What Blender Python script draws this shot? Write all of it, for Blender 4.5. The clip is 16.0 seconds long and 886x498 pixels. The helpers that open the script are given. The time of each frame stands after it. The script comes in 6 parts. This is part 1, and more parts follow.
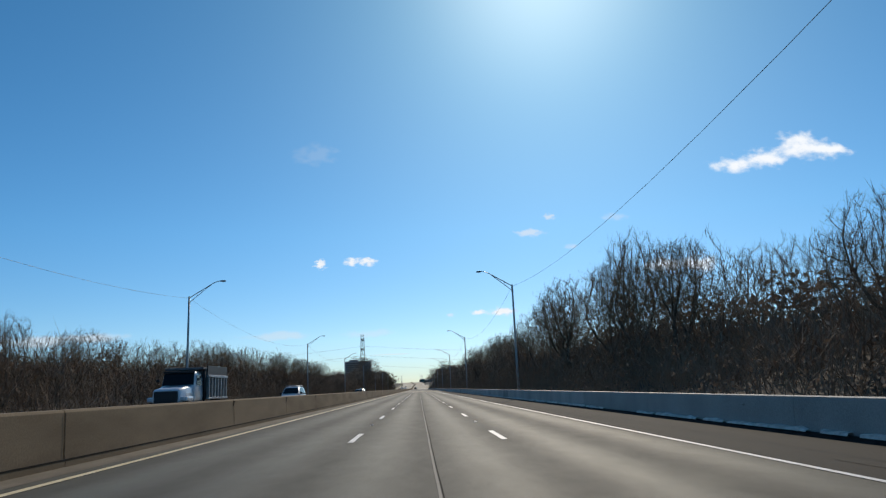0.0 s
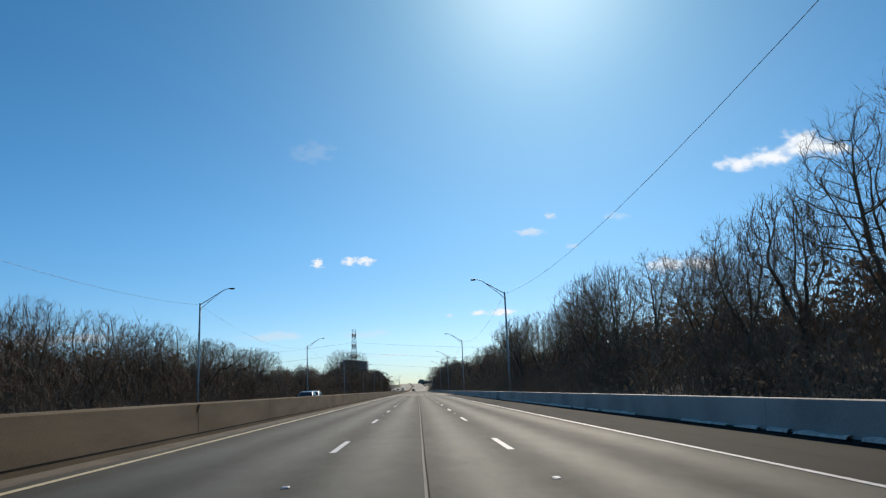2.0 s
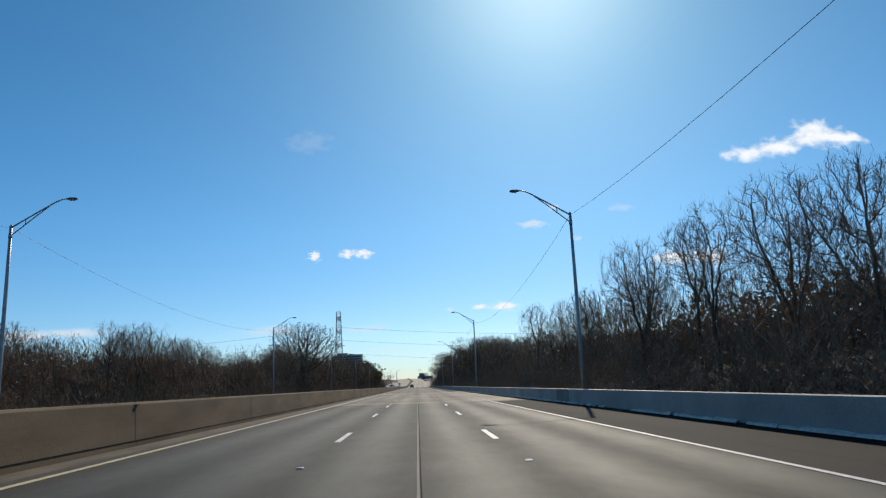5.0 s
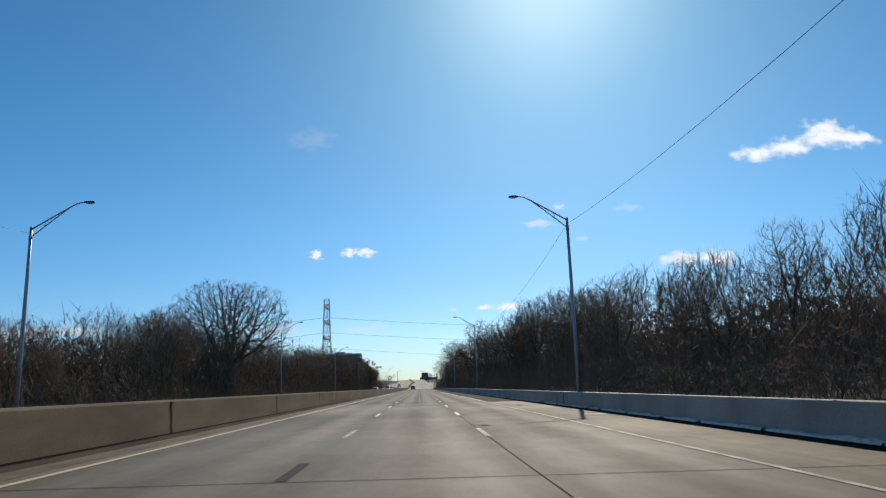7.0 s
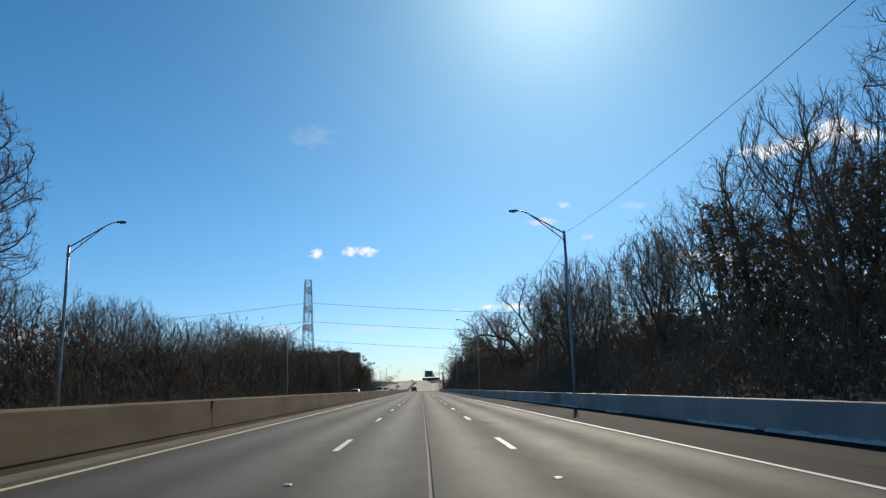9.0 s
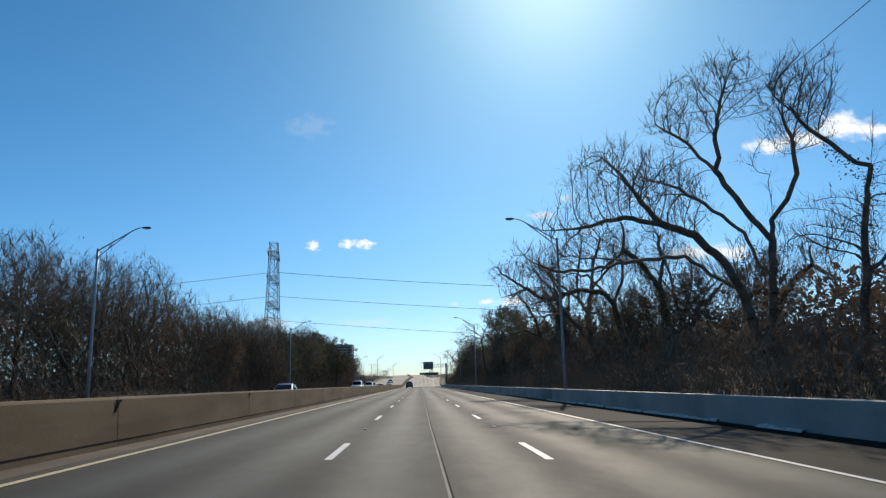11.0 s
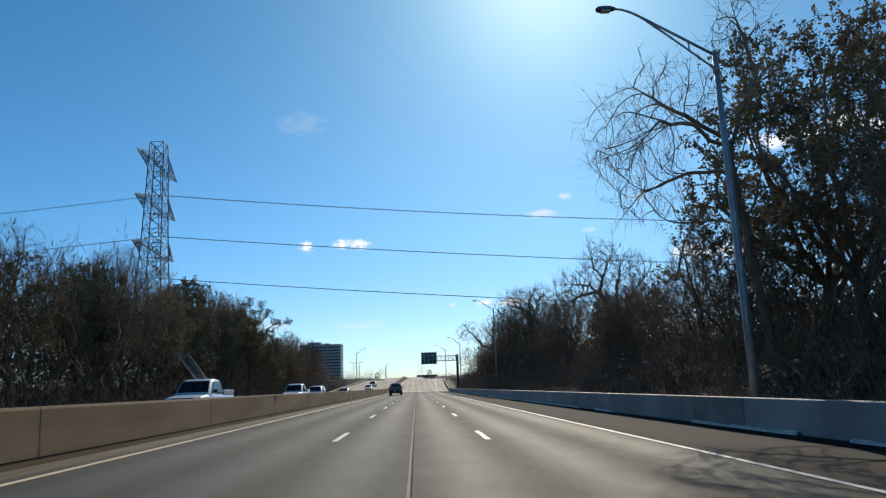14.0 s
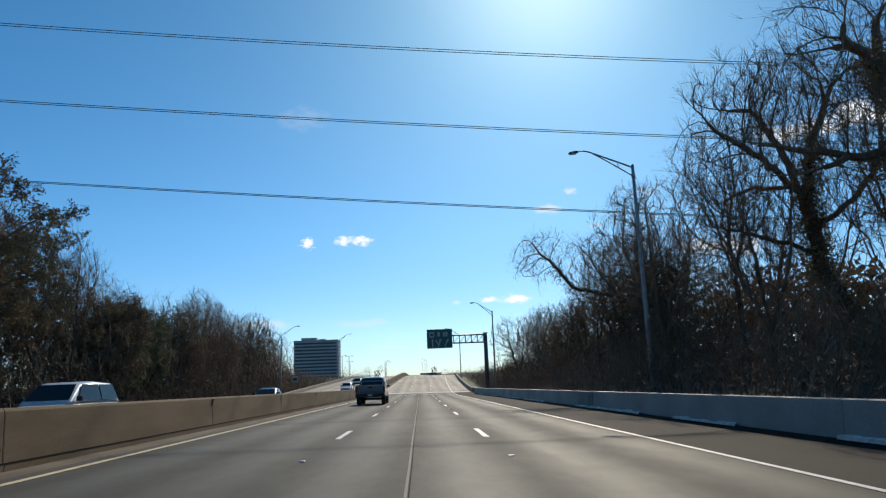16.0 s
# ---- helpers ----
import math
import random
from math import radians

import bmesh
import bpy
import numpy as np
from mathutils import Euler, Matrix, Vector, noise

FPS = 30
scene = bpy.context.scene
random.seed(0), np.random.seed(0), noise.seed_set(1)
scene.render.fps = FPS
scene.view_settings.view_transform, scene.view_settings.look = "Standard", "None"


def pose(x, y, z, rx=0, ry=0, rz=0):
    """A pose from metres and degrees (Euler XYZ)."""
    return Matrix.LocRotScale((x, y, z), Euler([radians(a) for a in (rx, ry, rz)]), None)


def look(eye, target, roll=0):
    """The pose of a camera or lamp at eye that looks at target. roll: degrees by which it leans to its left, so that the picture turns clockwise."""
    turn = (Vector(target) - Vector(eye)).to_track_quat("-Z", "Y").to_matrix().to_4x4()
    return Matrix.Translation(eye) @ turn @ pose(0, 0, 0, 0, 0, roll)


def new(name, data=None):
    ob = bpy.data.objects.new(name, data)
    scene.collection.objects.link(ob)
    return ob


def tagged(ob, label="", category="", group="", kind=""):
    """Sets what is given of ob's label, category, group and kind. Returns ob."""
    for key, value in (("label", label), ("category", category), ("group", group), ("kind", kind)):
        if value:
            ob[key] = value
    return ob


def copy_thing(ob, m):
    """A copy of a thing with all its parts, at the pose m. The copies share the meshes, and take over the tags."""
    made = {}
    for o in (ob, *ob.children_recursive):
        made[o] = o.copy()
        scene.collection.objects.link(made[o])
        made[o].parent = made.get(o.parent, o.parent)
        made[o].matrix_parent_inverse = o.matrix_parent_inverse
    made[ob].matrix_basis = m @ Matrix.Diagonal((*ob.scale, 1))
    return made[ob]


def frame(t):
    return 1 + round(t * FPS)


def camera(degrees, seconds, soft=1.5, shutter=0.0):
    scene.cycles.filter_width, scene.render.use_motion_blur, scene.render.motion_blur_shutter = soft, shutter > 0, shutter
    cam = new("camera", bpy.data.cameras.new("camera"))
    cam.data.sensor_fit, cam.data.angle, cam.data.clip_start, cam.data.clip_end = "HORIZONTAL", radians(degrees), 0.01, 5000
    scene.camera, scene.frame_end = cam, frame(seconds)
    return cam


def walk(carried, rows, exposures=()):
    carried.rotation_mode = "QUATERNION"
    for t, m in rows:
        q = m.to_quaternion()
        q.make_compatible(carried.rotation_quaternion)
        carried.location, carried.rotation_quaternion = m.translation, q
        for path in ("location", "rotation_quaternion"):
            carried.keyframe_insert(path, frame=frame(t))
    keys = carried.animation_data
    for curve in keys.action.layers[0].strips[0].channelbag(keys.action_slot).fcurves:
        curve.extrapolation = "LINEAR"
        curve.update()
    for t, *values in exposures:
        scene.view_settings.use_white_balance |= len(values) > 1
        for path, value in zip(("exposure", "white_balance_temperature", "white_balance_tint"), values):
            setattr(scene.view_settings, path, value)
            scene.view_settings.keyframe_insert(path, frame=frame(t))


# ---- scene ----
cam = camera(65.6, 16.0, soft=1.25)
PATH = [
    (0, (-0.146, -0.000, 1.156), (0.274, 9.796, 3.122), -2.53),
    (0.5, (-0.129, 15.852, 1.155), (0.301, 25.645, 3.136), -2.60),
    (1, (-0.103, 31.561, 1.155), (0.333, 41.355, 3.126), -2.62),
    (1.5, (-0.069, 47.259, 1.155), (0.367, 57.053, 3.127), -2.48),
    (2, (-0.036, 63.092, 1.154), (0.401, 72.883, 3.143), -2.45),
    (2.5, (-0.022, 78.989, 1.154), (0.417, 88.781, 3.135), -2.49),
    (3, (-0.014, 94.928, 1.154), (0.421, 104.723, 3.119), -2.48),
    (3.5, (-0.005, 110.910, 1.154), (0.435, 120.702, 3.135), -2.65),
    (4, (0.012, 126.934, 1.154), (0.439, 136.730, 3.116), -2.50),
    (4.5, (0.032, 142.982, 1.154), (0.472, 152.781, 3.099), -2.53),
    (6.8, (0.106, 216.828, 1.153), (0.508, 226.638, 3.051), -2.01),
    (7, (0.112, 223.295, 1.153), (0.505, 233.094, 3.110), -2.03),
    (7.5, (0.127, 239.609, 1.153), (0.516, 249.407, 3.115), -2.10),
    (8, (0.106, 255.860, 1.153), (0.485, 265.659, 3.111), -2.05),
    (8.5, (0.061, 271.988, 1.153), (0.424, 281.782, 3.140), -2.02),
    (10.8, (-0.267, 345.347, 1.157), (0.115, 355.156, 3.065), -1.73),
    (11, (-0.274, 351.636, 1.157), (0.109, 361.443, 3.071), -1.52),
    (11.5, (-0.234, 367.130, 1.157), (0.160, 376.930, 3.108), -2.02),
    (12, (-0.168, 382.619, 1.156), (0.248, 392.414, 3.125), -2.13),
    (12.5, (-0.116, 398.099, 1.155), (0.327, 407.897, 3.104), -1.98),
    (13, (-0.051, 413.582, 1.155), (0.401, 423.379, 3.111), -2.01),
    (13.5, (0.046, 429.030, 1.153), (0.487, 438.826, 3.117), -1.98),
    (14, (0.144, 444.415, 1.152), (0.581, 454.212, 3.111), -2.03),
    (14.5, (0.202, 459.718, 1.152), (0.625, 469.514, 3.112), -2.15),
    (15, (0.231, 474.882, 1.151), (0.636, 484.683, 3.094), -2.22),
    (15.5, (0.237, 489.886, 1.151), (0.613, 499.692, 3.078), -2.47),
    (16, (0.219, 504.916, 1.152), (0.611, 514.717, 3.097), -2.17),
]
walk(cam, [(t, look(eye, target, roll)) for t, eye, target, roll in PATH],
     exposures=[(0.0, -0.06), (7.0, -0.04), (9.0, 0.0), (11.5, 0.10), (16.0, 0.12)])

# ---- world and sun ----
SUN_UP, SUN_RIGHT = 34.0, 12.6      # degrees over the horizon, degrees to the right of the road
world = bpy.data.worlds.new("world")
scene.world = world
world.use_nodes = True
wn, wl = world.node_tree.nodes, world.node_tree.links
sky = wn.new("ShaderNodeTexSky")
sky.sky_type, sky.sun_disc = "NISHITA", False
sky.sun_elevation, sky.sun_rotation = radians(SUN_UP), radians(SUN_RIGHT)
sky.air_density, sky.dust_density, sky.ozone_density = 0.7, 0.27, 3.0
tone = wn.new("ShaderNodeHueSaturation")
tone.inputs["Saturation"].default_value = 1.2
tint = wn.new("ShaderNodeMix")
tint.data_type, tint.blend_type = "RGBA", "MULTIPLY"
tint.inputs["Factor"].default_value = 1.0
# bluer towards the horizon, as clear winter air is
place, axes, ramp = wn.new("ShaderNodeTexCoord"), wn.new("ShaderNodeSeparateXYZ"), wn.new("ShaderNodeValToRGB")
wl.new(place.outputs["Generated"], axes.inputs["Vector"])
wl.new(axes.outputs["Z"], ramp.inputs["Fac"])
ramp.color_ramp.elements[0].position, ramp.color_ramp.elements[0].color = 0.0, (0.51, 0.575, 0.62, 1)
ramp.color_ramp.elements[1].position, ramp.color_ramp.elements[1].color = 0.5, (0.62, 1.0, 0.95, 1)
ramp.color_ramp.elements.new(0.07).color = (0.72, 0.85, 0.86, 1)
ramp.color_ramp.elements.new(0.22).color = (0.70, 1.0, 0.975, 1)
wl.new(ramp.outputs["Color"], tint.inputs["B"])
wl.new(sky.outputs["Color"], tone.inputs["Color"])
wl.new(tone.outputs["Color"], tint.inputs["A"])
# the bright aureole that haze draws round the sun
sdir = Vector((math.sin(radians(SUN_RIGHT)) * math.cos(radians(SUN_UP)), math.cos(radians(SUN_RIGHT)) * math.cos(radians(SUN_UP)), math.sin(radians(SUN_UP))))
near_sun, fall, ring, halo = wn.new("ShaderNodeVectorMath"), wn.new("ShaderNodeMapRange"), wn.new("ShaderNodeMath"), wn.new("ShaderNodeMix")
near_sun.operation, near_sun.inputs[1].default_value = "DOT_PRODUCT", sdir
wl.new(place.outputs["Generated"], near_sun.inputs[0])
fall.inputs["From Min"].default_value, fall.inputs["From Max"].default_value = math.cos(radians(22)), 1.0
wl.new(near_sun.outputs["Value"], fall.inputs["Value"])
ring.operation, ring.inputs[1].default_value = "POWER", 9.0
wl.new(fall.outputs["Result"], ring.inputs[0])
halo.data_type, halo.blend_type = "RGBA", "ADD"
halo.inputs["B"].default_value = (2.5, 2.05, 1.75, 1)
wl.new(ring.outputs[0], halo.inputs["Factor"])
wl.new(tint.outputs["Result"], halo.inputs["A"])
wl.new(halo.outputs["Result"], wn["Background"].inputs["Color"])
wn["Background"].inputs["Strength"].default_value = 0.118
sun = new("sun", bpy.data.lights.new("sun", "SUN"))
sun.data.energy, sun.data.angle, sun.data.color = 3.2, radians(0.55), (1.0, 0.87, 0.70)
sun.matrix_world = look(sdir * 100, (0, 0, 0))
scene.view_settings.exposure = 0.0


# ---- materials ----
def mat(name, a, b, rough=0.8, scale=3.0, fine=60.0, bump=0.2, metal=0.0, stretch=(1, 1, 1), grain=0.35, vary=0.0, spec=0.5):
    """Two colours mixed by a coarse noise, varied again by a fine grain, with a little relief. vary: spread of brightness from object to object."""
    m = bpy.data.materials.new(name)
    m.use_nodes = True
    n, l = m.node_tree.nodes, m.node_tree.links
    bs = n["Principled BSDF"]
    tc, mp = n.new("ShaderNodeTexCoord"), n.new("ShaderNodeMapping")
    mp.inputs["Scale"].default_value = stretch
    l.new(tc.outputs["Object"], mp.inputs["Vector"])
    n1, n2 = n.new("ShaderNodeTexNoise"), n.new("ShaderNodeTexNoise")
    n1.inputs["Scale"].default_value, n1.inputs["Detail"].default_value = scale, 6
    n2.inputs["Scale"].default_value, n2.inputs["Detail"].default_value = fine, 3
    l.new(mp.outputs["Vector"], n1.inputs["Vector"])
    l.new(tc.outputs["Object"], n2.inputs["Vector"])
    r = n.new("ShaderNodeValToRGB")
    r.color_ramp.elements[0].position, r.color_ramp.elements[1].position = 0.34, 0.66
    r.color_ramp.elements[0].color, r.color_ramp.elements[1].color = (*a, 1), (*b, 1)
    l.new(n1.outputs["Fac"], r.inputs["Fac"])
    hs = n.new("ShaderNodeMix")
    hs.data_type, hs.blend_type = "RGBA", "OVERLAY"
    hs.inputs["Factor"].default_value = grain
    l.new(r.outputs["Color"], hs.inputs["A"])
    l.new(n2.outputs["Fac"], hs.inputs["B"])
    out = hs.outputs["Result"]
    if vary:
        oi, mr, mu = n.new("ShaderNodeObjectInfo"), n.new("ShaderNodeMapRange"), n.new("ShaderNodeMix")
        mr.inputs["To Min"].default_value, mr.inputs["To Max"].default_value = 1 - vary, 1 + vary
        mu.data_type, mu.blend_type = "RGBA", "MULTIPLY"
        mu.inputs["Factor"].default_value = 1.0
        l.new(oi.outputs["Random"], mr.inputs["Value"])
        l.new(out, mu.inputs["A"])
        l.new(mr.outputs["Result"], mu.inputs["B"])
        out = mu.outputs["Result"]
    l.new(out, bs.inputs["Base Color"])
    bs.inputs["Roughness"].default_value, bs.inputs["Metallic"].default_value = rough, metal
    bs.inputs["Specular IOR Level"].default_value = spec
    if bump:
        bp = n.new("ShaderNodeBump")
        bp.inputs["Strength"].default_value, bp.inputs["Distance"].default_value = bump, 0.01
        l.new(n2.outputs["Fac"], bp.inputs["Height"])
        l.new(bp.outputs["Normal"], bs.inputs["Normal"])
    return m


def road_mat(name, a, b, tracks, patch=0.1):
    """Asphalt or concrete with grain, long streaks along the road and paler wheel tracks in each lane."""
    m = mat(name, a, b, 0.74, 0.55, 70, 0.35, stretch=(1.0, 0.06, 1), grain=0.5, spec=0.28)
    n, l = m.node_tree.nodes, m.node_tree.links
    bs = n["Principled BSDF"]
    before = bs.inputs["Base Color"].links[0].from_socket
    tc, sp = n.new("ShaderNodeTexCoord"), n.new("ShaderNodeSeparateXYZ")
    l.new(tc.outputs["Object"], sp.inputs["Vector"])
    # two tracks a lane of 3.4 m
    ph = n.new("ShaderNodeMath")
    ph.operation = "MULTIPLY_ADD"
    ph.inputs[1].default_value, ph.inputs[2].default_value = 2 * math.pi / 1.7, math.pi * 1.02
    l.new(sp.outputs["X"], ph.inputs[0])
    co = n.new("ShaderNodeMath")
    co.operation = "COSINE"
    l.new(ph.outputs[0], co.inputs[0])
    big = n.new("ShaderNodeTexNoise")
    big.inputs["Scale"].default_value, big.inputs["Detail"].default_value = 0.12, 4
    l.new(tc.outputs["Object"], big.inputs["Vector"])
    ad = n.new("ShaderNodeMath")
    ad.operation = "MULTIPLY_ADD"
    ad.inputs[1].default_value = tracks
    l.new(co.outputs[0], ad.inputs[0])
    mr = n.new("ShaderNodeMapRange")
    mr.inputs["From Min"].default_value, mr.inputs["From Max"].default_value = 0.3, 0.7
    mr.inputs["To Min"].default_value, mr.inputs["To Max"].default_value = 1 - patch, 1 + patch
    l.new(big.outputs["Fac"], mr.inputs["Value"])
    mot, mp2, mm = n.new("ShaderNodeTexNoise"), n.new("ShaderNodeMapping"), n.new("ShaderNodeMapRange")
    mp2.inputs["Scale"].default_value = (1.0, 0.35, 1.0)
    mot.inputs["Scale"].default_value, mot.inputs["Detail"].default_value, mot.inputs["Roughness"].default_value = 2.2, 9, 0.72
    l.new(tc.outputs["Object"], mp2.inputs["Vector"])
    l.new(mp2.outputs["Vector"], mot.inputs["Vector"])
    mm.inputs["From Min"].default_value, mm.inputs["From Max"].default_value = 0.3, 0.7
    mm.inputs["To Min"].default_value, mm.inputs["To Max"].default_value = -0.16, 0.16
    l.new(mot.outputs["Fac"], mm.inputs["Value"])
    both = n.new("ShaderNodeMath")
    l.new(mr.outputs["Result"], both.inputs[0])
    l.new(mm.outputs["Result"], both.inputs[1])
    l.new(both.outputs[0], ad.inputs[2])
    mu = n.new("ShaderNodeMix")
    mu.data_type, mu.blend_type = "RGBA", "MULTIPLY"
    mu.inputs["Factor"].default_value = 1.0
    l.new(before, mu.inputs["A"])
    l.new(ad.outputs[0], mu.inputs["B"])
    l.new(mu.outputs["Result"], bs.inputs["Base Color"])
    # traffic polishes the tracks
    po = n.new("ShaderNodeMapRange")
    po.inputs["From Min"].default_value, po.inputs["From Max"].default_value = 0.6, 1.4
    po.inputs["To Min"].default_value, po.inputs["To Max"].default_value = 0.82, 0.68
    l.new(ad.outputs[0], po.inputs["Value"])
    l.new(po.outputs["Result"], bs.inputs["Roughness"])
    return m


def plain(name, c, rough=0.5, metal=0.0, coat=0.0):
    m = mat(name, [v * 0.92 for v in c], c, rough, 2.5, 80, 0.0, metal, grain=0.08)
    m.node_tree.nodes["Principled BSDF"].inputs["Coat Weight"].default_value = coat
    return m


M_ROAD = road_mat("asphalt", (0.037, 0.0375, 0.028), (0.060, 0.0605, 0.046), 0.27)
M_SHOULDER = mat("shoulder_asphalt", (0.027, 0.0245, 0.019), (0.046, 0.041, 0.032), 0.9, 0.5, 60, 0.4, stretch=(1, 0.12, 1), grain=0.5, spec=0.2)
M_DECK = road_mat("bridge_concrete", (0.092, 0.080, 0.056), (0.182, 0.159, 0.112), 0.14, 0.3)
M_DECKSIDE = road_mat("bridge_shoulder_concrete", (0.135, 0.108, 0.066), (0.250, 0.205, 0.132), 0.05, 0.25)
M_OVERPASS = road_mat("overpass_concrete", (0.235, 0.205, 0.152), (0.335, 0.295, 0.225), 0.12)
M_GUTTER = mat("gutter_concrete", (0.075, 0.060, 0.041), (0.135, 0.112, 0.080), 0.9, 2.2, 40, 0.3, stretch=(1, 0.3, 1), grain=0.6)
M_PARAPET = mat("parapet_concrete", (0.24, 0.20, 0.145), (0.34, 0.29, 0.215), 0.85, 0.7, 35, 0.3, stretch=(1, 0.4, 0.4))
M_LINE = mat("road_paint_white", (0.55, 0.54, 0.52), (0.74, 0.73, 0.70), 0.6, 6, 60, 0.2, grain=0.5)
M_LINEWORN = mat("road_paint_worn", (0.16, 0.145, 0.115), (0.50, 0.48, 0.44), 0.7, 5, 60, 0.2, stretch=(1, 0.35, 1), grain=0.6)
M_YELLOW = mat("road_paint_yellow", (0.56, 0.46, 0.26), (0.68, 0.58, 0.38), 0.6, 4, 60, 0.2, grain=0.5)
M_SEAM = mat("paving_seam", (0.15, 0.14, 0.115), (0.20, 0.185, 0.155), 0.8, 3, 50, 0.2, stretch=(1, 0.2, 1))
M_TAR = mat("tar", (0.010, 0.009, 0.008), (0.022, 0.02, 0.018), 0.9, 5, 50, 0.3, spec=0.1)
M_CONC = mat("barrier_concrete", (0.150, 0.110, 0.067), (0.222, 0.168, 0.106), 0.9, 0.9, 35, 0.25, stretch=(1, 0.3, 1.6), vary=0.07, grain=0.4, spec=0.25)
M_WALL = mat("wall_concrete", (0.27, 0.25, 0.225), (0.41, 0.385, 0.35), 0.6, 0.8, 35, 0.22, stretch=(1, 0.5, 0.5), vary=0.12, grain=0.4)
M_BLOCK = mat("lamp_block_concrete", (0.21, 0.19, 0.165), (0.32, 0.293, 0.26), 0.75, 0.9, 35, 0.3, grain=0.45)
M_CHIP = mat("broken_concrete", (0.55, 0.48, 0.41), (0.80, 0.73, 0.65), 0.9, 5, 30, 0.6)
M_STEEL = mat("galvanised_steel", (0.30, 0.31, 0.32), (0.42, 0.43, 0.44), 0.5, 3, 30, 0.05, 0.6)
M_DARKSTEEL = mat("weathered_steel", (0.10, 0.10, 0.10), (0.17, 0.17, 0.17), 0.6, 3, 30, 0.05, 0.5)
M_CABLE = plain("cable_black", (0.09, 0.09, 0.09), 0.6)
M_BARK = mat("bark", (0.108, 0.078, 0.055), (0.205, 0.154, 0.110), 0.95, 2, 30, 0.5, vary=0.25, spec=0.2)
M_TWIG = mat("twigs", (0.175, 0.126, 0.088), (0.300, 0.222, 0.157), 0.95, 0.5, 20, 0, vary=0.25, spec=0.12)
M_BRUSH = mat("brush", (0.182, 0.129, 0.088), (0.300, 0.220, 0.153), 0.95, 0.25, 20, 0, spec=0.06)
M_DRYLEAF = mat("dry_leaves", (0.165, 0.122, 0.085), (0.280, 0.208, 0.148), 0.9, 0.6, 20, 0, vary=0.2, spec=0.1)
M_GREENLEAF = mat("evergreen_leaves", (0.112, 0.116, 0.066), (0.210, 0.208, 0.118), 0.75, 0.8, 20, 0, vary=0.25, spec=0.2)
M_OLIVE = mat("olive_leaves", (0.155, 0.128, 0.076), (0.290, 0.238, 0.142), 0.8, 0.8, 20, 0, vary=0.25, spec=0.15)
for leafy in (M_DRYLEAF, M_GREENLEAF, M_OLIVE):
    # thin leaves let some of the sun through
    n, l = leafy.node_tree.nodes, leafy.node_tree.links
    bs, tr, mx = n["Principled BSDF"], n.new("ShaderNodeBsdfTranslucent"), n.new("ShaderNodeMixShader")
    mx.inputs["Fac"].default_value = 0.15
    l.new(bs.inputs["Base Color"].links[0].from_socket, tr.inputs["Color"])
    l.new(bs.outputs[0], mx.inputs[1])
    l.new(tr.outputs[0], mx.inputs[2])
    l.new(mx.outputs[0], n["Material Output"].inputs["Surface"])
M_GROUND = mat("leaf_litter", (0.024, 0.018, 0.012), (0.05, 0.038, 0.026), 0.95, 0.25, 8, 0.6, grain=0.6)
M_GRASS = mat("winter_grass", (0.10, 0.11, 0.05), (0.19, 0.18, 0.09), 0.95, 0.4, 12, 0.6, grain=0.6)
M_GLASS = plain("car_glass", (0.010, 0.011, 0.012), 0.08)
M_GLASS.node_tree.nodes["Principled BSDF"].inputs["Specular IOR Level"].default_value = 0.22
M_TYRE = plain("tyre_rubber", (0.018, 0.018, 0.018), 0.85)
M_RIM = plain("wheel_alloy", (0.45, 0.46, 0.47), 0.3, 0.9)
M_CHROME = plain("chrome", (0.65, 0.66, 0.67), 0.15, 1.0)
M_BLACK = plain("black_plastic", (0.02, 0.02, 0.021), 0.55)
M_RED = plain("tail_light_red", (0.28, 0.012, 0.012), 0.15, 0, 0.6)
M_LAMPGLASS = plain("lamp_lens", (0.7, 0.71, 0.72), 0.1, 0, 0.6)
M_PLATE = plain("plate_white", (0.6, 0.61, 0.63), 0.4)
M_SIGN = plain("sign_green", (0.03, 0.105, 0.08), 0.45)
M_SIGNWHITE = plain("sign_white", (0.47, 0.49, 0.48), 0.5)


def paint(name, c):
    m = plain(name, c, 0.32, 0.0, 0.7)
    return m


# ---- mesh helpers ----
def mesh_of(name, v, faces, m, smooth=False):
    """A mesh from arrays of vertices and of equal-sided faces."""
    v, faces = np.asarray(v, np.float32), np.asarray(faces, np.int32)
    me = bpy.data.meshes.new(name)
    me.vertices.add(len(v))
    me.vertices.foreach_set("co", v.ravel())
    k = faces.shape[1]
    me.loops.add(faces.size)
    me.loops.foreach_set("vertex_index", faces.ravel())
    me.polygons.add(len(faces))
    me.polygons.foreach_set("loop_start", np.arange(0, faces.size, k, dtype=np.int32))
    if smooth:
        me.polygons.foreach_set("use_smooth", np.ones(len(faces), bool))
    else:
        me.polygons.foreach_set("use_smooth", np.zeros(len(faces), bool))
    me.update(calc_edges=True)
    me.materials.append(m)
    return me


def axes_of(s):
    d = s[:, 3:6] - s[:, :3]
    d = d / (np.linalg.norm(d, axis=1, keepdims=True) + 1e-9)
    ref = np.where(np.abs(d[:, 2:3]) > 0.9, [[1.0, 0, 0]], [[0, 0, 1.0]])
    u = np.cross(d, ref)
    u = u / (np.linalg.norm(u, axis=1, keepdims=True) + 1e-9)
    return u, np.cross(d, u)


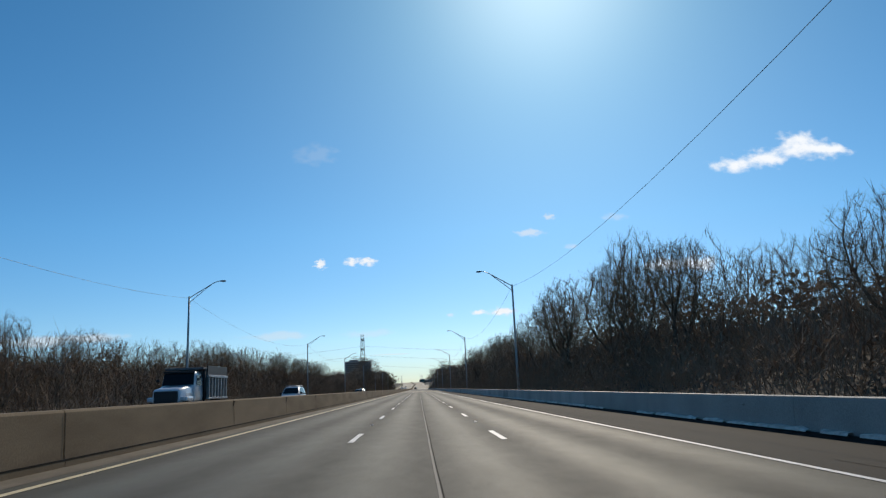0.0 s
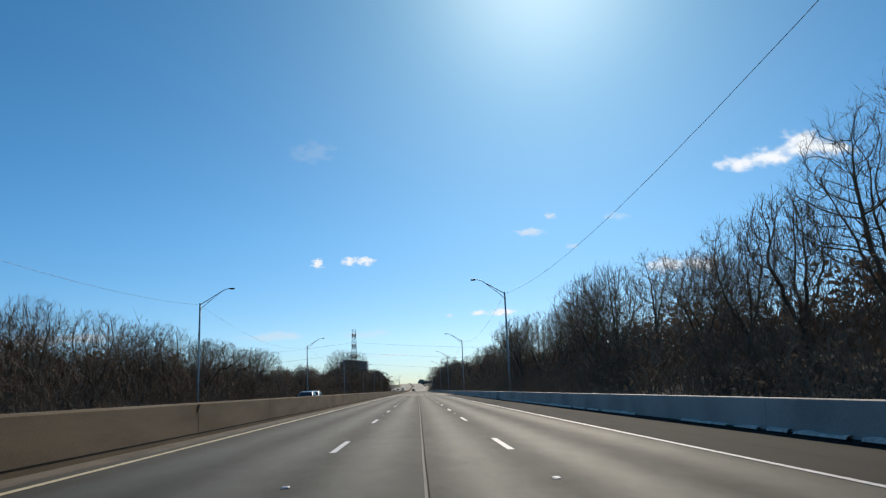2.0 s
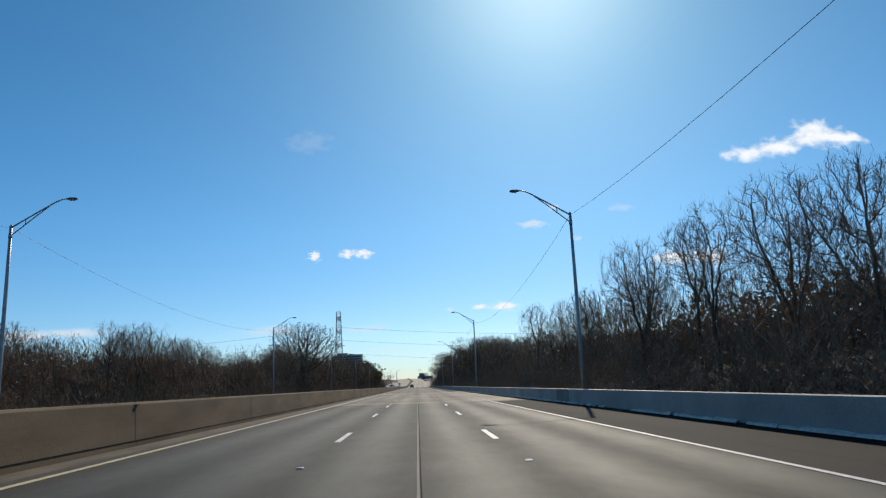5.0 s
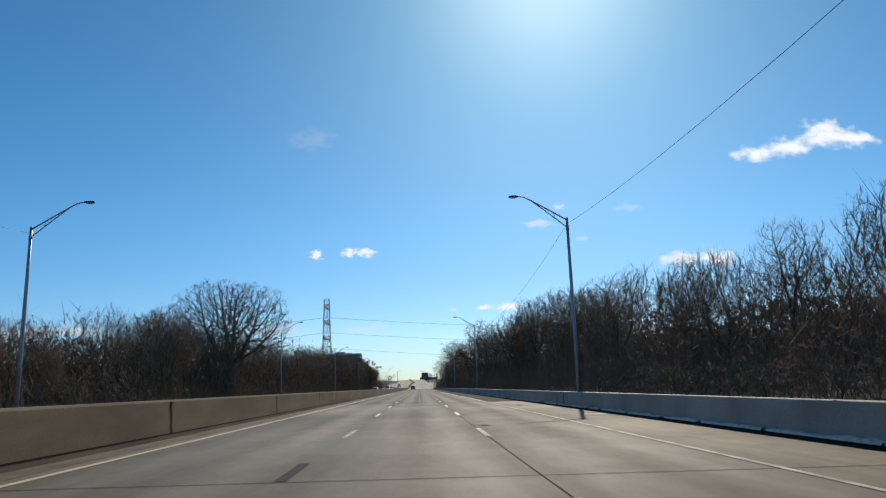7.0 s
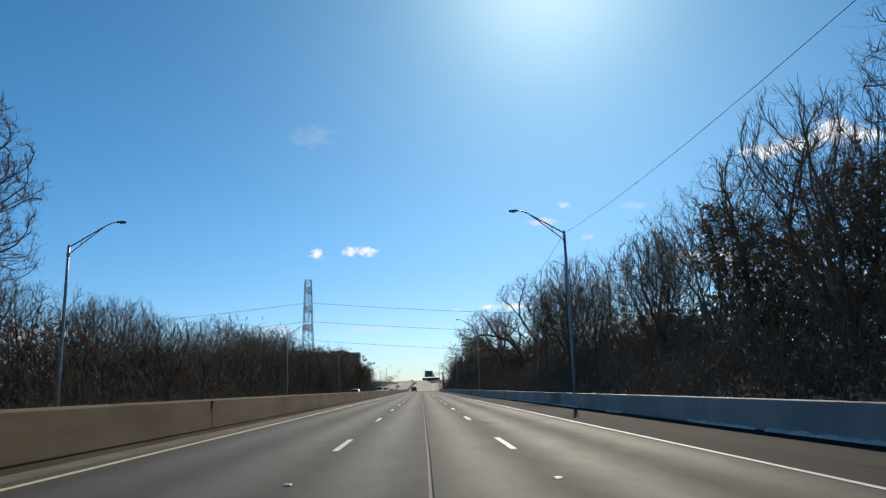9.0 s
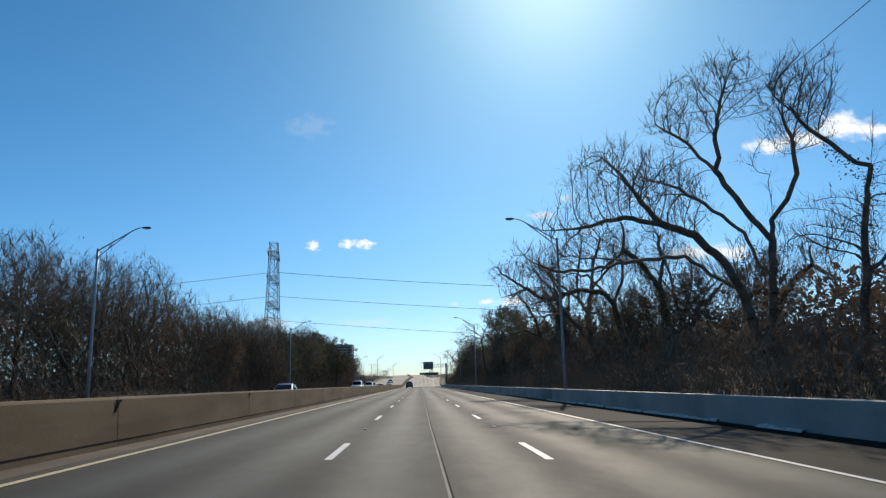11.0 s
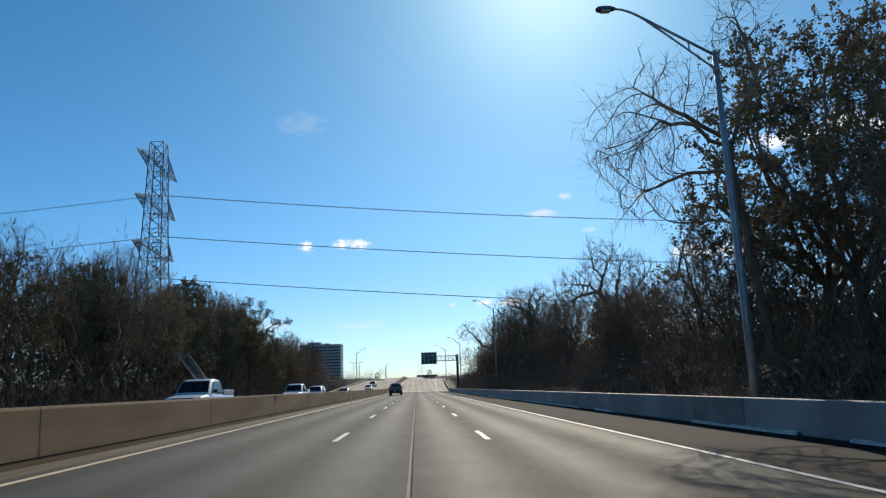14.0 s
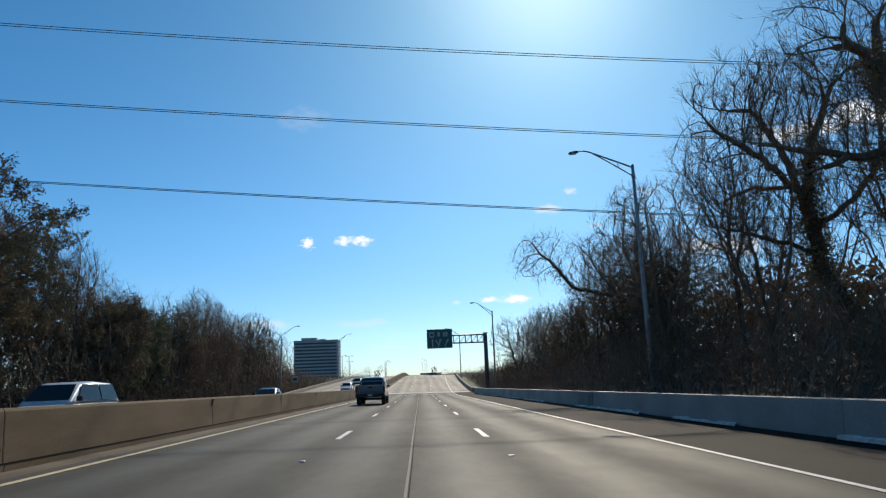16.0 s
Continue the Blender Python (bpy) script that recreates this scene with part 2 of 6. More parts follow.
def tubes(segs, sides):
    """Tapered tubes round the segments (x0 y0 z0 x1 y1 z1 r0 r1), as quads."""
    s = np.asarray(segs, float)
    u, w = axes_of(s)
    an = np.arange(sides) * 2 * np.pi / sides
    ring = np.cos(an)[None, :, None] * u[:, None] + np.sin(an)[None, :, None] * w[:, None]
    v = np.concatenate([s[:, None, :3] + ring * s[:, 6, None, None], s[:, None, 3:6] + ring * s[:, 7, None, None]], 1).reshape(-1, 3)
    i = np.arange(sides)
    q = np.stack([i, (i + 1) % sides, sides + (i + 1) % sides, sides + i], 1)
    return v, (q[None] + (np.arange(len(s)) * 2 * sides)[:, None, None]).reshape(-1, 4)


def wood(groups):
    """Triangles for branch segments: groups of (segments, sides, ends in a point)."""
    vs, fs, base = [], [], 0
    for segs, sides, point in groups:
        if not len(segs):
            continue
        s = np.asarray(segs, float)
        if not point:
            v, q = tubes(s, sides)
            f = np.concatenate([q[:, [0, 1, 2]], q[:, [0, 2, 3]]])
        else:
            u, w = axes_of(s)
            an = np.arange(sides) * 2 * np.pi / sides
            ring = np.cos(an)[None, :, None] * u[:, None] + np.sin(an)[None, :, None] * w[:, None]
            v = np.concatenate([s[:, None, :3] + ring * s[:, 6, None, None], s[:, None, 3:6]], 1).reshape(-1, 3)
            i = np.arange(sides)
            t = np.stack([i, (i + 1) % sides, np.full(sides, sides)], 1) if sides > 2 else np.array([[0, 1, 2]])
            f = (t[None] + (np.arange(len(s)) * (sides + 1))[:, None, None]).reshape(-1, 3)
        vs.append(v)
        fs.append(f + base)
        base += len(v)
    return np.concatenate(vs), np.concatenate(fs)


def leaves(points, size, rs):
    """Small bent leaves (two triangles each) at the points, turned at random."""
    n = len(points)
    d = rs.normal(size=(n, 3))
    d /= np.linalg.norm(d, axis=1, keepdims=True)
    e = np.cross(d, rs.normal(size=(n, 3)))
    e /= np.linalg.norm(e, axis=1, keepdims=True) + 1e-9
    k = np.cross(d, e) * 0.25
    s = (size * rs.uniform(0.6, 1.3, n))[:, None]
    v = np.stack([points - d * s, points + e * s * 0.5 + k * s, points + d * s, points - e * s * 0.5 + k * s], 1).reshape(-1, 3)
    t = np.array([[0, 1, 2], [0, 2, 3]])
    return v, (t[None] + (np.arange(n) * 4)[:, None, None]).reshape(-1, 3)


def mesh_from(bm, name, m, smooth=False):
    me = bpy.data.meshes.new(name)
    bm.to_mesh(me)
    bm.free()
    me.materials.append(m)
    if smooth:
        me.polygons.foreach_set("use_smooth", np.ones(len(me.polygons), bool))
    return me


def part(name, me, m, parent, label=""):
    """One mesh object under a thing or under a part."""
    if isinstance(me, bmesh.types.BMesh):
        me = mesh_from(me, name, m)
    ob = new(name, me)
    ob.parent = parent
    if label:
        tagged(ob, label)
    return ob


def box(bm, x0, x1, y0, y1, z0, z1, bevel=0.0):
    r = bmesh.ops.create_cube(bm, size=1)
    vs = r["verts"]
    bmesh.ops.scale(bm, vec=(x1 - x0, y1 - y0, z1 - z0), verts=vs)
    bmesh.ops.translate(bm, vec=((x0 + x1) / 2, (y0 + y1) / 2, (z0 + z1) / 2), verts=vs)
    if bevel:
        es = list({e for v in vs for e in v.link_edges})
        bmesh.ops.bevel(bm, geom=es, offset=bevel, segments=2, affect="EDGES", profile=0.6)
    return vs


def block(name, x0, x1, y0, y1, z0, z1, m, parent, bevel=0.0, label=""):
    bm = bmesh.new()
    box(bm, x0, x1, y0, y1, z0, z1, bevel)
    return part(name, bm, m, parent, label)


def bent_tube(pts, r, r1, sides):
    """One unbroken tube through the points, closed at both ends by a small ring."""
    p = np.asarray(pts, float)
    d = np.gradient(p, axis=0)
    d /= np.linalg.norm(d, axis=1, keepdims=True) + 1e-9
    mean = p[-1] - p[0]
    ref = np.array([1.0, 0.13, 0]) if abs(mean[2]) > 0.8 * np.linalg.norm(mean) else np.array([0, 0, 1.0])
    u = np.cross(d, ref)
    u /= np.linalg.norm(u, axis=1, keepdims=True) + 1e-9
    w = np.cross(d, u)
    an = np.arange(sides) * 2 * np.pi / sides + 0.3
    rad = np.linspace(r, r1, len(p))
    p, u, w = np.concatenate([p[:1], p, p[-1:]]), np.concatenate([u[:1], u, u[-1:]]), np.concatenate([w[:1], w, w[-1:]])
    rad = np.concatenate([[r * 0.05], rad, [r1 * 0.05]])
    v = p[:, None] + (np.cos(an)[None, :, None] * u[:, None] + np.sin(an)[None, :, None] * w[:, None]) * rad[:, None, None]
    i = np.arange(len(p) - 1)[:, None] * sides + np.arange(sides)[None]
    j = np.arange(len(p) - 1)[:, None] * sides + (np.arange(sides)[None] + 1) % sides
    return v.reshape(-1, 3), np.stack([i, j, j + sides, i + sides], -1).reshape(-1, 4)


def pipe(name, pts, r, m, parent, sides=6, r1=None):
    r1 = r if r1 is None else r1
    return part(name, mesh_of(name, *bent_tube(pts, r, r1, sides), m, True), m, parent)


# ---- the plan ----
MED_X, WALL_X = -6.35, 7.45
FALL = 0.0111
# the line beyond the level stretch, from its headings and slopes
LINE_Y = np.arange(580.0, 1200.0, 2.0)
LINE_X = np.cumsum(np.interp(LINE_Y, [585, 640, 705, 760, 850], [0, 0.022, 0.038, 0, -0.035])) * 2.0
LINE_Z = np.cumsum(np.interp(LINE_Y, [594, 618, 697, 708, 740, 800, 850, 1000, 1040], [0, 0.0435, 0.0435, -0.022, -0.012, 0, 0.033, 0.033, 0])) * 2.0


def shift(y):
    """How far the road's line has drawn to the right: straight, then a slight bend before the bridge."""
    return np.interp(y, LINE_Y, LINE_X)


def profile(y):
    """Height of the road's centre line: level, then up over the bridge and down."""
    return np.interp(y, LINE_Y, LINE_Z)


def road_z(x, y):
    """Height of the road at x, counted from its line, and y: each carriageway falls away from the median."""
    x = np.asarray(x, float)
    return profile(y) + np.where(x > -6.9, -FALL * x, 0.153 + FALL * x)


def ribbon(xs, y0, y1, lift=0.0, step=5.0, wob=0.0, seed=0):
    ys = np.linspace(y0, y1, max(2, int(round((y1 - y0) / step)) + 1))
    X, Y = np.meshgrid(np.asarray(xs, float), ys)
    Z = road_z(X, Y) + lift
    if wob:
        X = X + wob * np.cumsum(np.random.RandomState(seed).normal(size=len(ys)))[:, None] * 0.3 * np.exp(-0.0 * Y)
    v = np.stack([X + shift(Y), Y, Z], -1).reshape(-1, 3)
    nx = len(xs)
    i = np.arange(len(ys) - 1)[:, None] * nx + np.arange(nx - 1)[None]
    return v, np.stack([i, i + 1, i + 1 + nx, i + nx], -1).reshape(-1, 4)


def strip(name, xs, y0, y1, m, lift=0.0, step=5.0, wob=0.0, seed=0):
    """A ribbon of road surface or paint that follows the road."""
    return new(name, mesh_of(name, *ribbon(xs, y0, y1, lift, step, wob, seed), m))


def swept(section, y0, y1, base_x, step=6.0, lift=0.0):
    """A solid of the given section (x, z), drawn along the road from y0 to y1, with end faces left to the joints."""
    ys = np.linspace(y0, y1, max(2, int((y1 - y0) / step) + 1))
    k = len(section)
    sx, sz = np.array(section, float).T
    v = np.stack([base_x + sx[None] + shift(ys)[:, None], np.broadcast_to(ys[:, None], (len(ys), k)), road_z(base_x, ys)[:, None] + sz[None] + lift], -1).reshape(-1, 3)
    i = np.arange(len(ys) - 1)[:, None] * k + np.arange(k)[None]
    j = np.arange(len(ys) - 1)[:, None] * k + (np.arange(k)[None] + 1) % k
    f = np.stack([i, i + k, j + k, j], -1).reshape(-1, 4)
    # end faces as fans of quads round a middle point
    n, c = (len(ys) - 1) * k, len(v)
    v = np.concatenate([v, [v[:k].mean(0), v[n:n + k].mean(0)]])
    caps = [[c, a, a + 1, (a + 2) % k] for a in range(0, k, 2)] + [[c + 1, n + (a + 2) % k, n + a + 1, n + a] for a in range(0, k, 2)]
    return v, np.concatenate([f, np.array(caps)])


# ---- ground ----
def ground_z(x, y):
    """Level beside the road, rising into low wooded banks."""
    bump = 0.55 * noise.noise(Vector((x * 0.06, y * 0.05, 0.3))) + 0.25 * noise.noise(Vector((x * 0.2, y * 0.17, 1.3)))
    if x > 8.2:
        o = x - 8.2
        b = min(o / 6.0, 1.0) * 1.9 + min(max(o - 6, 0) / 16, 1.0) * 1.6 - 0.1
        near = min(o / 3.0, 1.0)
    elif x < -21:
        o = -21 - x
        b = min(o / 8.0, 1.0) * 2.0 + min(max(o - 8, 0) / 16, 1.0) * 1.2 - 0.35
        near = min(o / 3.0, 1.0)
    else:
        return -0.6 + float(np.interp(y, [850, 1000, 1200], [0, 8.4, 9.5]))
    fade = 1 - min(max((y - 560) / 60, 0), 1)
    return (b + bump * near) * (0.35 + 0.65 * fade) - 0.1 + float(np.interp(y, [850, 1000, 1200], [0, 8.4, 9.5]))


def ground_mesh():
    xs = np.array([-2600, -900, -300, -120, -70, -55, -45, -38, -33, -30, -27, -24, -21.5, -20.6, 7.9, 8.3, 9.2, 10.5, 12, 14, 16, 18, 21, 25, 32, 45, 70, 120, 300, 900, 2600.0])
    ys = np.concatenate([[-1500, -500, -150], np.arange(-60, 1200, 5.0), [1250, 1400, 1900, 2700, 4700]])
    Z = np.array([[ground_z(x, y) for x in xs] for y in ys])
    X, Y = np.meshgrid(xs, ys)
    v = np.stack([X, Y, Z], -1).reshape(-1, 3)
    nx = len(xs)
    i = np.arange(len(ys) - 1)[:, None] * nx + np.arange(nx - 1)[None]
    return mesh_of("ground", v, np.stack([i, i + 1, i + 1 + nx, i + nx], -1).reshape(-1, 4), M_GROUND, True)


tagged(new("ground", ground_mesh()), "brown leaf litter on the ground beside the road", "ground", kind="structure")

# ---- carriageways ----
Y0, Y1 = -60.0, 1100.0
DECK = (205.0, 273.8)
BRIDGE_Y = 607.0


def surface(name, xs, y0, y1, m, label, lift=0.0, step=5.0, wob=0.0, seed=0, category="road"):
    return tagged(strip(name, xs, y0, y1, m, lift, step, wob, seed), label, category, kind="structure")


LANES = [-5.75, -3.5, -1.7, 0.0, 1.7, 3.4, 4.9]
surface("road_lanes_south", LANES, Y0, DECK[0], M_ROAD, "worn grey asphalt motorway lanes")
surface("road_lanes_bridge", LANES, DECK[0], DECK[1], M_DECK, "pale worn concrete bridge deck lanes")
surface("road_lanes_north", LANES, DECK[1], BRIDGE_Y, M_ROAD, "worn grey asphalt motorway lanes")
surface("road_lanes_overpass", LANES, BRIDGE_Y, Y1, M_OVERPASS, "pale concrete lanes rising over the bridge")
surface("shoulder_south", [4.9, 6.2, 7.6], Y0, DECK[0], M_SHOULDER, "dark brownish asphalt hard shoulder", 0.0)
surface("shoulder_bridge", [4.9, 6.2, 7.6], DECK[0], DECK[1], M_DECKSIDE, "pale tan concrete hard shoulder on the bridge")
surface("shoulder_north", [4.9, 6.2, 7.6], DECK[1], BRIDGE_Y, M_SHOULDER, "dark brownish asphalt hard shoulder", 0.0)
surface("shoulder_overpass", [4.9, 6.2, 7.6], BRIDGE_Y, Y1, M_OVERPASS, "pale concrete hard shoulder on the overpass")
surface("road_opposite", [-20.6, -17, -13.5, -10, -6.95], Y0, BRIDGE_Y, M_ROAD, "grey asphalt opposite carriageway")
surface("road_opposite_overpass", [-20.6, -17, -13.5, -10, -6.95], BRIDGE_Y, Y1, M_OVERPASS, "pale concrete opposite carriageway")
surface("gutter", [-6.4, -5.75], Y0, Y1, M_GUTTER, "brownish concrete gutter strip along the median barrier", 0.004, category="gutter")
surface("line_yellow", [-5.47, -5.32], Y0, Y1, M_YELLOW, "faded yellow painted edge line", 0.008, category="road marking")
for a, b, m in ((Y0, DECK[0], M_LINE), (DECK[0], DECK[1], M_LINEWORN), (DECK[1], Y1, M_LINE)):
    surface("line_white", [4.78, 4.89], a, b, m, "worn white painted edge line" if m is M_LINEWORN else "white painted edge line", 0.008, category="road marking")
for lx in (-10.2, -13.6):
    for k in range(70):
        surface("opposite_dash", [lx - 0.06, lx + 0.06], -50 + 12.192 * k, -47 + 12.192 * k, M_LINE, "white painted lane dash", 0.008, 3.1, category="road marking")
surface("opposite_line", [-17.1, -16.98], Y0, Y1, M_LINE, "white painted edge line", 0.008, category="road marking")

# lane dashes, in their three runs, with the raised markers between them
XD, XE = -1.7226, 1.6754
for first, n0, n1, lo, hi in ((17.26, -6, 16, -60, DECK[0]), (241.6, -3, 3, DECK[0], DECK[1] - 2), (291.0, -2, 50, DECK[1], Y1)):
    for lx, off in ((XD, 0.25), (XE, -0.3)):
        for k in range(n0, n1):
            yc = first + off + 12.192 * k
            if lo < yc < hi:
                surface("lane_dash", [lx - 0.065, lx + 0.065], yc - 1.52, yc + 1.52, M_LINEWORN if lo == DECK[0] and k < 1 else M_LINE, "white painted lane dash", 0.008, 3.1, category="road marking")

bm = bmesh.new()
box(bm, -0.05, 0.05, -0.06, 0.06, 0, 0.02, 0.008)
bmesh.ops.scale(bm, vec=(0.8, 0.7, 1), verts=[v for v in bm.verts if v.co.z > 0.012])
dash_marker = mesh_from(bm, "road_marker", M_PLATE)
for lx in (XD, XE):
    for y in [23.36 + 24.384 * k for k in range(-1, 8)] + [297.1 + 24.384 * k for k in range(0, 13)]:
        ob = tagged(new("road_marker", dash_marker), "small pale raised reflective road marker", "road marker", "raised road markers")
        ob.matrix_basis = pose(lx, y, float(road_z(lx, y)) + 0.003)

# the paving seam in the middle lane, with a thin dark crack
for a, b in ((Y0, DECK[0]), (DECK[1], BRIDGE_Y)):
    surface("paving_seam", [0.04, 0.075], a, b, M_SEAM, "pale paving seam along the middle lane", 0.006, 2.0, 0.012, 3, "road seam")
    surface("seam_crack", [0.085, 0.10], a, b, M_TAR, "thin dark crack along the paving seam", 0.007, 2.0, 0.012, 3, "road crack")
surface("deck_crack", [1.645, 1.665], DECK[0], DECK[1], M_TAR, "dark longitudinal crack in the bridge deck", 0.006, 2.0, 0.008, 5, "road crack")
for yy, w in ((DECK[0], 0.12), (218.5, 0.03), (232.5, 0.03), (246.5, 0.04), (257.0, 0.03), (267.6, 0.05), (DECK[1] - 0.2, 0.06), (BRIDGE_Y - 6, 0.1)):
    surface("deck_joint", [-5.75, -3, 0, 3, 7.5], yy, yy + w, M_TAR, "dark transverse joint across the bridge deck", 0.0065, 1.0, category="road joint")
surface("bridge_joint", [-5.75, -3, 0, 3, 7.5], BRIDGE_Y - 0.5, BRIDGE_Y + 2.5, M_CHIP, "pale concrete expansion joint where the overpass begins", 0.0065, 1.0, category="road joint")
for xs, a, b, m, label in (([6.25, 7.05], 249.4, 250.3, M_CHIP, "pale concrete repair patch"), ([-1.79, -1.62], 232.6, 234.8, M_SHOULDER, "dark asphalt repair patch"), ([-1.76, -1.61], 268.3, 271.0, M_SHOULDER, "dark asphalt repair patch"), ([-1.2, 3.2], 273.62, 273.8, M_CHIP, "pale worn concrete edge")):
    surface("deck_patch", xs, a, b, m, label + " in the bridge deck", 0.0055, 0.6, 0.04, int(a), "road patch")
rp = random.Random(5)
for k in range(12):
    yy = rp.uniform(0, 560)
    xx = rp.uniform(5.2, 6.8)
    surface("tar_patch", [xx, xx + rp.uniform(0.15, 0.5)], yy, yy + rp.uniform(0.6, 2.5), M_SHOULDER, "dark worn repair patch in the pavement", 0.005, 0.5, 0.03, k, "road patch")


# ---- median barrier: cast lengths with joints ----
BARRIER = [(0.0, 0.0), (0.0, 0.12), (-0.035, 0.125), (-0.06, 0.93), (-0.085, 0.975), (-0.115, 0.98), (-0.44, 0.98), (-0.485, 0.93), (-0.52, 0.12), (-0.55, 0.0)]
barrier = tagged(new("median_barrier"), "tan weathered concrete median barrier with dark joints", "barrier", kind="structure")
# joints that stand out, with the lengths between them shared out evenly
KNOWN = [-54.0, 12.7, 24.0, 42.7, 53.9, 83.8, 123.0, 134.4, 164.4, 175.4, 242.0, 269.1, 275.8, 366.2, 377.2, 396.1, 416.6, 446.8, 477.3, 487.2, 498.3, 516.4, 527.6, 538.6, 1092.0]
JOINTS = [KNOWN[0]]
for a, b in zip(KNOWN, KNOWN[1:]):
    n = max(1, round((b - a) / 11.1))
    JOINTS += [a + (b - a) * (i + 1) / n for i in range(n)]
for a, b in zip(JOINTS, JOINTS[1:]):
    part("barrier_length", mesh_of("barrier_length", *swept(BARRIER, a + 0.011, b - 0.011, MED_X), M_CONC), M_CONC, barrier)
# the dark line along its foot
part("foot_seal", mesh_of("foot_seal", *swept([(0.006, 0.117), (0.006, 0.138), (-0.03, 0.138), (-0.03, 0.117)], Y0, Y1, MED_X), M_TAR), M_TAR, barrier, "dark groove line along the barrier foot")


def tar_run(seed):
    """A dark sealant smear that runs down from a joint's top, leaning back along the face."""
    rg = random.Random(seed)
    n = 7
    drop = rg.uniform(0.14, 0.28)
    back = rg.uniform(-0.45, -0.08)
    v, f = [], []
    for i in range(n + 1):
        t = i / n
        w = (0.16 if i < 2 else 0.09) * (1 - 0.75 * t) + rg.uniform(0, 0.02)
        yc = back * t ** 1.6
        z = 0.93 - drop * t
        x = -0.055 + 0.03 * (0.93 - z)
        v += [(x, yc - w, z), (x, yc + w, z), (x + 0.014, yc, z)]
    for i in range(n):
        a = 3 * i
        f += [(a, a + 2, a + 5, a + 3), (a + 2, a + 1, a + 4, a + 5)]
    return mesh_of("joint_sealant", v, f, M_TAR)


def joint_seal(width, rough, seed):
    """The dark filler in a joint, ragged at both edges, down the barrier's face."""
    rg = random.Random(seed)
    v, f = [], []
    for i in range(9):
        z = 0.13 + (0.92 - 0.13) * i / 8
        x = -0.033 - 0.025 * (z - 0.125) / 0.805 + 0.004
        v += [(x, -width / 2 - rg.uniform(0, rough), z), (x, width / 2 + rg.uniform(0, rough), z)]
    return mesh_of("joint_filler", v, [(2 * i, 2 * i + 1, 2 * i + 3, 2 * i + 2) for i in range(8)], M_TAR)


runs = [tar_run(s) for s in range(7)]
seals = [joint_seal(0.004, 0.008, 1), joint_seal(0.010, 0.014, 2), joint_seal(0.045, 0.035, 3)]
rt = random.Random(9)
for y in JOINTS:
    if y > 640:
        break
    here = (MED_X + float(shift(y)) + 0.01, y, float(road_z(MED_X, y)))
    filler = new("joint_filler", seals[2 if 235 < y < 280 else rt.randrange(2)])
    filler.parent, filler.location = barrier, here
    if y not in (53.9, 446.8, 516.4) and (y in KNOWN or rt.random() < 0.35):
        ob = new("joint_sealant", rt.choice(runs))
        ob.parent, ob.location = barrier, here


# ---- the roadside wall on the right ----
WALL = [(0.0, -0.05), (0.03, 0.74), (0.045, 0.755), (0.22, 0.755), (0.235, 0.74), (0.26, -0.4)]
wall = tagged(new("wall_right"), "pale grey concrete roadside wall in shade with sunlit top", "wall", kind="structure")
LAMP_R = [-4.4, 62.3, 129.2, 195.3, 261.0, 327.9, 394.5, 461.9, 536.2, 591.0]
LAMP_L = [-4.4, 62.2, 129.25, 194.2, 260.0, 328.2, 395.2, 462.0]
k = -6
while 5.0 + 9.14 * k < 596:
    a = 5.0 + 9.14 * k
    part("wall_length", mesh_of("wall_length", *swept(WALL, a + 0.008, a + 9.132, WALL_X), M_WALL), M_WALL, wall)
    k += 1
for y in LAMP_R[1:9]:
    part("lamp_block", mesh_of("lamp_block", *swept([(-0.01, -0.05), (-0.01, 0.745), (0.35, 0.745), (0.95, 0.70), (0.95, -0.4), (0.35, -0.4)], y - 1.9, y + 1.0, WALL_X), M_BLOCK), M_BLOCK, wall, "darker concrete block that carries a lamp post")
# broken pale edge at the wall's foot, over a gap
# a solid strip; its tar black paints the shade inside that gap
part("foot_gap", mesh_of("foot_gap", *swept([(-0.15, 0.0), (-0.07, 0.075), (0.0, 0.08), (0.0, 0.0)], Y0, 597, WALL_X, 6.0, 0.002), M_TAR), M_TAR, wall, "black strip painted for the shade in the gap at the wall foot")
rc = random.Random(21)
y = -40.0
while y < 590:
    ln = rc.uniform(0.5, 4.5)
    if rc.random() < (0.93 if y < 280 else 0.68):
        n = max(3, int(ln / 0.3))
        v, f = [], []
        for i in range(n + 1):
            t = y + ln * i / n
            h, d = rc.uniform(0.105, 0.15), rc.uniform(0.085, 0.115)
            z = float(road_z(WALL_X, t))
            v += [(WALL_X - d, t, z + 0.078), (WALL_X - d * 0.8, t, z + h), (WALL_X + 0.01, t, z + h + rc.uniform(0.0, 0.03))]
        for i in range(n):
            a = 3 * i
            f += [(a, a + 1, a + 4, a + 3), (a + 1, a + 2, a + 5, a + 4)]
        part("broken_edge", mesh_of("broken_edge", v, f, M_CHIP), M_CHIP, wall, "pale broken concrete edge at the wall foot")
    y += ln + rc.uniform(0.02, 0.5)

# ---- parapets of the overpass, and the far barrier ----
PARAPET = [(0.0, 0.0), (0.02, 0.57), (0.06, 0.60), (0.30, 0.60), (0.34, 0.57), (0.36, -1.2)]
tagged(new("parapet_right", mesh_of("parapet_right", *swept(PARAPET, 606, Y1, WALL_X + 0.15), M_PARAPET)), "tan concrete bridge parapet", "parapet", kind="structure")
tagged(new("parapet_left", mesh_of("parapet_left", *swept([(-x, z) for x, z in PARAPET][::-1], 618, Y1, -20.6), M_PARAPET)), "tan concrete bridge parapet", "parapet", kind="structure")
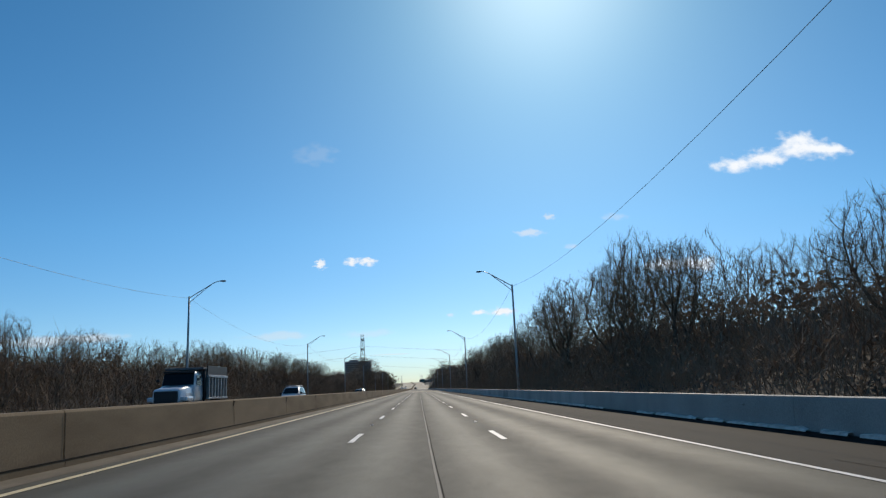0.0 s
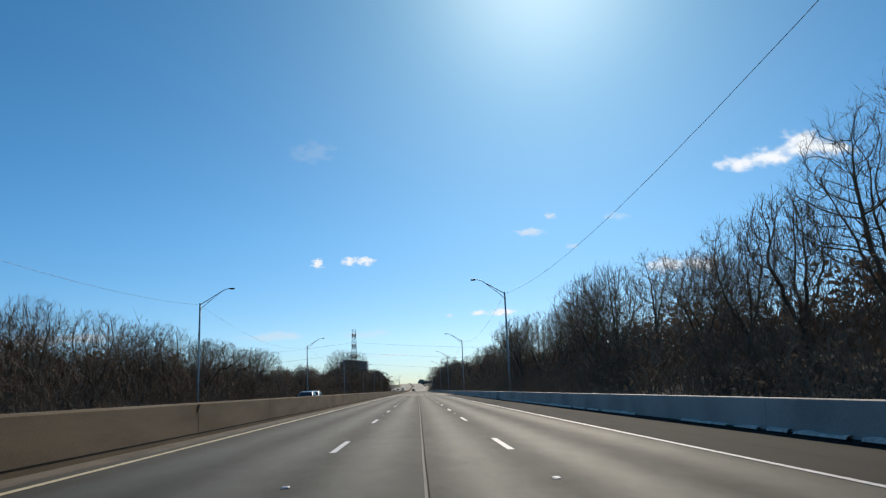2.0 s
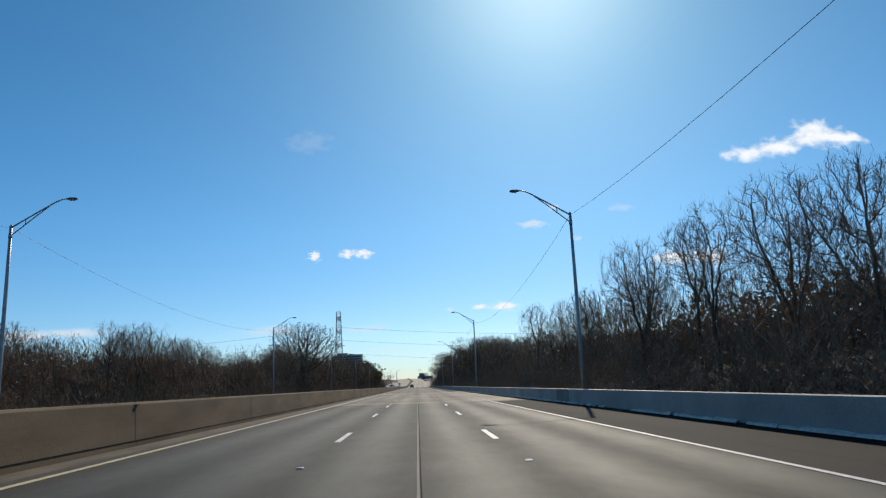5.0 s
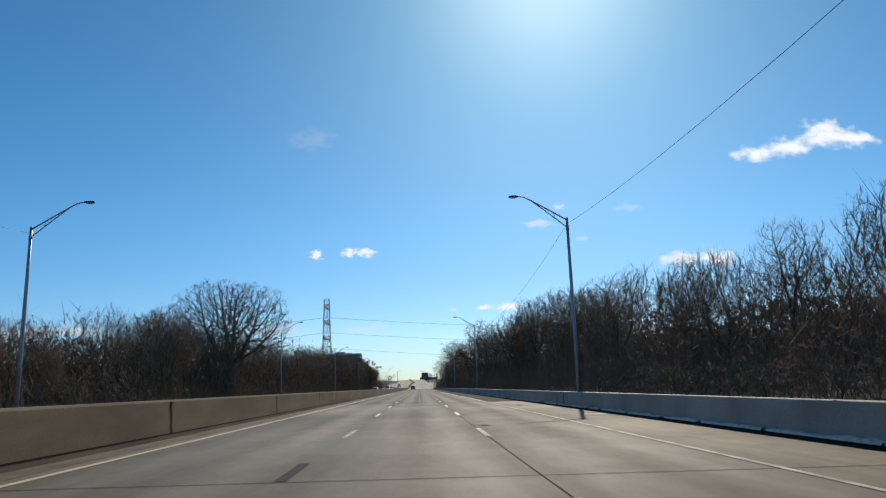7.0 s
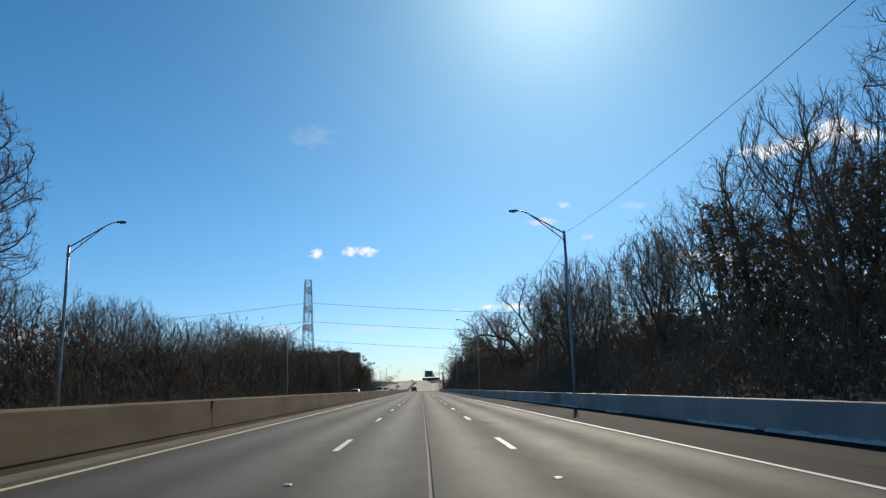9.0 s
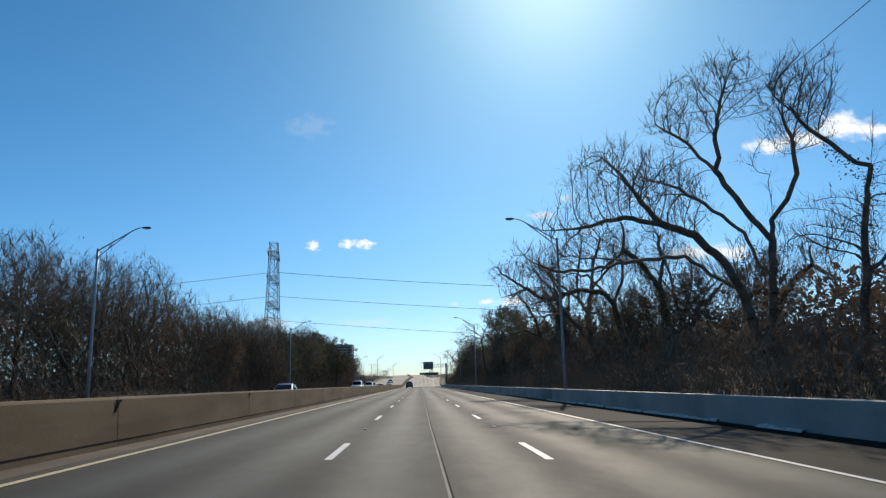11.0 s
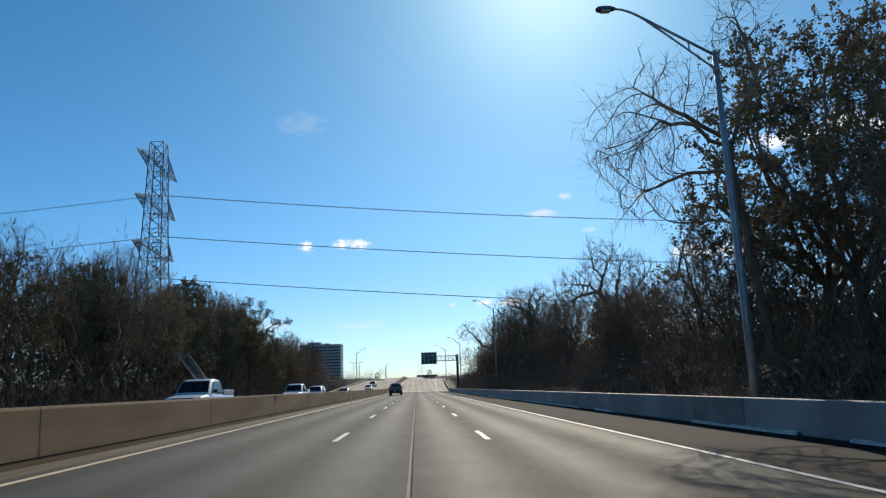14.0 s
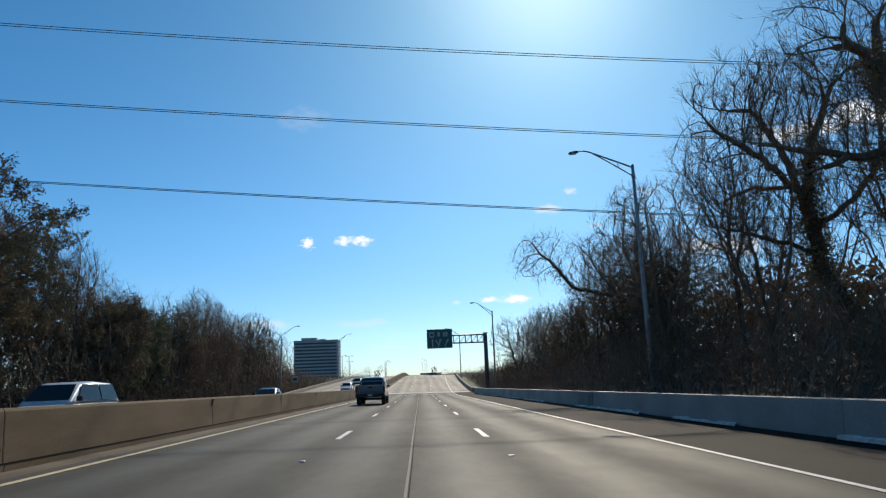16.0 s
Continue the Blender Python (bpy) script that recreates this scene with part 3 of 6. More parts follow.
tagged(new("kerb_left", mesh_of("kerb_left", *swept([(0, -0.3), (0, 0.55), (-0.25, 0.6), (-0.4, -0.3)], Y0, 618, -20.5), M_PARAPET)), "low concrete edge along the opposite carriageway", "kerb", kind="structure")


def embankment(name, x0, x1):
    """Grassy fill under the overpass approach."""
    ys = np.arange(585, 1090, 5.0)
    v = []
    for y in ys:
        p, s = float(profile(y)), float(shift(y))
        v += [(x0 + s, y, p - 0.25), (x1 + s + (x1 - x0) * 0.4 * p, y, min(p * 0.1 - 0.2, p - 0.3))]
    f = [(2 * i, 2 * i + 1, 2 * i + 3, 2 * i + 2) for i in range(len(ys) - 1)]
    return tagged(new(name, mesh_of(name, v, f, M_GRASS)), "dull green winter grass slope beside the overpass", "grass slope", kind="structure")


embankment("embankment_left", -20.9, -26)
embankment("embankment_right", 7.9, 13)


def guard_rail(name, pts):
    rail = new(name)
    pipe("beam", [(x, y, z + 0.62) for x, y, z in pts], 0.11, M_STEEL, rail, 6)
    for x, y, z in pts:
        block("post", x + 0.05, x + 0.15, y - 0.05, y + 0.05, z - 0.3, z + 0.68, M_STEEL, rail, 0.01)
    return tagged(rail, "galvanised steel guard rail on short posts", "guard rail")


guard_rail("guard_rail", [(7.55 + 0.5 * math.sin(i / 3), 597 + 1.5 * i, float(profile(597 + 1.5 * i)) - 0.05) for i in range(7)])
guard_rail("guard_rail", [(-21.4 - 0.02 * i * i, 590 + 3 * i, 0.1 + float(profile(590 + 3 * i)) * 0.8) for i in range(14)])


# ---- road lamps ----
def street_lamp(side):
    """side -1: the arm reaches to the left."""
    lamp = new("street_lamp")
    pipe("pole", [(0, 0, -0.9), (0, 0, 3), (0, 0, 7), (0, 0, 10.05)], 0.125, M_STEEL, lamp, 10, 0.075)
    pipe("pole_cap", [(0, 0, 10.05), (0, 0, 10.10), (0, 0, 10.14)], 0.08, M_STEEL, lamp, 10, 0.02)
    block("base_flange", -0.2, 0.2, -0.2, 0.2, -0.42, -0.36, M_STEEL, lamp, 0.01)
    bend = [(2.08, 1.16), (2.22, 1.235), (2.36, 1.295), (2.52, 1.345), (2.72, 1.37)]
    pipe("upper_arm", [(0, 0, 9.97), (side * 1.0, 0, 9.97 + 0.60)] + [(side * x, 0, 10.05 + z) for x, z in bend], 0.042, M_STEEL, lamp, 6, 0.03)
    pipe("lower_arm", [(0, 0, 9.53), (side * 0.66, 0, 10.08), (side * 1.3, 0, 10.61), (side * 1.98, 0, 11.14)], 0.03, M_STEEL, lamp)
    pipe("arm_strut", [(side * 0.72, 0, 10.38), (side * 0.70, 0, 10.12)], 0.022, M_STEEL, lamp, 5)
    pipe("arm_collar", [(0, 0, 9.42), (0, 0, 9.64)], 0.095, M_STEEL, lamp, 10)
    # the head: a flat cobra-head housing with a lens under it
    v, f, k = [], [], 8
    prof = [(0.0, 0.05, 0.04), (0.06, 0.08, 0.055), (0.16, 0.13, 0.075), (0.38, 0.145, 0.08), (0.5, 0.12, 0.07), (0.55, 0.05, 0.04)]
    for d, w, h in prof:
        for j in range(k):
            a = 2 * math.pi * j / k
            v.append((side * (2.7 + d), w * math.cos(a), 11.42 + h * math.sin(a) - 0.03 * d))
    for i in range(len(prof) - 1):
        for j in range(k):
            f.append((i * k + j, i * k + (j + 1) % k, (i + 1) * k + (j + 1) % k, (i + 1) * k + j))
    head = part("lamp_head", mesh_of("lamp_head", v, f, M_DARKSTEEL, True), M_DARKSTEEL, lamp, "dark grey cobra-head lantern")
    block("lens", min(side * 2.86, side * 3.12), max(side * 2.86, side * 3.12), -0.09, 0.09, 11.325, 11.355, M_LAMPGLASS, head, 0.01, "pale lantern lens")
    return tagged(lamp, "tall galvanised steel road lamp with a trussed curved arm", "street lamp", "road lamps")


right_lamp, left_lamp = street_lamp(-1), street_lamp(1)
LX_R, LX_L = 8.72, -20.4
for tpl, xs, ys in ((right_lamp, LX_R, LAMP_R), (left_lamp, LX_L - 0.1, LAMP_L)):
    for i, y in enumerate(ys):
        m = pose(xs + float(shift(y)) + (2.0 if 530 < y < 540 and xs > 0 else 0.8 if y > 540 and xs > 0 else 0), y, float(profile(y)) + (1.1 if 530 < y < 540 and xs > 0 else 0.2 if 255 < y < 265 else 0), 0, 0, 0 if xs < 0 or y < 530 else -38)
        if i == 0:
            tpl.matrix_basis = m
        else:
            copy_thing(tpl, m)
# those on and beyond the crest
for y, x, side in ((626, -24.0, 1), (675, -21.0, 1), (662, 8.3, -1), (985, -20.9, 1), (1010, -20.9, 1), (1040, -20.9, 1), (1070, -20.9, 1), (985, 8.0, -1), (1015, 8.0, -1), (1060, 8.0, -1)):
    copy_thing(left_lamp if side > 0 else right_lamp, pose(x + float(shift(y)), y, float(profile(y)) - 0.1))


def twin_lamp(x, y, top):
    """A straight pole with two short arms."""
    lamp = new("street_lamp")
    pipe("pole", [(0, 0, -0.5), (0, 0, top * 0.5), (0, 0, top)], 0.14, M_STEEL, lamp, 8, 0.09)
    for side in (-1, 1):
        arm = pipe("arm", [(0, 0, top - 0.15), (side * 0.5, 0, top + 0.05), (side * 1.0, 0, top + 0.1)], 0.05, M_STEEL, lamp)
        block("lamp_head", min(side * 0.9, side * 1.5), max(side * 0.9, side * 1.5), -0.16, 0.16, top + 0.04, top + 0.2, M_DARKSTEEL, arm, 0.04, "dark grey flat lantern")
    lamp.matrix_basis = pose(x, y, ground_z(x, y))
    return tagged(lamp, "tall straight steel lamp with two short arms", "street lamp", "twin-armed lamps")


for x, y in ((-27.9, 760), (-25.4, 760), (-31.0, 820)):
    twin_lamp(x, y, 12.6)


def cable(name, a, b, sag, r, label, n=14):
    pts = []
    for i in range(n + 1):
        t = i / n
        pts.append((a[0] + (b[0] - a[0]) * t, a[1] + (b[1] - a[1]) * t, a[2] + (b[2] - a[2]) * t - sag * 4 * t * (1 - t)))
    return tagged(new(name, mesh_of(name, *bent_tube(pts, r, r, 5), M_CABLE)), label, "cable", "overhead cables")


for ys, x in ((LAMP_R[:7], LX_R), (LAMP_L[:5], LX_L - 0.1)):
    for a, b in zip(ys, ys[1:]):
        cable("lamp_cable", (x, a, 9.95), (x, b, 9.95), 1.65, 0.009, "thin black aerial cable strung between lamp posts")


# ---- pylon and power lines ----
def pylon(cx, cy):
    py = new("pylon")
    levels = [(0, 4.2), (9, 3.2), (16, 2.4), (20, 2.05), (25.7, 1.75), (33.5, 1.5), (41.15, 1.3), (45.4, 1.15)]

    def half(z):
        for (z0, h0), (z1, h1) in zip(levels, levels[1:]):
            if z <= z1:
                return h0 + (h1 - h0) * (z - z0) / (z1 - z0)
        return levels[-1][1]

    corners = ((-1, -1), (1, -1), (1, 1), (-1, 1))
    zs = [0, 4.5, 9, 12.5, 16, 19, 22, 24.4, 27, 29.5, 32.2, 34.8, 37.3, 39.8, 42.5, 45.4]
    for sx, sy in corners:
        pipe("leg", [(sx * half(z), sy * half(z), z) for z in zs], 0.10, M_DARKSTEEL, py, 4)
    for a, b in zip(zs, zs[1:]):
        for (sx, sy), (tx, ty) in zip(corners, corners[1:] + corners[:1]):
            ha, hb = half(a), half(b)
            p0, p1, q0, q1 = (sx * ha, sy * ha, a), (tx * ha, ty * ha, a), (sx * hb, sy * hb, b), (tx * hb, ty * hb, b)
            for s_, e_ in ((p0, q1), (p1, q0), (q0, q1)):
                part("brace", mesh_of("brace", *tubes([(*s_, *e_, 0.05, 0.05)], 4), M_DARKSTEEL), M_DARKSTEEL, py)
    for z in (41.15, 33.5, 25.7):
        for s in (-1, 1):
            h, root = half(z), half(z)
            tip = (0, s * 9.5, z)
            segs, n = [], 7
            for sx in (-1, 1):
                bot, top = [], []
                for i in range(n + 1):
                    t = i / n
                    bot.append((sx * root * (1 - t), s * (root + (9.5 - root) * t), z - 0.5 + 0.5 * t))
                    top.append((sx * root * (1 - t), s * (root + (9.5 - root) * t), z + 1.9 - 1.85 * t))
                for i in range(n):
                    segs += [(*bot[i], *bot[i + 1], 0.06, 0.06), (*top[i], *top[i + 1], 0.06, 0.06), (*bot[i], *top[i + 1], 0.035, 0.035), (*bot[i + 1], *top[i], 0.035, 0.035), (*bot[i], *top[i], 0.035, 0.035)]
                    if sx > 0:
                        o = (-bot[i + 1][0], bot[i + 1][1], bot[i + 1][2])
                        segs += [(*bot[i], *o, 0.035, 0.035)]
            part("cross_arm", mesh_of("cross_arm", *tubes(segs, 4), M_DARKSTEEL), M_DARKSTEEL, py)
    for z, zw in ((41.15, 36.45), (33.5, 28.97), (25.7, 21.5)):
        part("insulator", mesh_of("insulator", *tubes([(0, 1.3, z - 0.6, -0.3, 2.4, zw, 0.07, 0.07), (0, 6.0, z - 0.4, -0.3, 2.4, zw, 0.07, 0.07)], 6), M_DARKSTEEL), M_DARKSTEEL, py, "grey V-shaped insulator string")
    py.matrix_basis = pose(cx, cy, 0)
    return tagged(py, "grey steel lattice pylon with three pairs of arms above the trees", "pylon")


pylon(-44.6, 563.0)
for y0, sl, z0, m1, s2 in ((565.2, -0.007, 36.45, -0.105, 0.294e-3), (565.6, -0.007, 28.97, -0.097, 0.182e-3), (565.8, -0.023, 21.5, -0.103, 0.199e-3)):
    for off in (-0.22, 0.22):
        for way, reach in ((1, 260.0), (-1, 200.0)):
            pts = []
            for i in range(25):
                u = reach * i / 24
                pts.append((-45 + way * u, y0 + off + way * sl * u, z0 + m1 * u + s2 * u * u + abs(off) * 0.3))
            tagged(new("power_line", mesh_of("power_line", *bent_tube(pts, 0.032, 0.032, 4), M_CABLE)), "dark high-voltage conductor crossing over the motorway", "power line", "power lines")


# ---- sign gantry ----
def gantry():
    g = new("sign_gantry")
    pipe("post", [(9.3, 0, -0.3), (9.3, 0, 4), (9.3, 0, 8.05)], 0.30, M_DARKSTEEL, g, 12, 0.26)
    block("post_cap", 8.98, 9.62, -0.32, 0.32, 8.03, 8.10, M_DARKSTEEL, g, 0.02)
    for z in (7.85, 6.80):
        for y in (-0.45, 0.45):
            pipe("chord", [(9.3, y, z), (4.8, y, z), (2.2, y, z)], 0.07, M_STEEL, g, 6)
    n, x0, x1 = 5, 4.9, 9.0
    for i in range(n + 1):
        x = x0 + (x1 - x0) * i / n
        for y in (-0.45, 0.45):
            pipe("upright", [(x, y, 6.8), (x, y, 7.85)], 0.04, M_STEEL, g, 5)
        if i < n:
            xn = x0 + (x1 - x0) * (i + 1) / n
            for y in (-0.45, 0.45):
                pipe("diagonal", [(x, y, 6.8), (xn, y, 7.85)], 0.035, M_STEEL, g, 5)
    g.matrix_basis = pose(0.1, 600.0, 0)
    tagged(g, "grey steel cantilever sign gantry beside the motorway", "sign gantry")
    s = new("road_sign")
    block("panel", 1.28, 4.75, -0.62, -0.55, 6.12, 8.72, M_SIGN, s, 0.02)
    bm = bmesh.new()
    for a in ((1.32, 4.71, 8.64, 8.68), (1.32, 4.71, 6.16, 6.20), (1.32, 1.36, 6.2, 8.64), (4.67, 4.71, 6.2, 8.64)):
        box(bm, a[0], a[1], -0.635, -0.62, a[2], a[3])
    part("border", bm, M_SIGNWHITE, s, "thin white sign border")
    # a plain shield shape
    bm = bmesh.new()
    vs = [bm.verts.new((1.95 + dx, -0.63, 7.95 + dz)) for dx, dz in ((-0.34, 0.36), (0.34, 0.36), (0.36, 0.0), (0.30, -0.30), (0, -0.40), (-0.30, -0.30), (-0.36, 0.0))]
    f = bm.faces.new(vs)
    r = bmesh.ops.extrude_face_region(bm, geom=[f])
    bmesh.ops.translate(bm, vec=(0, -0.012, 0), verts=[e for e in r["geom"] if isinstance(e, bmesh.types.BMVert)])
    part("shield", bm, M_SIGNWHITE, s, "white route shield shape")
    block("bar", 1.74, 2.16, -0.652, -0.641, 7.78, 8.14, M_SIGN, s, 0.0, "dark bar of an unreadable route number")
    for x0, x1, z0, z1 in ((2.75, 3.05, 7.75, 8.3), (3.5, 3.72, 7.7, 8.3), (3.85, 4.1, 7.7, 8.3)):
        block("bar", x0, x1, -0.64, -0.62, z0, z1, M_SIGNWHITE, s, 0.0, "white bar of unreadable lettering")
    for xc, lean in ((2.05, 0.0), (2.95, 0.35), (3.9, 0.45)):
        bm = bmesh.new()
        for a, b, w in (((xc - lean * 0.4, 6.35), (xc + lean * 0.4, 7.15), 0.07),):
            vs = [bm.verts.new(p) for p in ((a[0] - w, -0.625, a[1]), (a[0] + w, -0.625, a[1]), (b[0] + w, -0.625, b[1]), (b[0] - w, -0.625, b[1]))]
            bm.faces.new(vs)
            if 0 < lean < 0.4:
                vs = [bm.verts.new(p) for p in ((a[0] - w, -0.625, a[1] + 0.3), (a[0] + w, -0.625, a[1] + 0.3), (a[0] - 0.22 + w, -0.625, b[1] - 0.1), (a[0] - 0.22 - w, -0.625, b[1] - 0.1))]
                bm.faces.new(vs)
                bm.faces.new([bm.verts.new(p) for p in ((a[0] - 0.38, -0.625, b[1] - 0.1), (a[0] - 0.06, -0.625, b[1] - 0.1), (a[0] - 0.26, -0.625, b[1] + 0.14))])
            tip = [bm.verts.new(p) for p in ((b[0] - 0.2, -0.625, b[1]), (b[0] + 0.2, -0.625, b[1]), (b[0] + lean * 0.3, -0.625, b[1] + 0.28))]
            bm.faces.new(tip)
        r = bmesh.ops.extrude_face_region(bm, geom=list(bm.faces))
        bmesh.ops.translate(bm, vec=(0, -0.012, 0), verts=[e for e in r["geom"] if isinstance(e, bmesh.types.BMVert)])
        part("lane_arrow", bm, M_SIGNWHITE, s, "white lane arrow")
    s.matrix_basis = pose(0.05, 600.0, 0)
    tagged(s, "dark green overhead sign with white shield and lane arrows", "road sign")


gantry()

# small sign on the opposite verge
sg = new("verge_sign")
block("board", -0.55, 0.55, -0.03, 0.03, 2.5, 3.7, M_SIGNWHITE, sg, 0.02)
pipe("sign_post", [(0, 0.06, -0.2), (0, 0.06, 3.6)], 0.05, M_STEEL, sg, 6)
block("bar", -0.35, 0.35, -0.045, -0.03, 2.9, 3.3, M_BLACK, sg, 0.0, "dark bar of unreadable lettering")
sg.matrix_basis = pose(-23.2, 637, 0.2)
tagged(sg, "small white square sign on a steel post", "road sign")


# ---- buildings ----
def office_block(x0, x1, y0, y1, h, floors):
    b = new("office_building")
    M_PANEL = mat("office_panels", (0.37, 0.35, 0.33), (0.46, 0.44, 0.415), 0.7, 0.05, 2, 0.1)
    M_PANE = plain("office_glass", (0.07, 0.066, 0.062), 0.42)
    block("wall", x0, x1, y0, y1, -0.5, h, M_PANEL, b, 0.3)
    roof = block("roof", x0 - 0.3, x1 + 0.3, y0 - 0.3, y1 + 0.3, h, h + 0.8, M_PANEL, b, 0.1)
    block("plant_room", x0 + 7, x0 + 22, y0 + 4, y1 - 4, h + 0.8, h + 3.6, M_PANEL, roof, 0.1)
    block("plant_room", x0 + 25, x0 + 31, y0 + 6, y1 - 8, h + 0.8, h + 2.2, M_PANEL, roof, 0.1)
    step = (h - 3) / floors
    for i in range(floors):
        z = 3.0 + step * i
        block("window", x0 + 1.2, x1 - 1.2, y0 - 0.06, y0 + 0.4, z, z + step * 0.48, M_PANE, b, 0.0)
        block("window", x1 - 0.4, x1 + 0.06, y0 + 1.2, y1 - 1.2, z, z + step * 0.48, M_PANE, b, 0.0)
    return tagged(b, "grey office block with dark ribbon windows beyond the trees", "building")


office_block(-127.3, -82.6, 1216, 1242, 50.5, 14)


def low_house(x, y, w, d, h, m):
    b = new("low_building")
    block("wall", -w / 2, w / 2, -d / 2, d / 2, -0.5, h, m, b, 0.05)
    block("roof", -w / 2 - 0.4, w / 2 + 0.4, -d / 2 - 0.4, d / 2 + 0.4, h, h + 0.5, M_DARKSTEEL, b, 0.05)
    for i in range(int(w / 4)):
        block("window", -w / 2 + 1 + 4 * i, -w / 2 + 3.4 + 4 * i, -d / 2 - 0.05, -d / 2 + 0.2, h * 0.4, h * 0.75, M_GLASS, b)
    b.matrix_basis = pose(x, y, 4.0)
    return tagged(b, "low dark commercial building far along the road", "building")


low_house(14, 1350, 26, 20, 12, plain("far_brick", (0.16, 0.13, 0.12), 0.9))


# ---- vehicles (built to drive along +y) ----
def loft(stations, m, name, smooth=True, closed=True):
    """A body through rings; each station: y, half width low, half width high, z low, z high, corner radius share."""
    k, v, f = 16, [], []
    for y, w0, w1, z0, z1, c in stations:
        ring = []
        for j in range(k):
            a = 2 * math.pi * (j + 0.5) / k
            e = 0.28 if c < 0.5 else 0.5
            cx = math.copysign(abs(math.cos(a)) ** e, math.cos(a))
            cz = math.copysign(abs(math.sin(a)) ** e, math.sin(a))
            t = (cz + 1) / 2
            ring.append(((w0 + (w1 - w0) * t) * cx, y, z0 + (z1 - z0) * t))
        v += ring
    n = len(stations)
    for i in range(n - 1):
        for j in range(k):
            f.append((i * k + j, (i + 1) * k + j, (i + 1) * k + (j + 1) % k, i * k + (j + 1) % k))
    for b, flip in ((0, 0), ((n - 1) * k, 1)):
        for j in range(1, k - 2, 2):
            q = (b, b + j, b + j + 1, b + j + 2)
            f.append(q if not flip else q[::-1])
    me = mesh_of(name, v, f, m)
    if smooth:
        me.polygons.foreach_set("use_smooth", np.ones(len(me.polygons), bool))
        me.set_sharp_from_angle(angle=radians(38))
    return me


def pane(name, pts, parent, m=None, label="", out=0.012):
    """A slightly thick pane through four points."""
    bm = bmesh.new()
    vs = [bm.verts.new(p) for p in pts]
    f = bm.faces.new(vs)
    bm.normal_update()
    nrm = f.normal.copy()
    r = bmesh.ops.extrude_face_region(bm, geom=[f])
    bmesh.ops.translate(bm, vec=nrm * out, verts=[e for e in r["geom"] if isinstance(e, bmesh.types.BMVert)])
    return part(name, bm, m or M_GLASS, parent, label)


WHEELS = {}


def wheel(parent, x, y, r, w):
    wh = new("wheel")
    wh.parent = parent
    wh.location = (x, y, r)
    key = (round(r, 3), round(w, 3))
    if key not in WHEELS:
        prof = [(r * 0.62, -w / 2), (r * 0.93, -w / 2), (r, -w * 0.35), (r, w * 0.35), (r * 0.93, w / 2), (r * 0.62, w / 2)]
        rim = [(r * 0.62, -w * 0.42), (r * 0.62, w * 0.42), (r * 0.55, w * 0.44), (r * 0.5, w * 0.25), (r * 0.2, w * 0.3), (0.02, w * 0.34), (0.02, -w * 0.3), (r * 0.5, -w * 0.25)]
        made = []
        for nm, pr, mm in (("tyre", prof, M_TYRE), ("rim", rim, M_RIM)):
            k, v, f = 20, [], []
            for i in range(k):
                a = 2 * math.pi * i / k
                v += [(x_, rr * math.cos(a), rr * math.sin(a)) for rr, x_ in pr]
            q = len(pr)
            for i in range(k):
                for j in range(q):
                    f.append((i * q + j, i * q + (j + 1) % q, ((i + 1) % k) * q + (j + 1) % q, ((i + 1) % k) * q + j))
            made.append(mesh_of(nm, v, f, mm))
        WHEELS[key] = made
    for nm, me in zip(("tyre", "rim"), WHEELS[key]):
        part(nm, me, None, wh)


def mirrors(v, y, z, w, m):
    for s in (-1, 1):
        block("mirror", min(s * w, s * (w + 0.19)), max(s * w, s * (w + 0.19)), y - 0.05, y + 0.08, z - 0.07, z + 0.09, M_BLACK, v, 0.03)


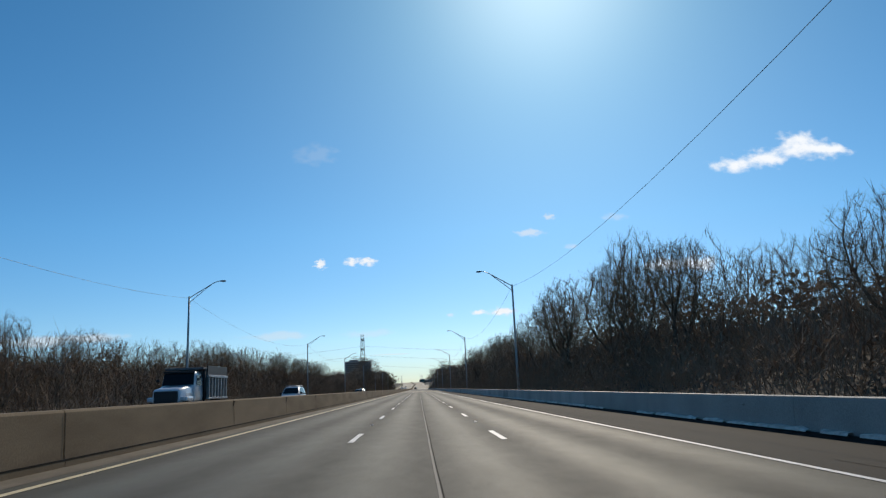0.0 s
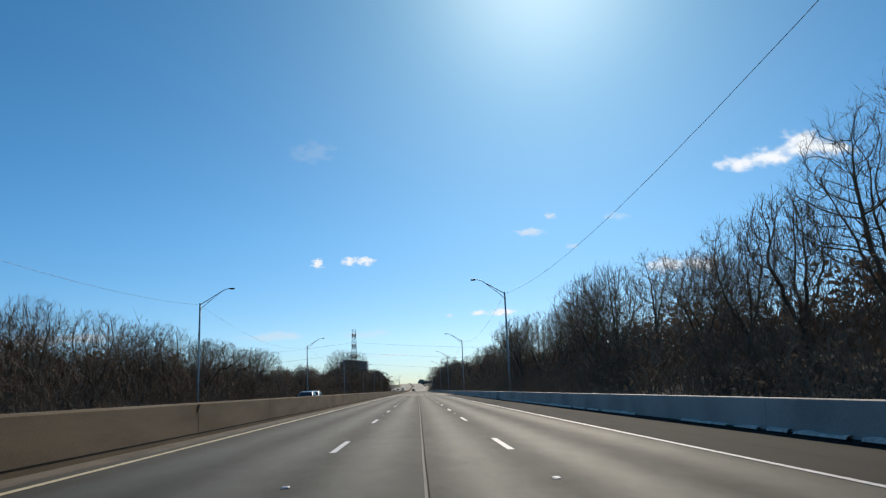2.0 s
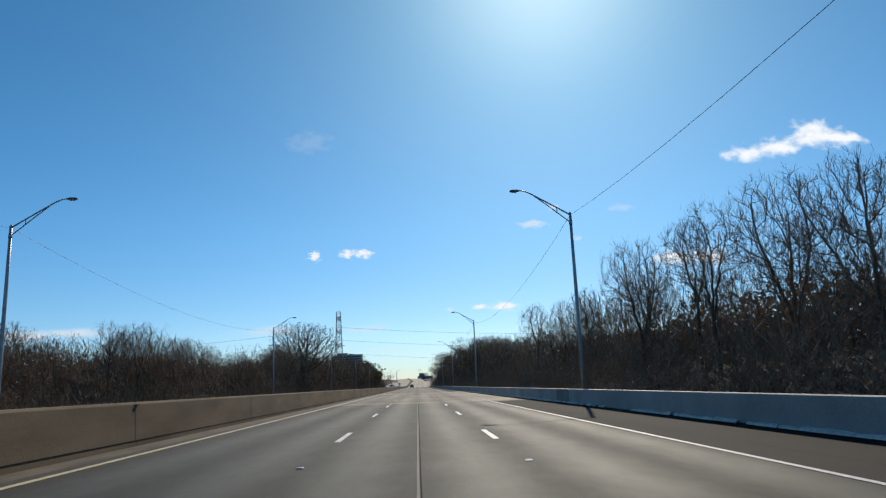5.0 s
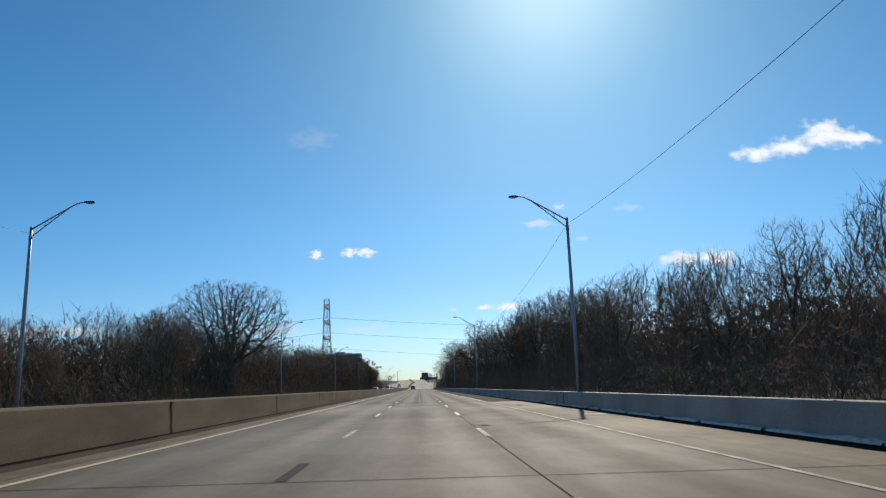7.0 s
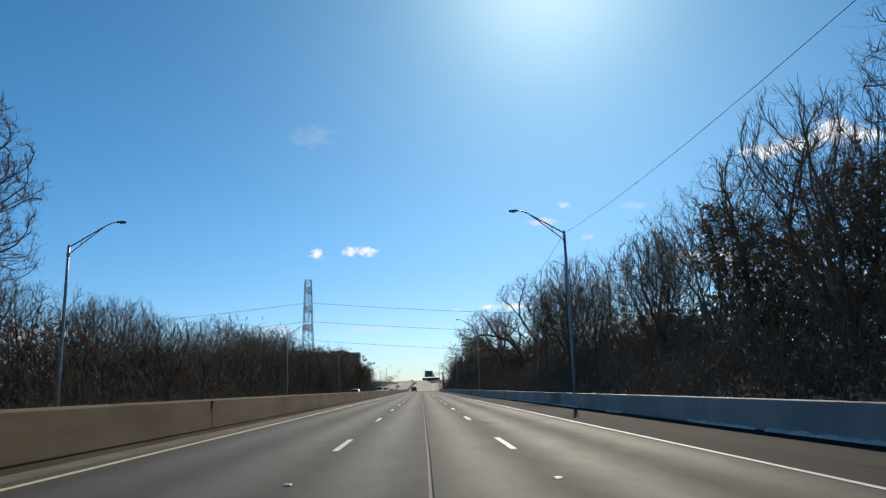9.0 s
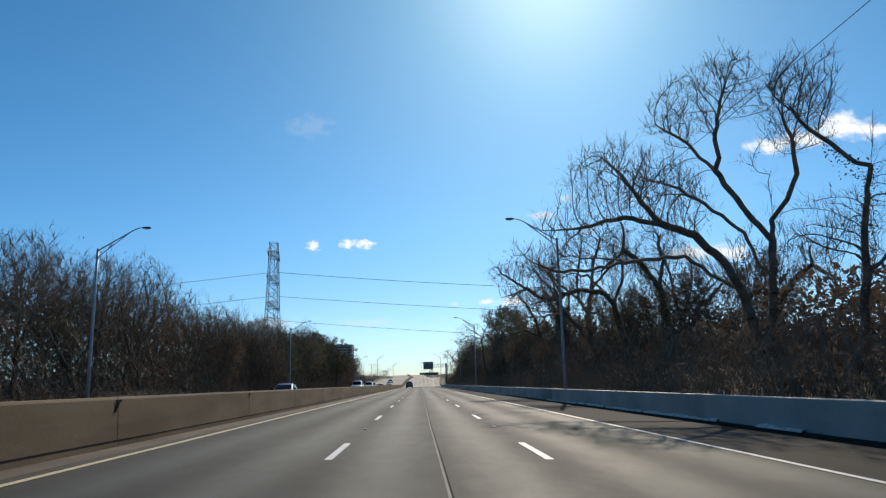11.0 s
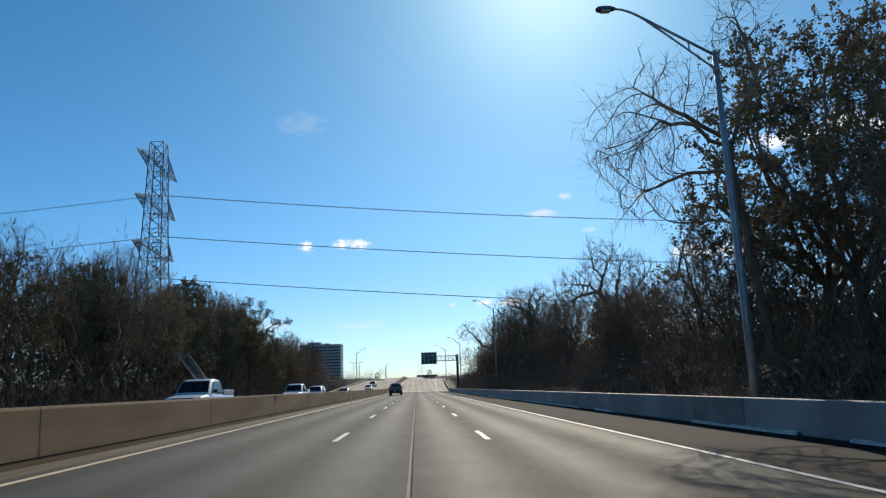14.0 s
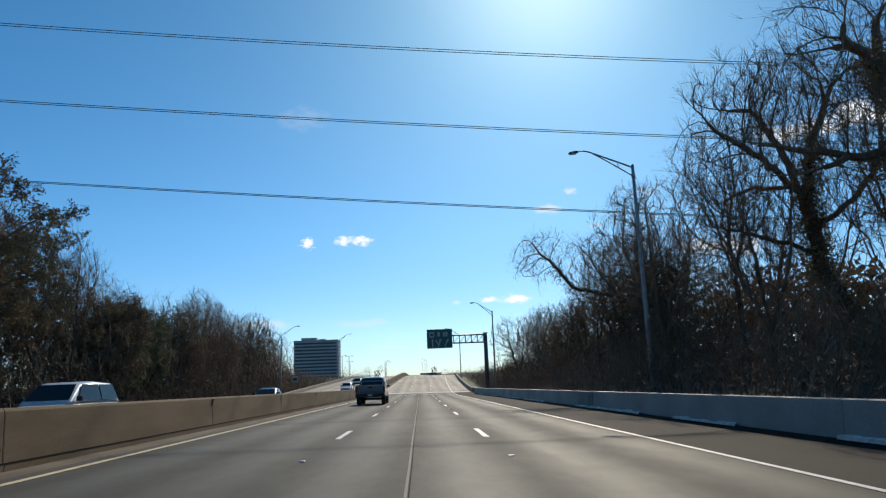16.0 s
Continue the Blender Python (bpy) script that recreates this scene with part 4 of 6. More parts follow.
def pickup(m, label, ladder=False):
    v = new("pickup_truck")
    W = 0.98
    part("body", loft([(-2.85, 0.90, 0.93, 0.62, 1.02, 0), (-2.8, W, W, 0.55, 1.08, 0), (-1.6, W, W, 0.48, 1.08, 0), (-0.75, W, W, 0.45, 1.10, 0), (0.8, W, 0.97, 0.45, 1.12, 0), (1.6, W, 0.93, 0.45, 1.10, 0), (2.6, 0.96, 0.88, 0.5, 1.04, 0), (2.9, 0.86, 0.8, 0.55, 0.92, 0)], m, "body"), m, v)
    part("cab", loft([(-0.82, 0.92, 0.78, 1.05, 1.62, 0), (-0.72, 0.94, 0.74, 1.05, 1.84, 0), (-0.2, 0.94, 0.74, 1.05, 1.90, 0), (0.55, 0.94, 0.73, 1.05, 1.87, 0), (0.75, 0.94, 0.74, 1.05, 1.80, 0), (1.55, 0.92, 0.86, 1.04, 1.14, 0)], m, "cab"), m, v)
    for s in (-1, 1):
        block("bed_side", min(s * 0.86, s * W), max(s * 0.86, s * W), -2.82, -0.85, 1.02, 1.30, m, v, 0.03)
    gate = block("tailgate", -0.86, 0.86, -2.88, -2.80, 0.80, 1.29, m, v, 0.025)
    block("handle", -0.13, 0.13, -2.905, -2.878, 1.12, 1.2, M_BLACK, gate, 0.01)
    block("gate_recess", -0.6, 0.6, -2.888, -2.877, 0.86, 0.88, M_BLACK, gate)
    block("bed_floor", -0.86, 0.86, -2.8, -0.85, 0.85, 0.9, M_BLACK, v)
    block("rear_bumper", -0.97, 0.97, -3.05, -2.82, 0.52, 0.74, M_BLACK, v, 0.04)
    block("hitch", -0.12, 0.12, -3.1, -2.8, 0.40, 0.5, M_BLACK, v, 0.02)
    block("number_plate", -0.15, 0.15, -3.062, -3.05, 0.60, 0.73, M_PLATE, v, 0.0, "white plate, lettering left blank")
    block("front_bumper", -0.95, 0.95, 2.85, 3.02, 0.45, 0.68, M_CHROME, v, 0.05)
    block("grille", -0.55, 0.55, 2.84, 2.94, 0.70, 0.95, M_BLACK, v, 0.02)
    for s in (-1, 1):
        block("tail_light", min(s * 0.84, s * 0.985), max(s * 0.84, s * 0.985), -2.9, -2.78, 0.86, 1.24, M_RED, v, 0.02)
        block("head_light", min(s * 0.58, s * 0.88), max(s * 0.58, s * 0.88), 2.70, 2.92, 0.74, 0.95, M_LAMPGLASS, v, 0.03)
        pane("side_window", [(s * 0.925, -0.6, 1.2), (s * 0.905, 0.05, 1.2), (s * 0.80, 0.02, 1.74), (s * 0.80, -0.55, 1.74)][::s], v)
        pane("side_window", [(s * 0.92, 0.12, 1.2), (s * 0.915, 1.1, 1.2), (s * 0.80, 0.6, 1.72), (s * 0.80, 0.1, 1.74)][::s], v)
        block("mud_flap", min(s * 0.7, s * 0.96), max(s * 0.7, s * 0.96), -2.3, -2.26, 0.12, 0.45, M_BLACK, v, 0.005)
        for y in (-1.75, 1.85):
            wheel(v, s * 0.84, y, 0.40, 0.27)
    pane("rear_window", [(-0.72, -0.835, 1.34), (0.72, -0.835, 1.34), (0.66, -0.785, 1.74), (-0.66, -0.785, 1.74)], v)
    pane("windscreen", [(0.78, 1.47, 1.2), (-0.78, 1.47, 1.2), (-0.66, 0.84, 1.76), (0.66, 0.84, 1.76)], v)
    mirrors(v, 0.98, 1.24, 0.93, M_BLACK)
    block("axle", -0.8, 0.8, -1.85, -1.65, 0.32, 0.48, M_BLACK, v, 0.05)
    if ladder:
        lad = new("ladder")
        for s in (-0.27, 0.27):
            pipe("rail", [(s, -2.4, 0.95), (s, 3.3, 3.1)], 0.055, M_STEEL, lad, 4)
        for i in range(20):
            t = 0.04 + i * 0.048
            pipe("rung", [(-0.27, -2.4 + 5.7 * t, 0.95 + 2.15 * t), (0.27, -2.4 + 5.7 * t, 0.95 + 2.15 * t)], 0.02, M_STEEL, lad, 5)
        tagged(lad, "aluminium ladder leaning up out of a pickup bed", "ladder")
        return tagged(v, label, "pickup truck"), lad
    return tagged(v, label, "pickup truck")


def car(m, label, name="car", length=4.7, height=1.46, suv=False, rack=False):
    v = new(name)
    L, W = length / 2, 0.92
    belt = height * (0.60 if suv else 0.62)
    part("body", loft([(-L, 0.72, 0.74, 0.45, belt - 0.12, 0), (-L + 0.15, 0.86, 0.86, 0.32, belt - 0.02, 0), (-L + 0.9, W, W * 0.97, 0.26, belt, 0), (0, W, W * 0.97, 0.25, belt, 0), (L - 1.2, W, W * 0.95, 0.26, belt - 0.02, 0), (L - 0.4, 0.88, 0.8, 0.32, belt - 0.14, 0), (L, 0.7, 0.62, 0.42, belt - 0.3, 0)], m, "body"), m, v)
    back = -L + (0.12 if suv else 0.85)
    roof0, roof1 = (back + 0.35, 0.45) if suv else (back + 0.75, 0.35)
    part("cabin", loft([(back, 0.84, 0.80, belt - 0.06, belt + 0.02, 0), (roof0, 0.86, 0.64, belt - 0.05, height - 0.05, 0), ((roof0 + roof1) / 2, 0.88, 0.66, belt - 0.05, height, 0), (roof1, 0.88, 0.66, belt - 0.05, height - 0.05, 0), (roof1 + 0.85, 0.86, 0.8, belt - 0.06, belt + 0.03, 0)], m, "cabin"), m, v)
    zt = height - 0.12
    pane("windscreen", [(0.72, roof1 + 0.80, belt + 0.08), (-0.72, roof1 + 0.80, belt + 0.08), (-0.6, roof1 + 0.14, zt), (0.6, roof1 + 0.14, zt)], v)
    pane("rear_window", [(-0.7, back + 0.02, belt + 0.1), (0.7, back + 0.02, belt + 0.1), (0.58, roof0 - 0.1, zt), (-0.58, roof0 - 0.1, zt)], v)
    mid = (roof0 + roof1) / 2
    for s in (-1, 1):
        rear = 0.62 if rack else 0.0
        pane("side_window", [(s * 0.865, roof0 - 0.15 + rear, belt + 0.05), (s * 0.875, mid - 0.05, belt + 0.05), (s * 0.72, mid - 0.05, zt), (s * 0.70, roof0 + 0.05 + rear, zt)][::s], v)
        pane("side_window", [(s * 0.875, mid + 0.05, belt + 0.05), (s * 0.865, roof1 + 0.5, belt + 0.05), (s * 0.71, roof1 - 0.02, zt), (s * 0.72, mid + 0.05, zt)][::s], v)
        block("head_light", min(s * 0.45, s * 0.78), max(s * 0.45, s * 0.78), L - 0.3, L - 0.08, belt - 0.34, belt - 0.2, M_LAMPGLASS, v, 0.03)
        block("tail_light", min(s * 0.55, s * 0.84), max(s * 0.55, s * 0.84), -L - 0.01, -L + 0.15, belt - 0.25, belt - 0.08, M_RED, v, 0.02)
        for y in (-L + 0.9, L - 0.9):
            wheel(v, s * 0.80, y, 0.33 if not suv else 0.36, 0.22)
        if rack:
            pipe("roof_rail", [(s * 0.55, roof0 + 0.1, height + 0.05), (s * 0.55, roof1 - 0.1, height + 0.06)], 0.035, M_STEEL, v, 6)
    if rack:
        for y in (roof0 + 0.3, mid, roof1 - 0.2):
            pipe("cross_bar", [(-0.62, y, height + 0.09), (0.62, y, height + 0.09)], 0.03, M_STEEL, v, 6)
    mirrors(v, roof1 + 0.55, belt + 0.1, 0.86, m)
    block("grille", -0.4, 0.4, L - 0.12, L + 0.01, 0.45, belt - 0.32, M_BLACK, v, 0.02)
    return tagged(v, label, "car")


def dump_truck(m):
    v = new("dump_truck")
    part("hood", loft([(1.0, 1.0, 0.95, 1.0, 2.0, 0), (2.0, 0.95, 0.85, 0.95, 1.9, 0), (3.0, 0.92, 0.8, 0.9, 1.78, 0), (3.15, 0.85, 0.72, 0.95, 1.65, 0)], m, "hood"), m, v)
    part("cab", loft([(-0.4, 1.1, 1.0, 0.9, 2.75, 0), (-0.2, 1.12, 1.0, 0.9, 2.88, 0), (0.6, 1.12, 1.0, 0.9, 2.88, 0), (0.85, 1.12, 1.0, 0.9, 2.75, 0), (1.15, 1.08, 1.02, 0.9, 2.0, 0)], m, "cab"), m, v)
    pane("windscreen", [(0.97, 1.15, 1.98), (-0.97, 1.15, 1.98), (-0.92, 0.88, 2.74), (0.92, 0.88, 2.74)], v)
    for s in (-1, 1):
        pane("side_window", [(s * 1.075, -0.1, 1.95), (s * 1.075, 0.85, 1.95), (s * 1.03, 0.7, 2.6), (s * 1.03, -0.1, 2.6)][::s], v)
        block("fender", min(s * 0.8, s * 1.2), max(s * 0.8, s * 1.2), 1.7, 3.0, 1.0, 1.3, m, v, 0.12)
        pipe("exhaust_stack", [(s * 1.12, -0.55, 0.9), (s * 1.12, -0.55, 2.9)], 0.07, M_BLACK, v, 8)
        block("head_light", min(s * 0.75, s * 1.05), max(s * 0.75, s * 1.05), 2.98, 3.12, 1.05, 1.25, M_LAMPGLASS, v, 0.03)
        for y in (2.3, -2.6, -3.9):
            wheel(v, s * 1.02, y, 0.52, 0.34)
    block("grille", -0.70, 0.70, 3.1, 3.2, 0.95, 1.62, M_BLACK, v, 0.03)
    block("roof_visor", -0.95, 0.95, 0.78, 1.02, 2.74, 2.86, M_BLACK, v, 0.03)
    block("bumper", -1.2, 1.2, 3.15, 3.35, 0.5, 0.85, M_CHROME, v, 0.05)
    mirrors(v, 1.1, 2.3, 1.15, M_BLACK)
    block("chassis", -0.45, 0.45, -5.2, 1.2, 0.7, 0.95, M_BLACK, v, 0.02)
    bed = block("dump_bed", -1.22, 1.22, -5.3, -0.75, 1.05, 2.5, M_DARKSTEEL, v, 0.04, "dark steel tipper body")
    block("headboard", -1.22, 1.22, -0.85, 0.0, 2.95, 3.1, M_DARKSTEEL, bed, 0.03)
    block("front_wall", -1.22, 1.22, -0.9, -0.75, 1.05, 3.1, M_DARKSTEEL, bed, 0.03)
    for s in (-1, 1):
        for i in range(7):
            y = -5.15 + i * 0.68
            block("bed_rib", min(s * 1.22, s * 1.34), max(s * 1.22, s * 1.34), y, y + 0.14, 1.1, 2.5, M_STEEL, bed, 0.02)
        block("side_board", min(s * 1.22, s * 1.28), max(s * 1.22, s * 1.28), -5.3, -0.75, 2.62, 3.22, M_BLACK, bed, 0.01, "dark upper side board")
        block("lower_rail", min(s * 1.2, s * 1.36), max(s * 1.2, s * 1.36), -5.3, -0.75, 1.05, 1.17, M_STEEL, bed, 0.02)
        block("top_rail", min(s * 1.2, s * 1.36), max(s * 1.2, s * 1.36), -5.3, -0.75, 2.45, 2.62, M_STEEL, bed, 0.03)
    return tagged(v, "white dump truck with a dark ribbed steel tipper body", "dump truck")


P_SILVER = paint("paint_silver", (0.16, 0.17, 0.185))
P_WHITE = paint("paint_white", (0.72, 0.73, 0.74))
P_BLUE = paint("paint_blue_grey", (0.12, 0.16, 0.20))
P_RED = paint("paint_red", (0.32, 0.03, 0.025))
P_DARK = paint("paint_dark", (0.03, 0.032, 0.035))


def at(ob, x, y, turn=0.0):
    ob.matrix_basis = pose(x + float(shift(y)), y, float(road_z(x, y)) + 0.003, math.degrees(math.atan((float(profile(y + 1)) - float(profile(y - 1))) / 2)) * (1 if turn == 0 else -1), 0, turn)
    return ob


at(pickup(P_SILVER, "silver-grey pickup truck driving beside the median barrier"), -3.1, 554.5)
at(dump_truck(P_WHITE), -15.2, 45.5, 180)
at(car(P_WHITE, "white estate van with a grey metal roof rack", "van", 4.9, 1.78, True, True), -12.0, 66.5, 180)
at(car(P_DARK, "dark saloon car with a pale roof edge"), -11.8, 138.2, 180)
at(car(P_WHITE, "white hatchback car in the opposite lanes", "car", 4.3, 1.5), -11.9, 143.4, 180)
at(car(P_RED, "red saloon car in the opposite lanes"), -11.8, 412.5, 180)
truck, lad = pickup(P_WHITE, "white pickup truck carrying a ladder", True)
at(truck, -11.9, 484.2, 180)
truck.matrix_basis = truck.matrix_basis @ Matrix.Scale(1.06, 4)
lad.matrix_basis = truck.matrix_basis.copy()
at(pickup(P_WHITE, "white pickup truck in the opposite lanes"), -11.9, 515.0, 180)
at(car(P_WHITE, "white sport utility vehicle with tinted windows", "suv", 4.8, 1.74, True), -11.9, 529.4, 180)
at(car(P_BLUE, "blue-grey saloon car in the opposite lanes"), -11.8, 561.0, 180)
at(car(P_WHITE, "white car coming down from the overpass", "car", 4.6, 1.5), -12.2, 622.0, 180)
at(car(P_DARK, "dark car coming down from the overpass", "car", 4.6, 1.5), -13.0, 645.0, 180)
at(car(P_DARK, "dark car far ahead on the overpass", "car", 4.6, 1.5), 3.3, 732.0, 0)



# ---- trees ----
def colonise(rs, bones, lobes, n, step, reach, kill, rise):
    """A branching skeleton: the bones are laid out first, then the tips feel their way towards free light inside the lobes (x, y, z, three radii).
    Returns the nodes and each one's parent."""
    nodes, parent = [], []
    for bone in bones:
        pts = np.array(bone, float)
        if nodes:
            start = int(np.argmin(np.linalg.norm(np.array(nodes) - pts[0], axis=1)))
        else:
            nodes.append(pts[0])
            parent.append(-1)
            start = 0
        here = start
        for a, b in zip(pts, pts[1:]):
            k = max(1, int(np.linalg.norm(b - a) / step))
            for i in range(k):
                q = a + (b - a) * (i + 1) / k + rs.normal(0, step * 0.10, 3)
                nodes.append(q)
                parent.append(here)
                here = len(nodes) - 1
    share = np.array([l[3] * l[4] * l[5] for l in lobes]) ** 0.8
    which = rs.choice(len(lobes), n, p=share / share.sum())
    d = rs.normal(size=(n, 3))
    d /= np.linalg.norm(d, axis=1, keepdims=True)
    L = np.array(lobes, float)[which]
    aims = L[:, :3] + d * L[:, 3:6] * (rs.random_sample((n, 1)) ** 0.42)
    P = np.array(nodes)
    D = np.linalg.norm(aims[:, None] - P[None], axis=2)
    idx, dist = D.argmin(1), D.min(1)
    busy = np.zeros(len(P), int)
    head = P - P[np.maximum(np.array(parent), 0)]
    head /= np.linalg.norm(head, axis=1, keepdims=True) + 1e-9
    live = dist > kill
    for turn in range(80):
        m = live & (dist < reach)
        if not m.any():
            break
        v = aims[m] - P[idx[m]]
        v /= np.linalg.norm(v, axis=1, keepdims=True) + 1e-9
        pull = np.zeros((len(P), 3))
        np.add.at(pull, idx[m], v)
        at_ = np.unique(idx[m])
        at_ = at_[busy[at_] < 3]
        if not len(at_):
            break
        busy[at_] += 1
        g = pull[at_]
        g = g / (np.linalg.norm(g, axis=1, keepdims=True) + 1e-9) + head[at_] * np.where(busy[at_] < 2, 0.7, 0.2)[:, None] + rs.normal(0, 0.10, g.shape) + np.array([0, 0, rise])
        g /= np.linalg.norm(g, axis=1, keepdims=True)
        head = np.concatenate([head, g])
        fresh = P[at_] + g * step
        base = len(P)
        P = np.concatenate([P, fresh])
        busy = np.concatenate([busy, np.zeros(len(fresh), int)])
        parent.extend(at_.tolist())
        dn = np.linalg.norm(aims[:, None] - fresh[None], axis=2)
        j = dn.argmin(1)
        better = dn[np.arange(n), j] < dist
        idx[better], dist[better] = base + j[better], dn[np.arange(n), j][better]
        live &= dist > kill
    return P, np.array(parent)


def limbs_of(P, parent, fine, power):
    """Segments with the girth that each limb needs to carry what grows on it."""
    r = np.zeros(len(P))
    for i in range(len(P) - 1, 0, -1):
        if r[i] == 0:
            r[i] = fine ** power
        r[parent[i]] += r[i]
    r = r ** (1 / power)
    i = np.arange(1, len(P))
    p = parent[i]
    ra = np.minimum(r[p], r[i] * 1.25)
    return np.hstack([P[p], P[i], ra[:, None], r[i][:, None]])


def twigs_of(rs, segs, each, length, up, droop, thick):
    """Fine twigs along the thin ends, each forked once or twice."""
    s = np.repeat(segs, each, axis=0)
    n = len(s)
    t = rs.random_sample((n, 1))
    p = s[:, :3] * (1 - t) + s[:, 3:6] * t
    d = s[:, 3:6] - s[:, :3]
    d /= np.linalg.norm(d, axis=1, keepdims=True) + 1e-9
    g = d * 0.75 + rs.normal(0, 0.42, (n, 3)) + np.array([0, 0, up - droop])
    g /= np.linalg.norm(g, axis=1, keepdims=True) + 1e-9
    ln = length * rs.uniform(0.45, 1.3, (n, 1))
    q = p + g * ln
    r = np.full((n, 1), thick)
    out = [np.hstack([p, q, r, r * 0])]
    for k in range(2):
        u = rs.uniform(0.25, 0.8, (n, 1))
        a = p + (q - p) * u
        h = g + rs.normal(0, 0.5, (n, 3)) + np.array([0, 0, 0.15 - droop])
        h /= np.linalg.norm(h, axis=1, keepdims=True) + 1e-9
        out.append(np.hstack([a, a + h * ln * rs.uniform(0.35, 0.7, (n, 1)), r * 0.8, r * 0]))
    return np.concatenate(out)


def tree(seed, bones, lobes, n=420, step=0.36, reach=3.2, kill=0.40, rise=0.16, fine=0.0125, power=2.15, each=4, twig=0.75, up=0.24, droop=0.0, thick=0.0100,
         label="bare grey-brown deciduous tree in the roadside wood", group="roadside trees", foliage=None, count=0, size=0.1, ivy=0, ivy_mat=None, ivy_spread=0.3, girth=1.0):
    rs = np.random.RandomState(seed)
    P, parent = colonise(rs, bones, lobes, n, step, reach, kill, rise)
    segs = limbs_of(P, parent, fine, power)
    r0 = segs[:, 6].max()
    segs[:, 6:8] *= np.where(segs[:, 6:7] > 0.04, girth, 1.0)
    r0 = segs[:, 6].max()
    stem = segs[:, 7] > r0 * 0.5
    mid = ~stem & (segs[:, 6] > 0.035)
    thin = ~stem & ~mid
    tip = np.ones(len(P), bool)
    tip[parent[1:]] = False
    tip = tip[1:] & thin
    thin &= ~tip
    ends = segs[segs[:, 7] < 0.03]
    tw = twigs_of(rs, ends, each, twig, up, droop, thick)
    ob = new("tree")
    part("trunk", mesh_of("trunk", *wood([(segs[stem], 8, False)]), M_BARK, True), M_BARK, ob)
    part("crown", mesh_of("crown", *wood([(segs[mid], 5, False), (segs[thin], 3, False), (segs[tip], 2, True), (tw, 2, True)]), M_TWIG), M_TWIG, ob)
    if foliage:
        i = rs.randint(0, len(tw), count)
        t = rs.random_sample((count, 1))
        pts = tw[i, :3] * (1 - t) + tw[i, 3:6] * t + rs.normal(0, size * 0.9, (count, 3))
        part("foliage", mesh_of("foliage", *leaves(pts, size, rs), foliage), foliage, ob)
    if ivy:
        s = segs[segs[:, 7] > r0 * 0.55]
        i = rs.randint(0, len(s), ivy)
        t = rs.random_sample((ivy, 1))
        c = s[i, :3] * (1 - t) + s[i, 3:6] * t
        w = rs.normal(0, 1, (ivy, 3))
        w /= np.linalg.norm(w, axis=1, keepdims=True)
        low = np.exp(-np.maximum(c[:, 2:3] - 1.0, 0) / 7.0)
        pts = c + w * (s[i, 6:7] + rs.uniform(0.02, ivy_spread, (ivy, 1)) * (0.4 + low)) - np.array([0, 0, 1.0]) * rs.exponential(0.3, (ivy, 1))
        part("climbing_vine", mesh_of("climbing_vine", *leaves(pts, 0.06, rs), ivy_mat), ivy_mat, ob, "dark climbing vine wrapped round the trunk")
    return tagged(ob, label, "tree", group)


def turned(x, y, s, a, squash=1.0):
    return pose(x, y, ground_z(x, y), 0, 0, a) @ Matrix.Diagonal((s * squash, s * squash, s, 1))


# heights of the wood's edge along the road, over the road
RIGHT_H = [(-60, 5.8), (20, 5.8), (28, 6.8), (34, 8.4), (42, 9.6), (50, 10.1), (60, 9.9), (70, 9.3), (80, 8.3), (88, 7.4), (97, 7.4), (102, 8.4), (110, 9.4), (130, 9.0), (140, 9.0), (152, 8.8), (158, 8.4), (162, 7.6), (169, 6.2), (174, 6.4), (180, 7.8), (195, 8.5), (206, 8.4), (215, 7.8), (226, 8.9), (242, 6.6), (255, 6.9), (265, 8.2), (274, 7.9), (282, 9.5), (298, 10.0), (310, 10.6), (345, 10.6), (362, 10.4), (368, 8.6), (395, 8.2), (402, 9.6), (420, 10.2), (440, 9.6), (446, 8.8), (452, 8.8), (458, 8.8), (468, 9.0), (476, 8.6), (484, 7.8), (492, 8.5), (500, 8.6), (507, 9.3), (514, 9.8), (524, 10.3), (540, 10.5), (556, 11.2), (563, 8.0), (575, 9.5), (592, 9.0), (606, 6.0), (625, 3.5)]
LEFT_H = [(-60, 6.8), (45, 6.8), (62, 7.3), (76, 7.3), (95, 8.2), (110, 9.0), (145, 8.6), (156, 7.2), (172, 7.2), (180, 7.0), (190, 6.9), (205, 6.5), (225, 7.8), (240, 8.6), (258, 7.4), (275, 7.3), (285, 8.9), (294, 10.3), (306, 10.0), (340, 10.0), (365, 9.8), (394, 10.3), (402, 13.2), (411, 13.5), (420, 12.4), (450, 12.3), (466, 13.6), (480, 13.0), (490, 12.4), (505, 14.4), (535, 13.8), (545, 15.0), (556, 15.5), (563, 11.8), (576, 11.2), (590, 13.2), (604, 14.0), (618, 13.5), (630, 11.5), (645, 9.8), (662, 6.5)]


def along(table, y):
    for (a, p), (b, q) in zip(table, table[1:]):
        if y <= b:
            return p + (q - p) * max(0, (y - a)) / (b - a)
    return table[-1][1]


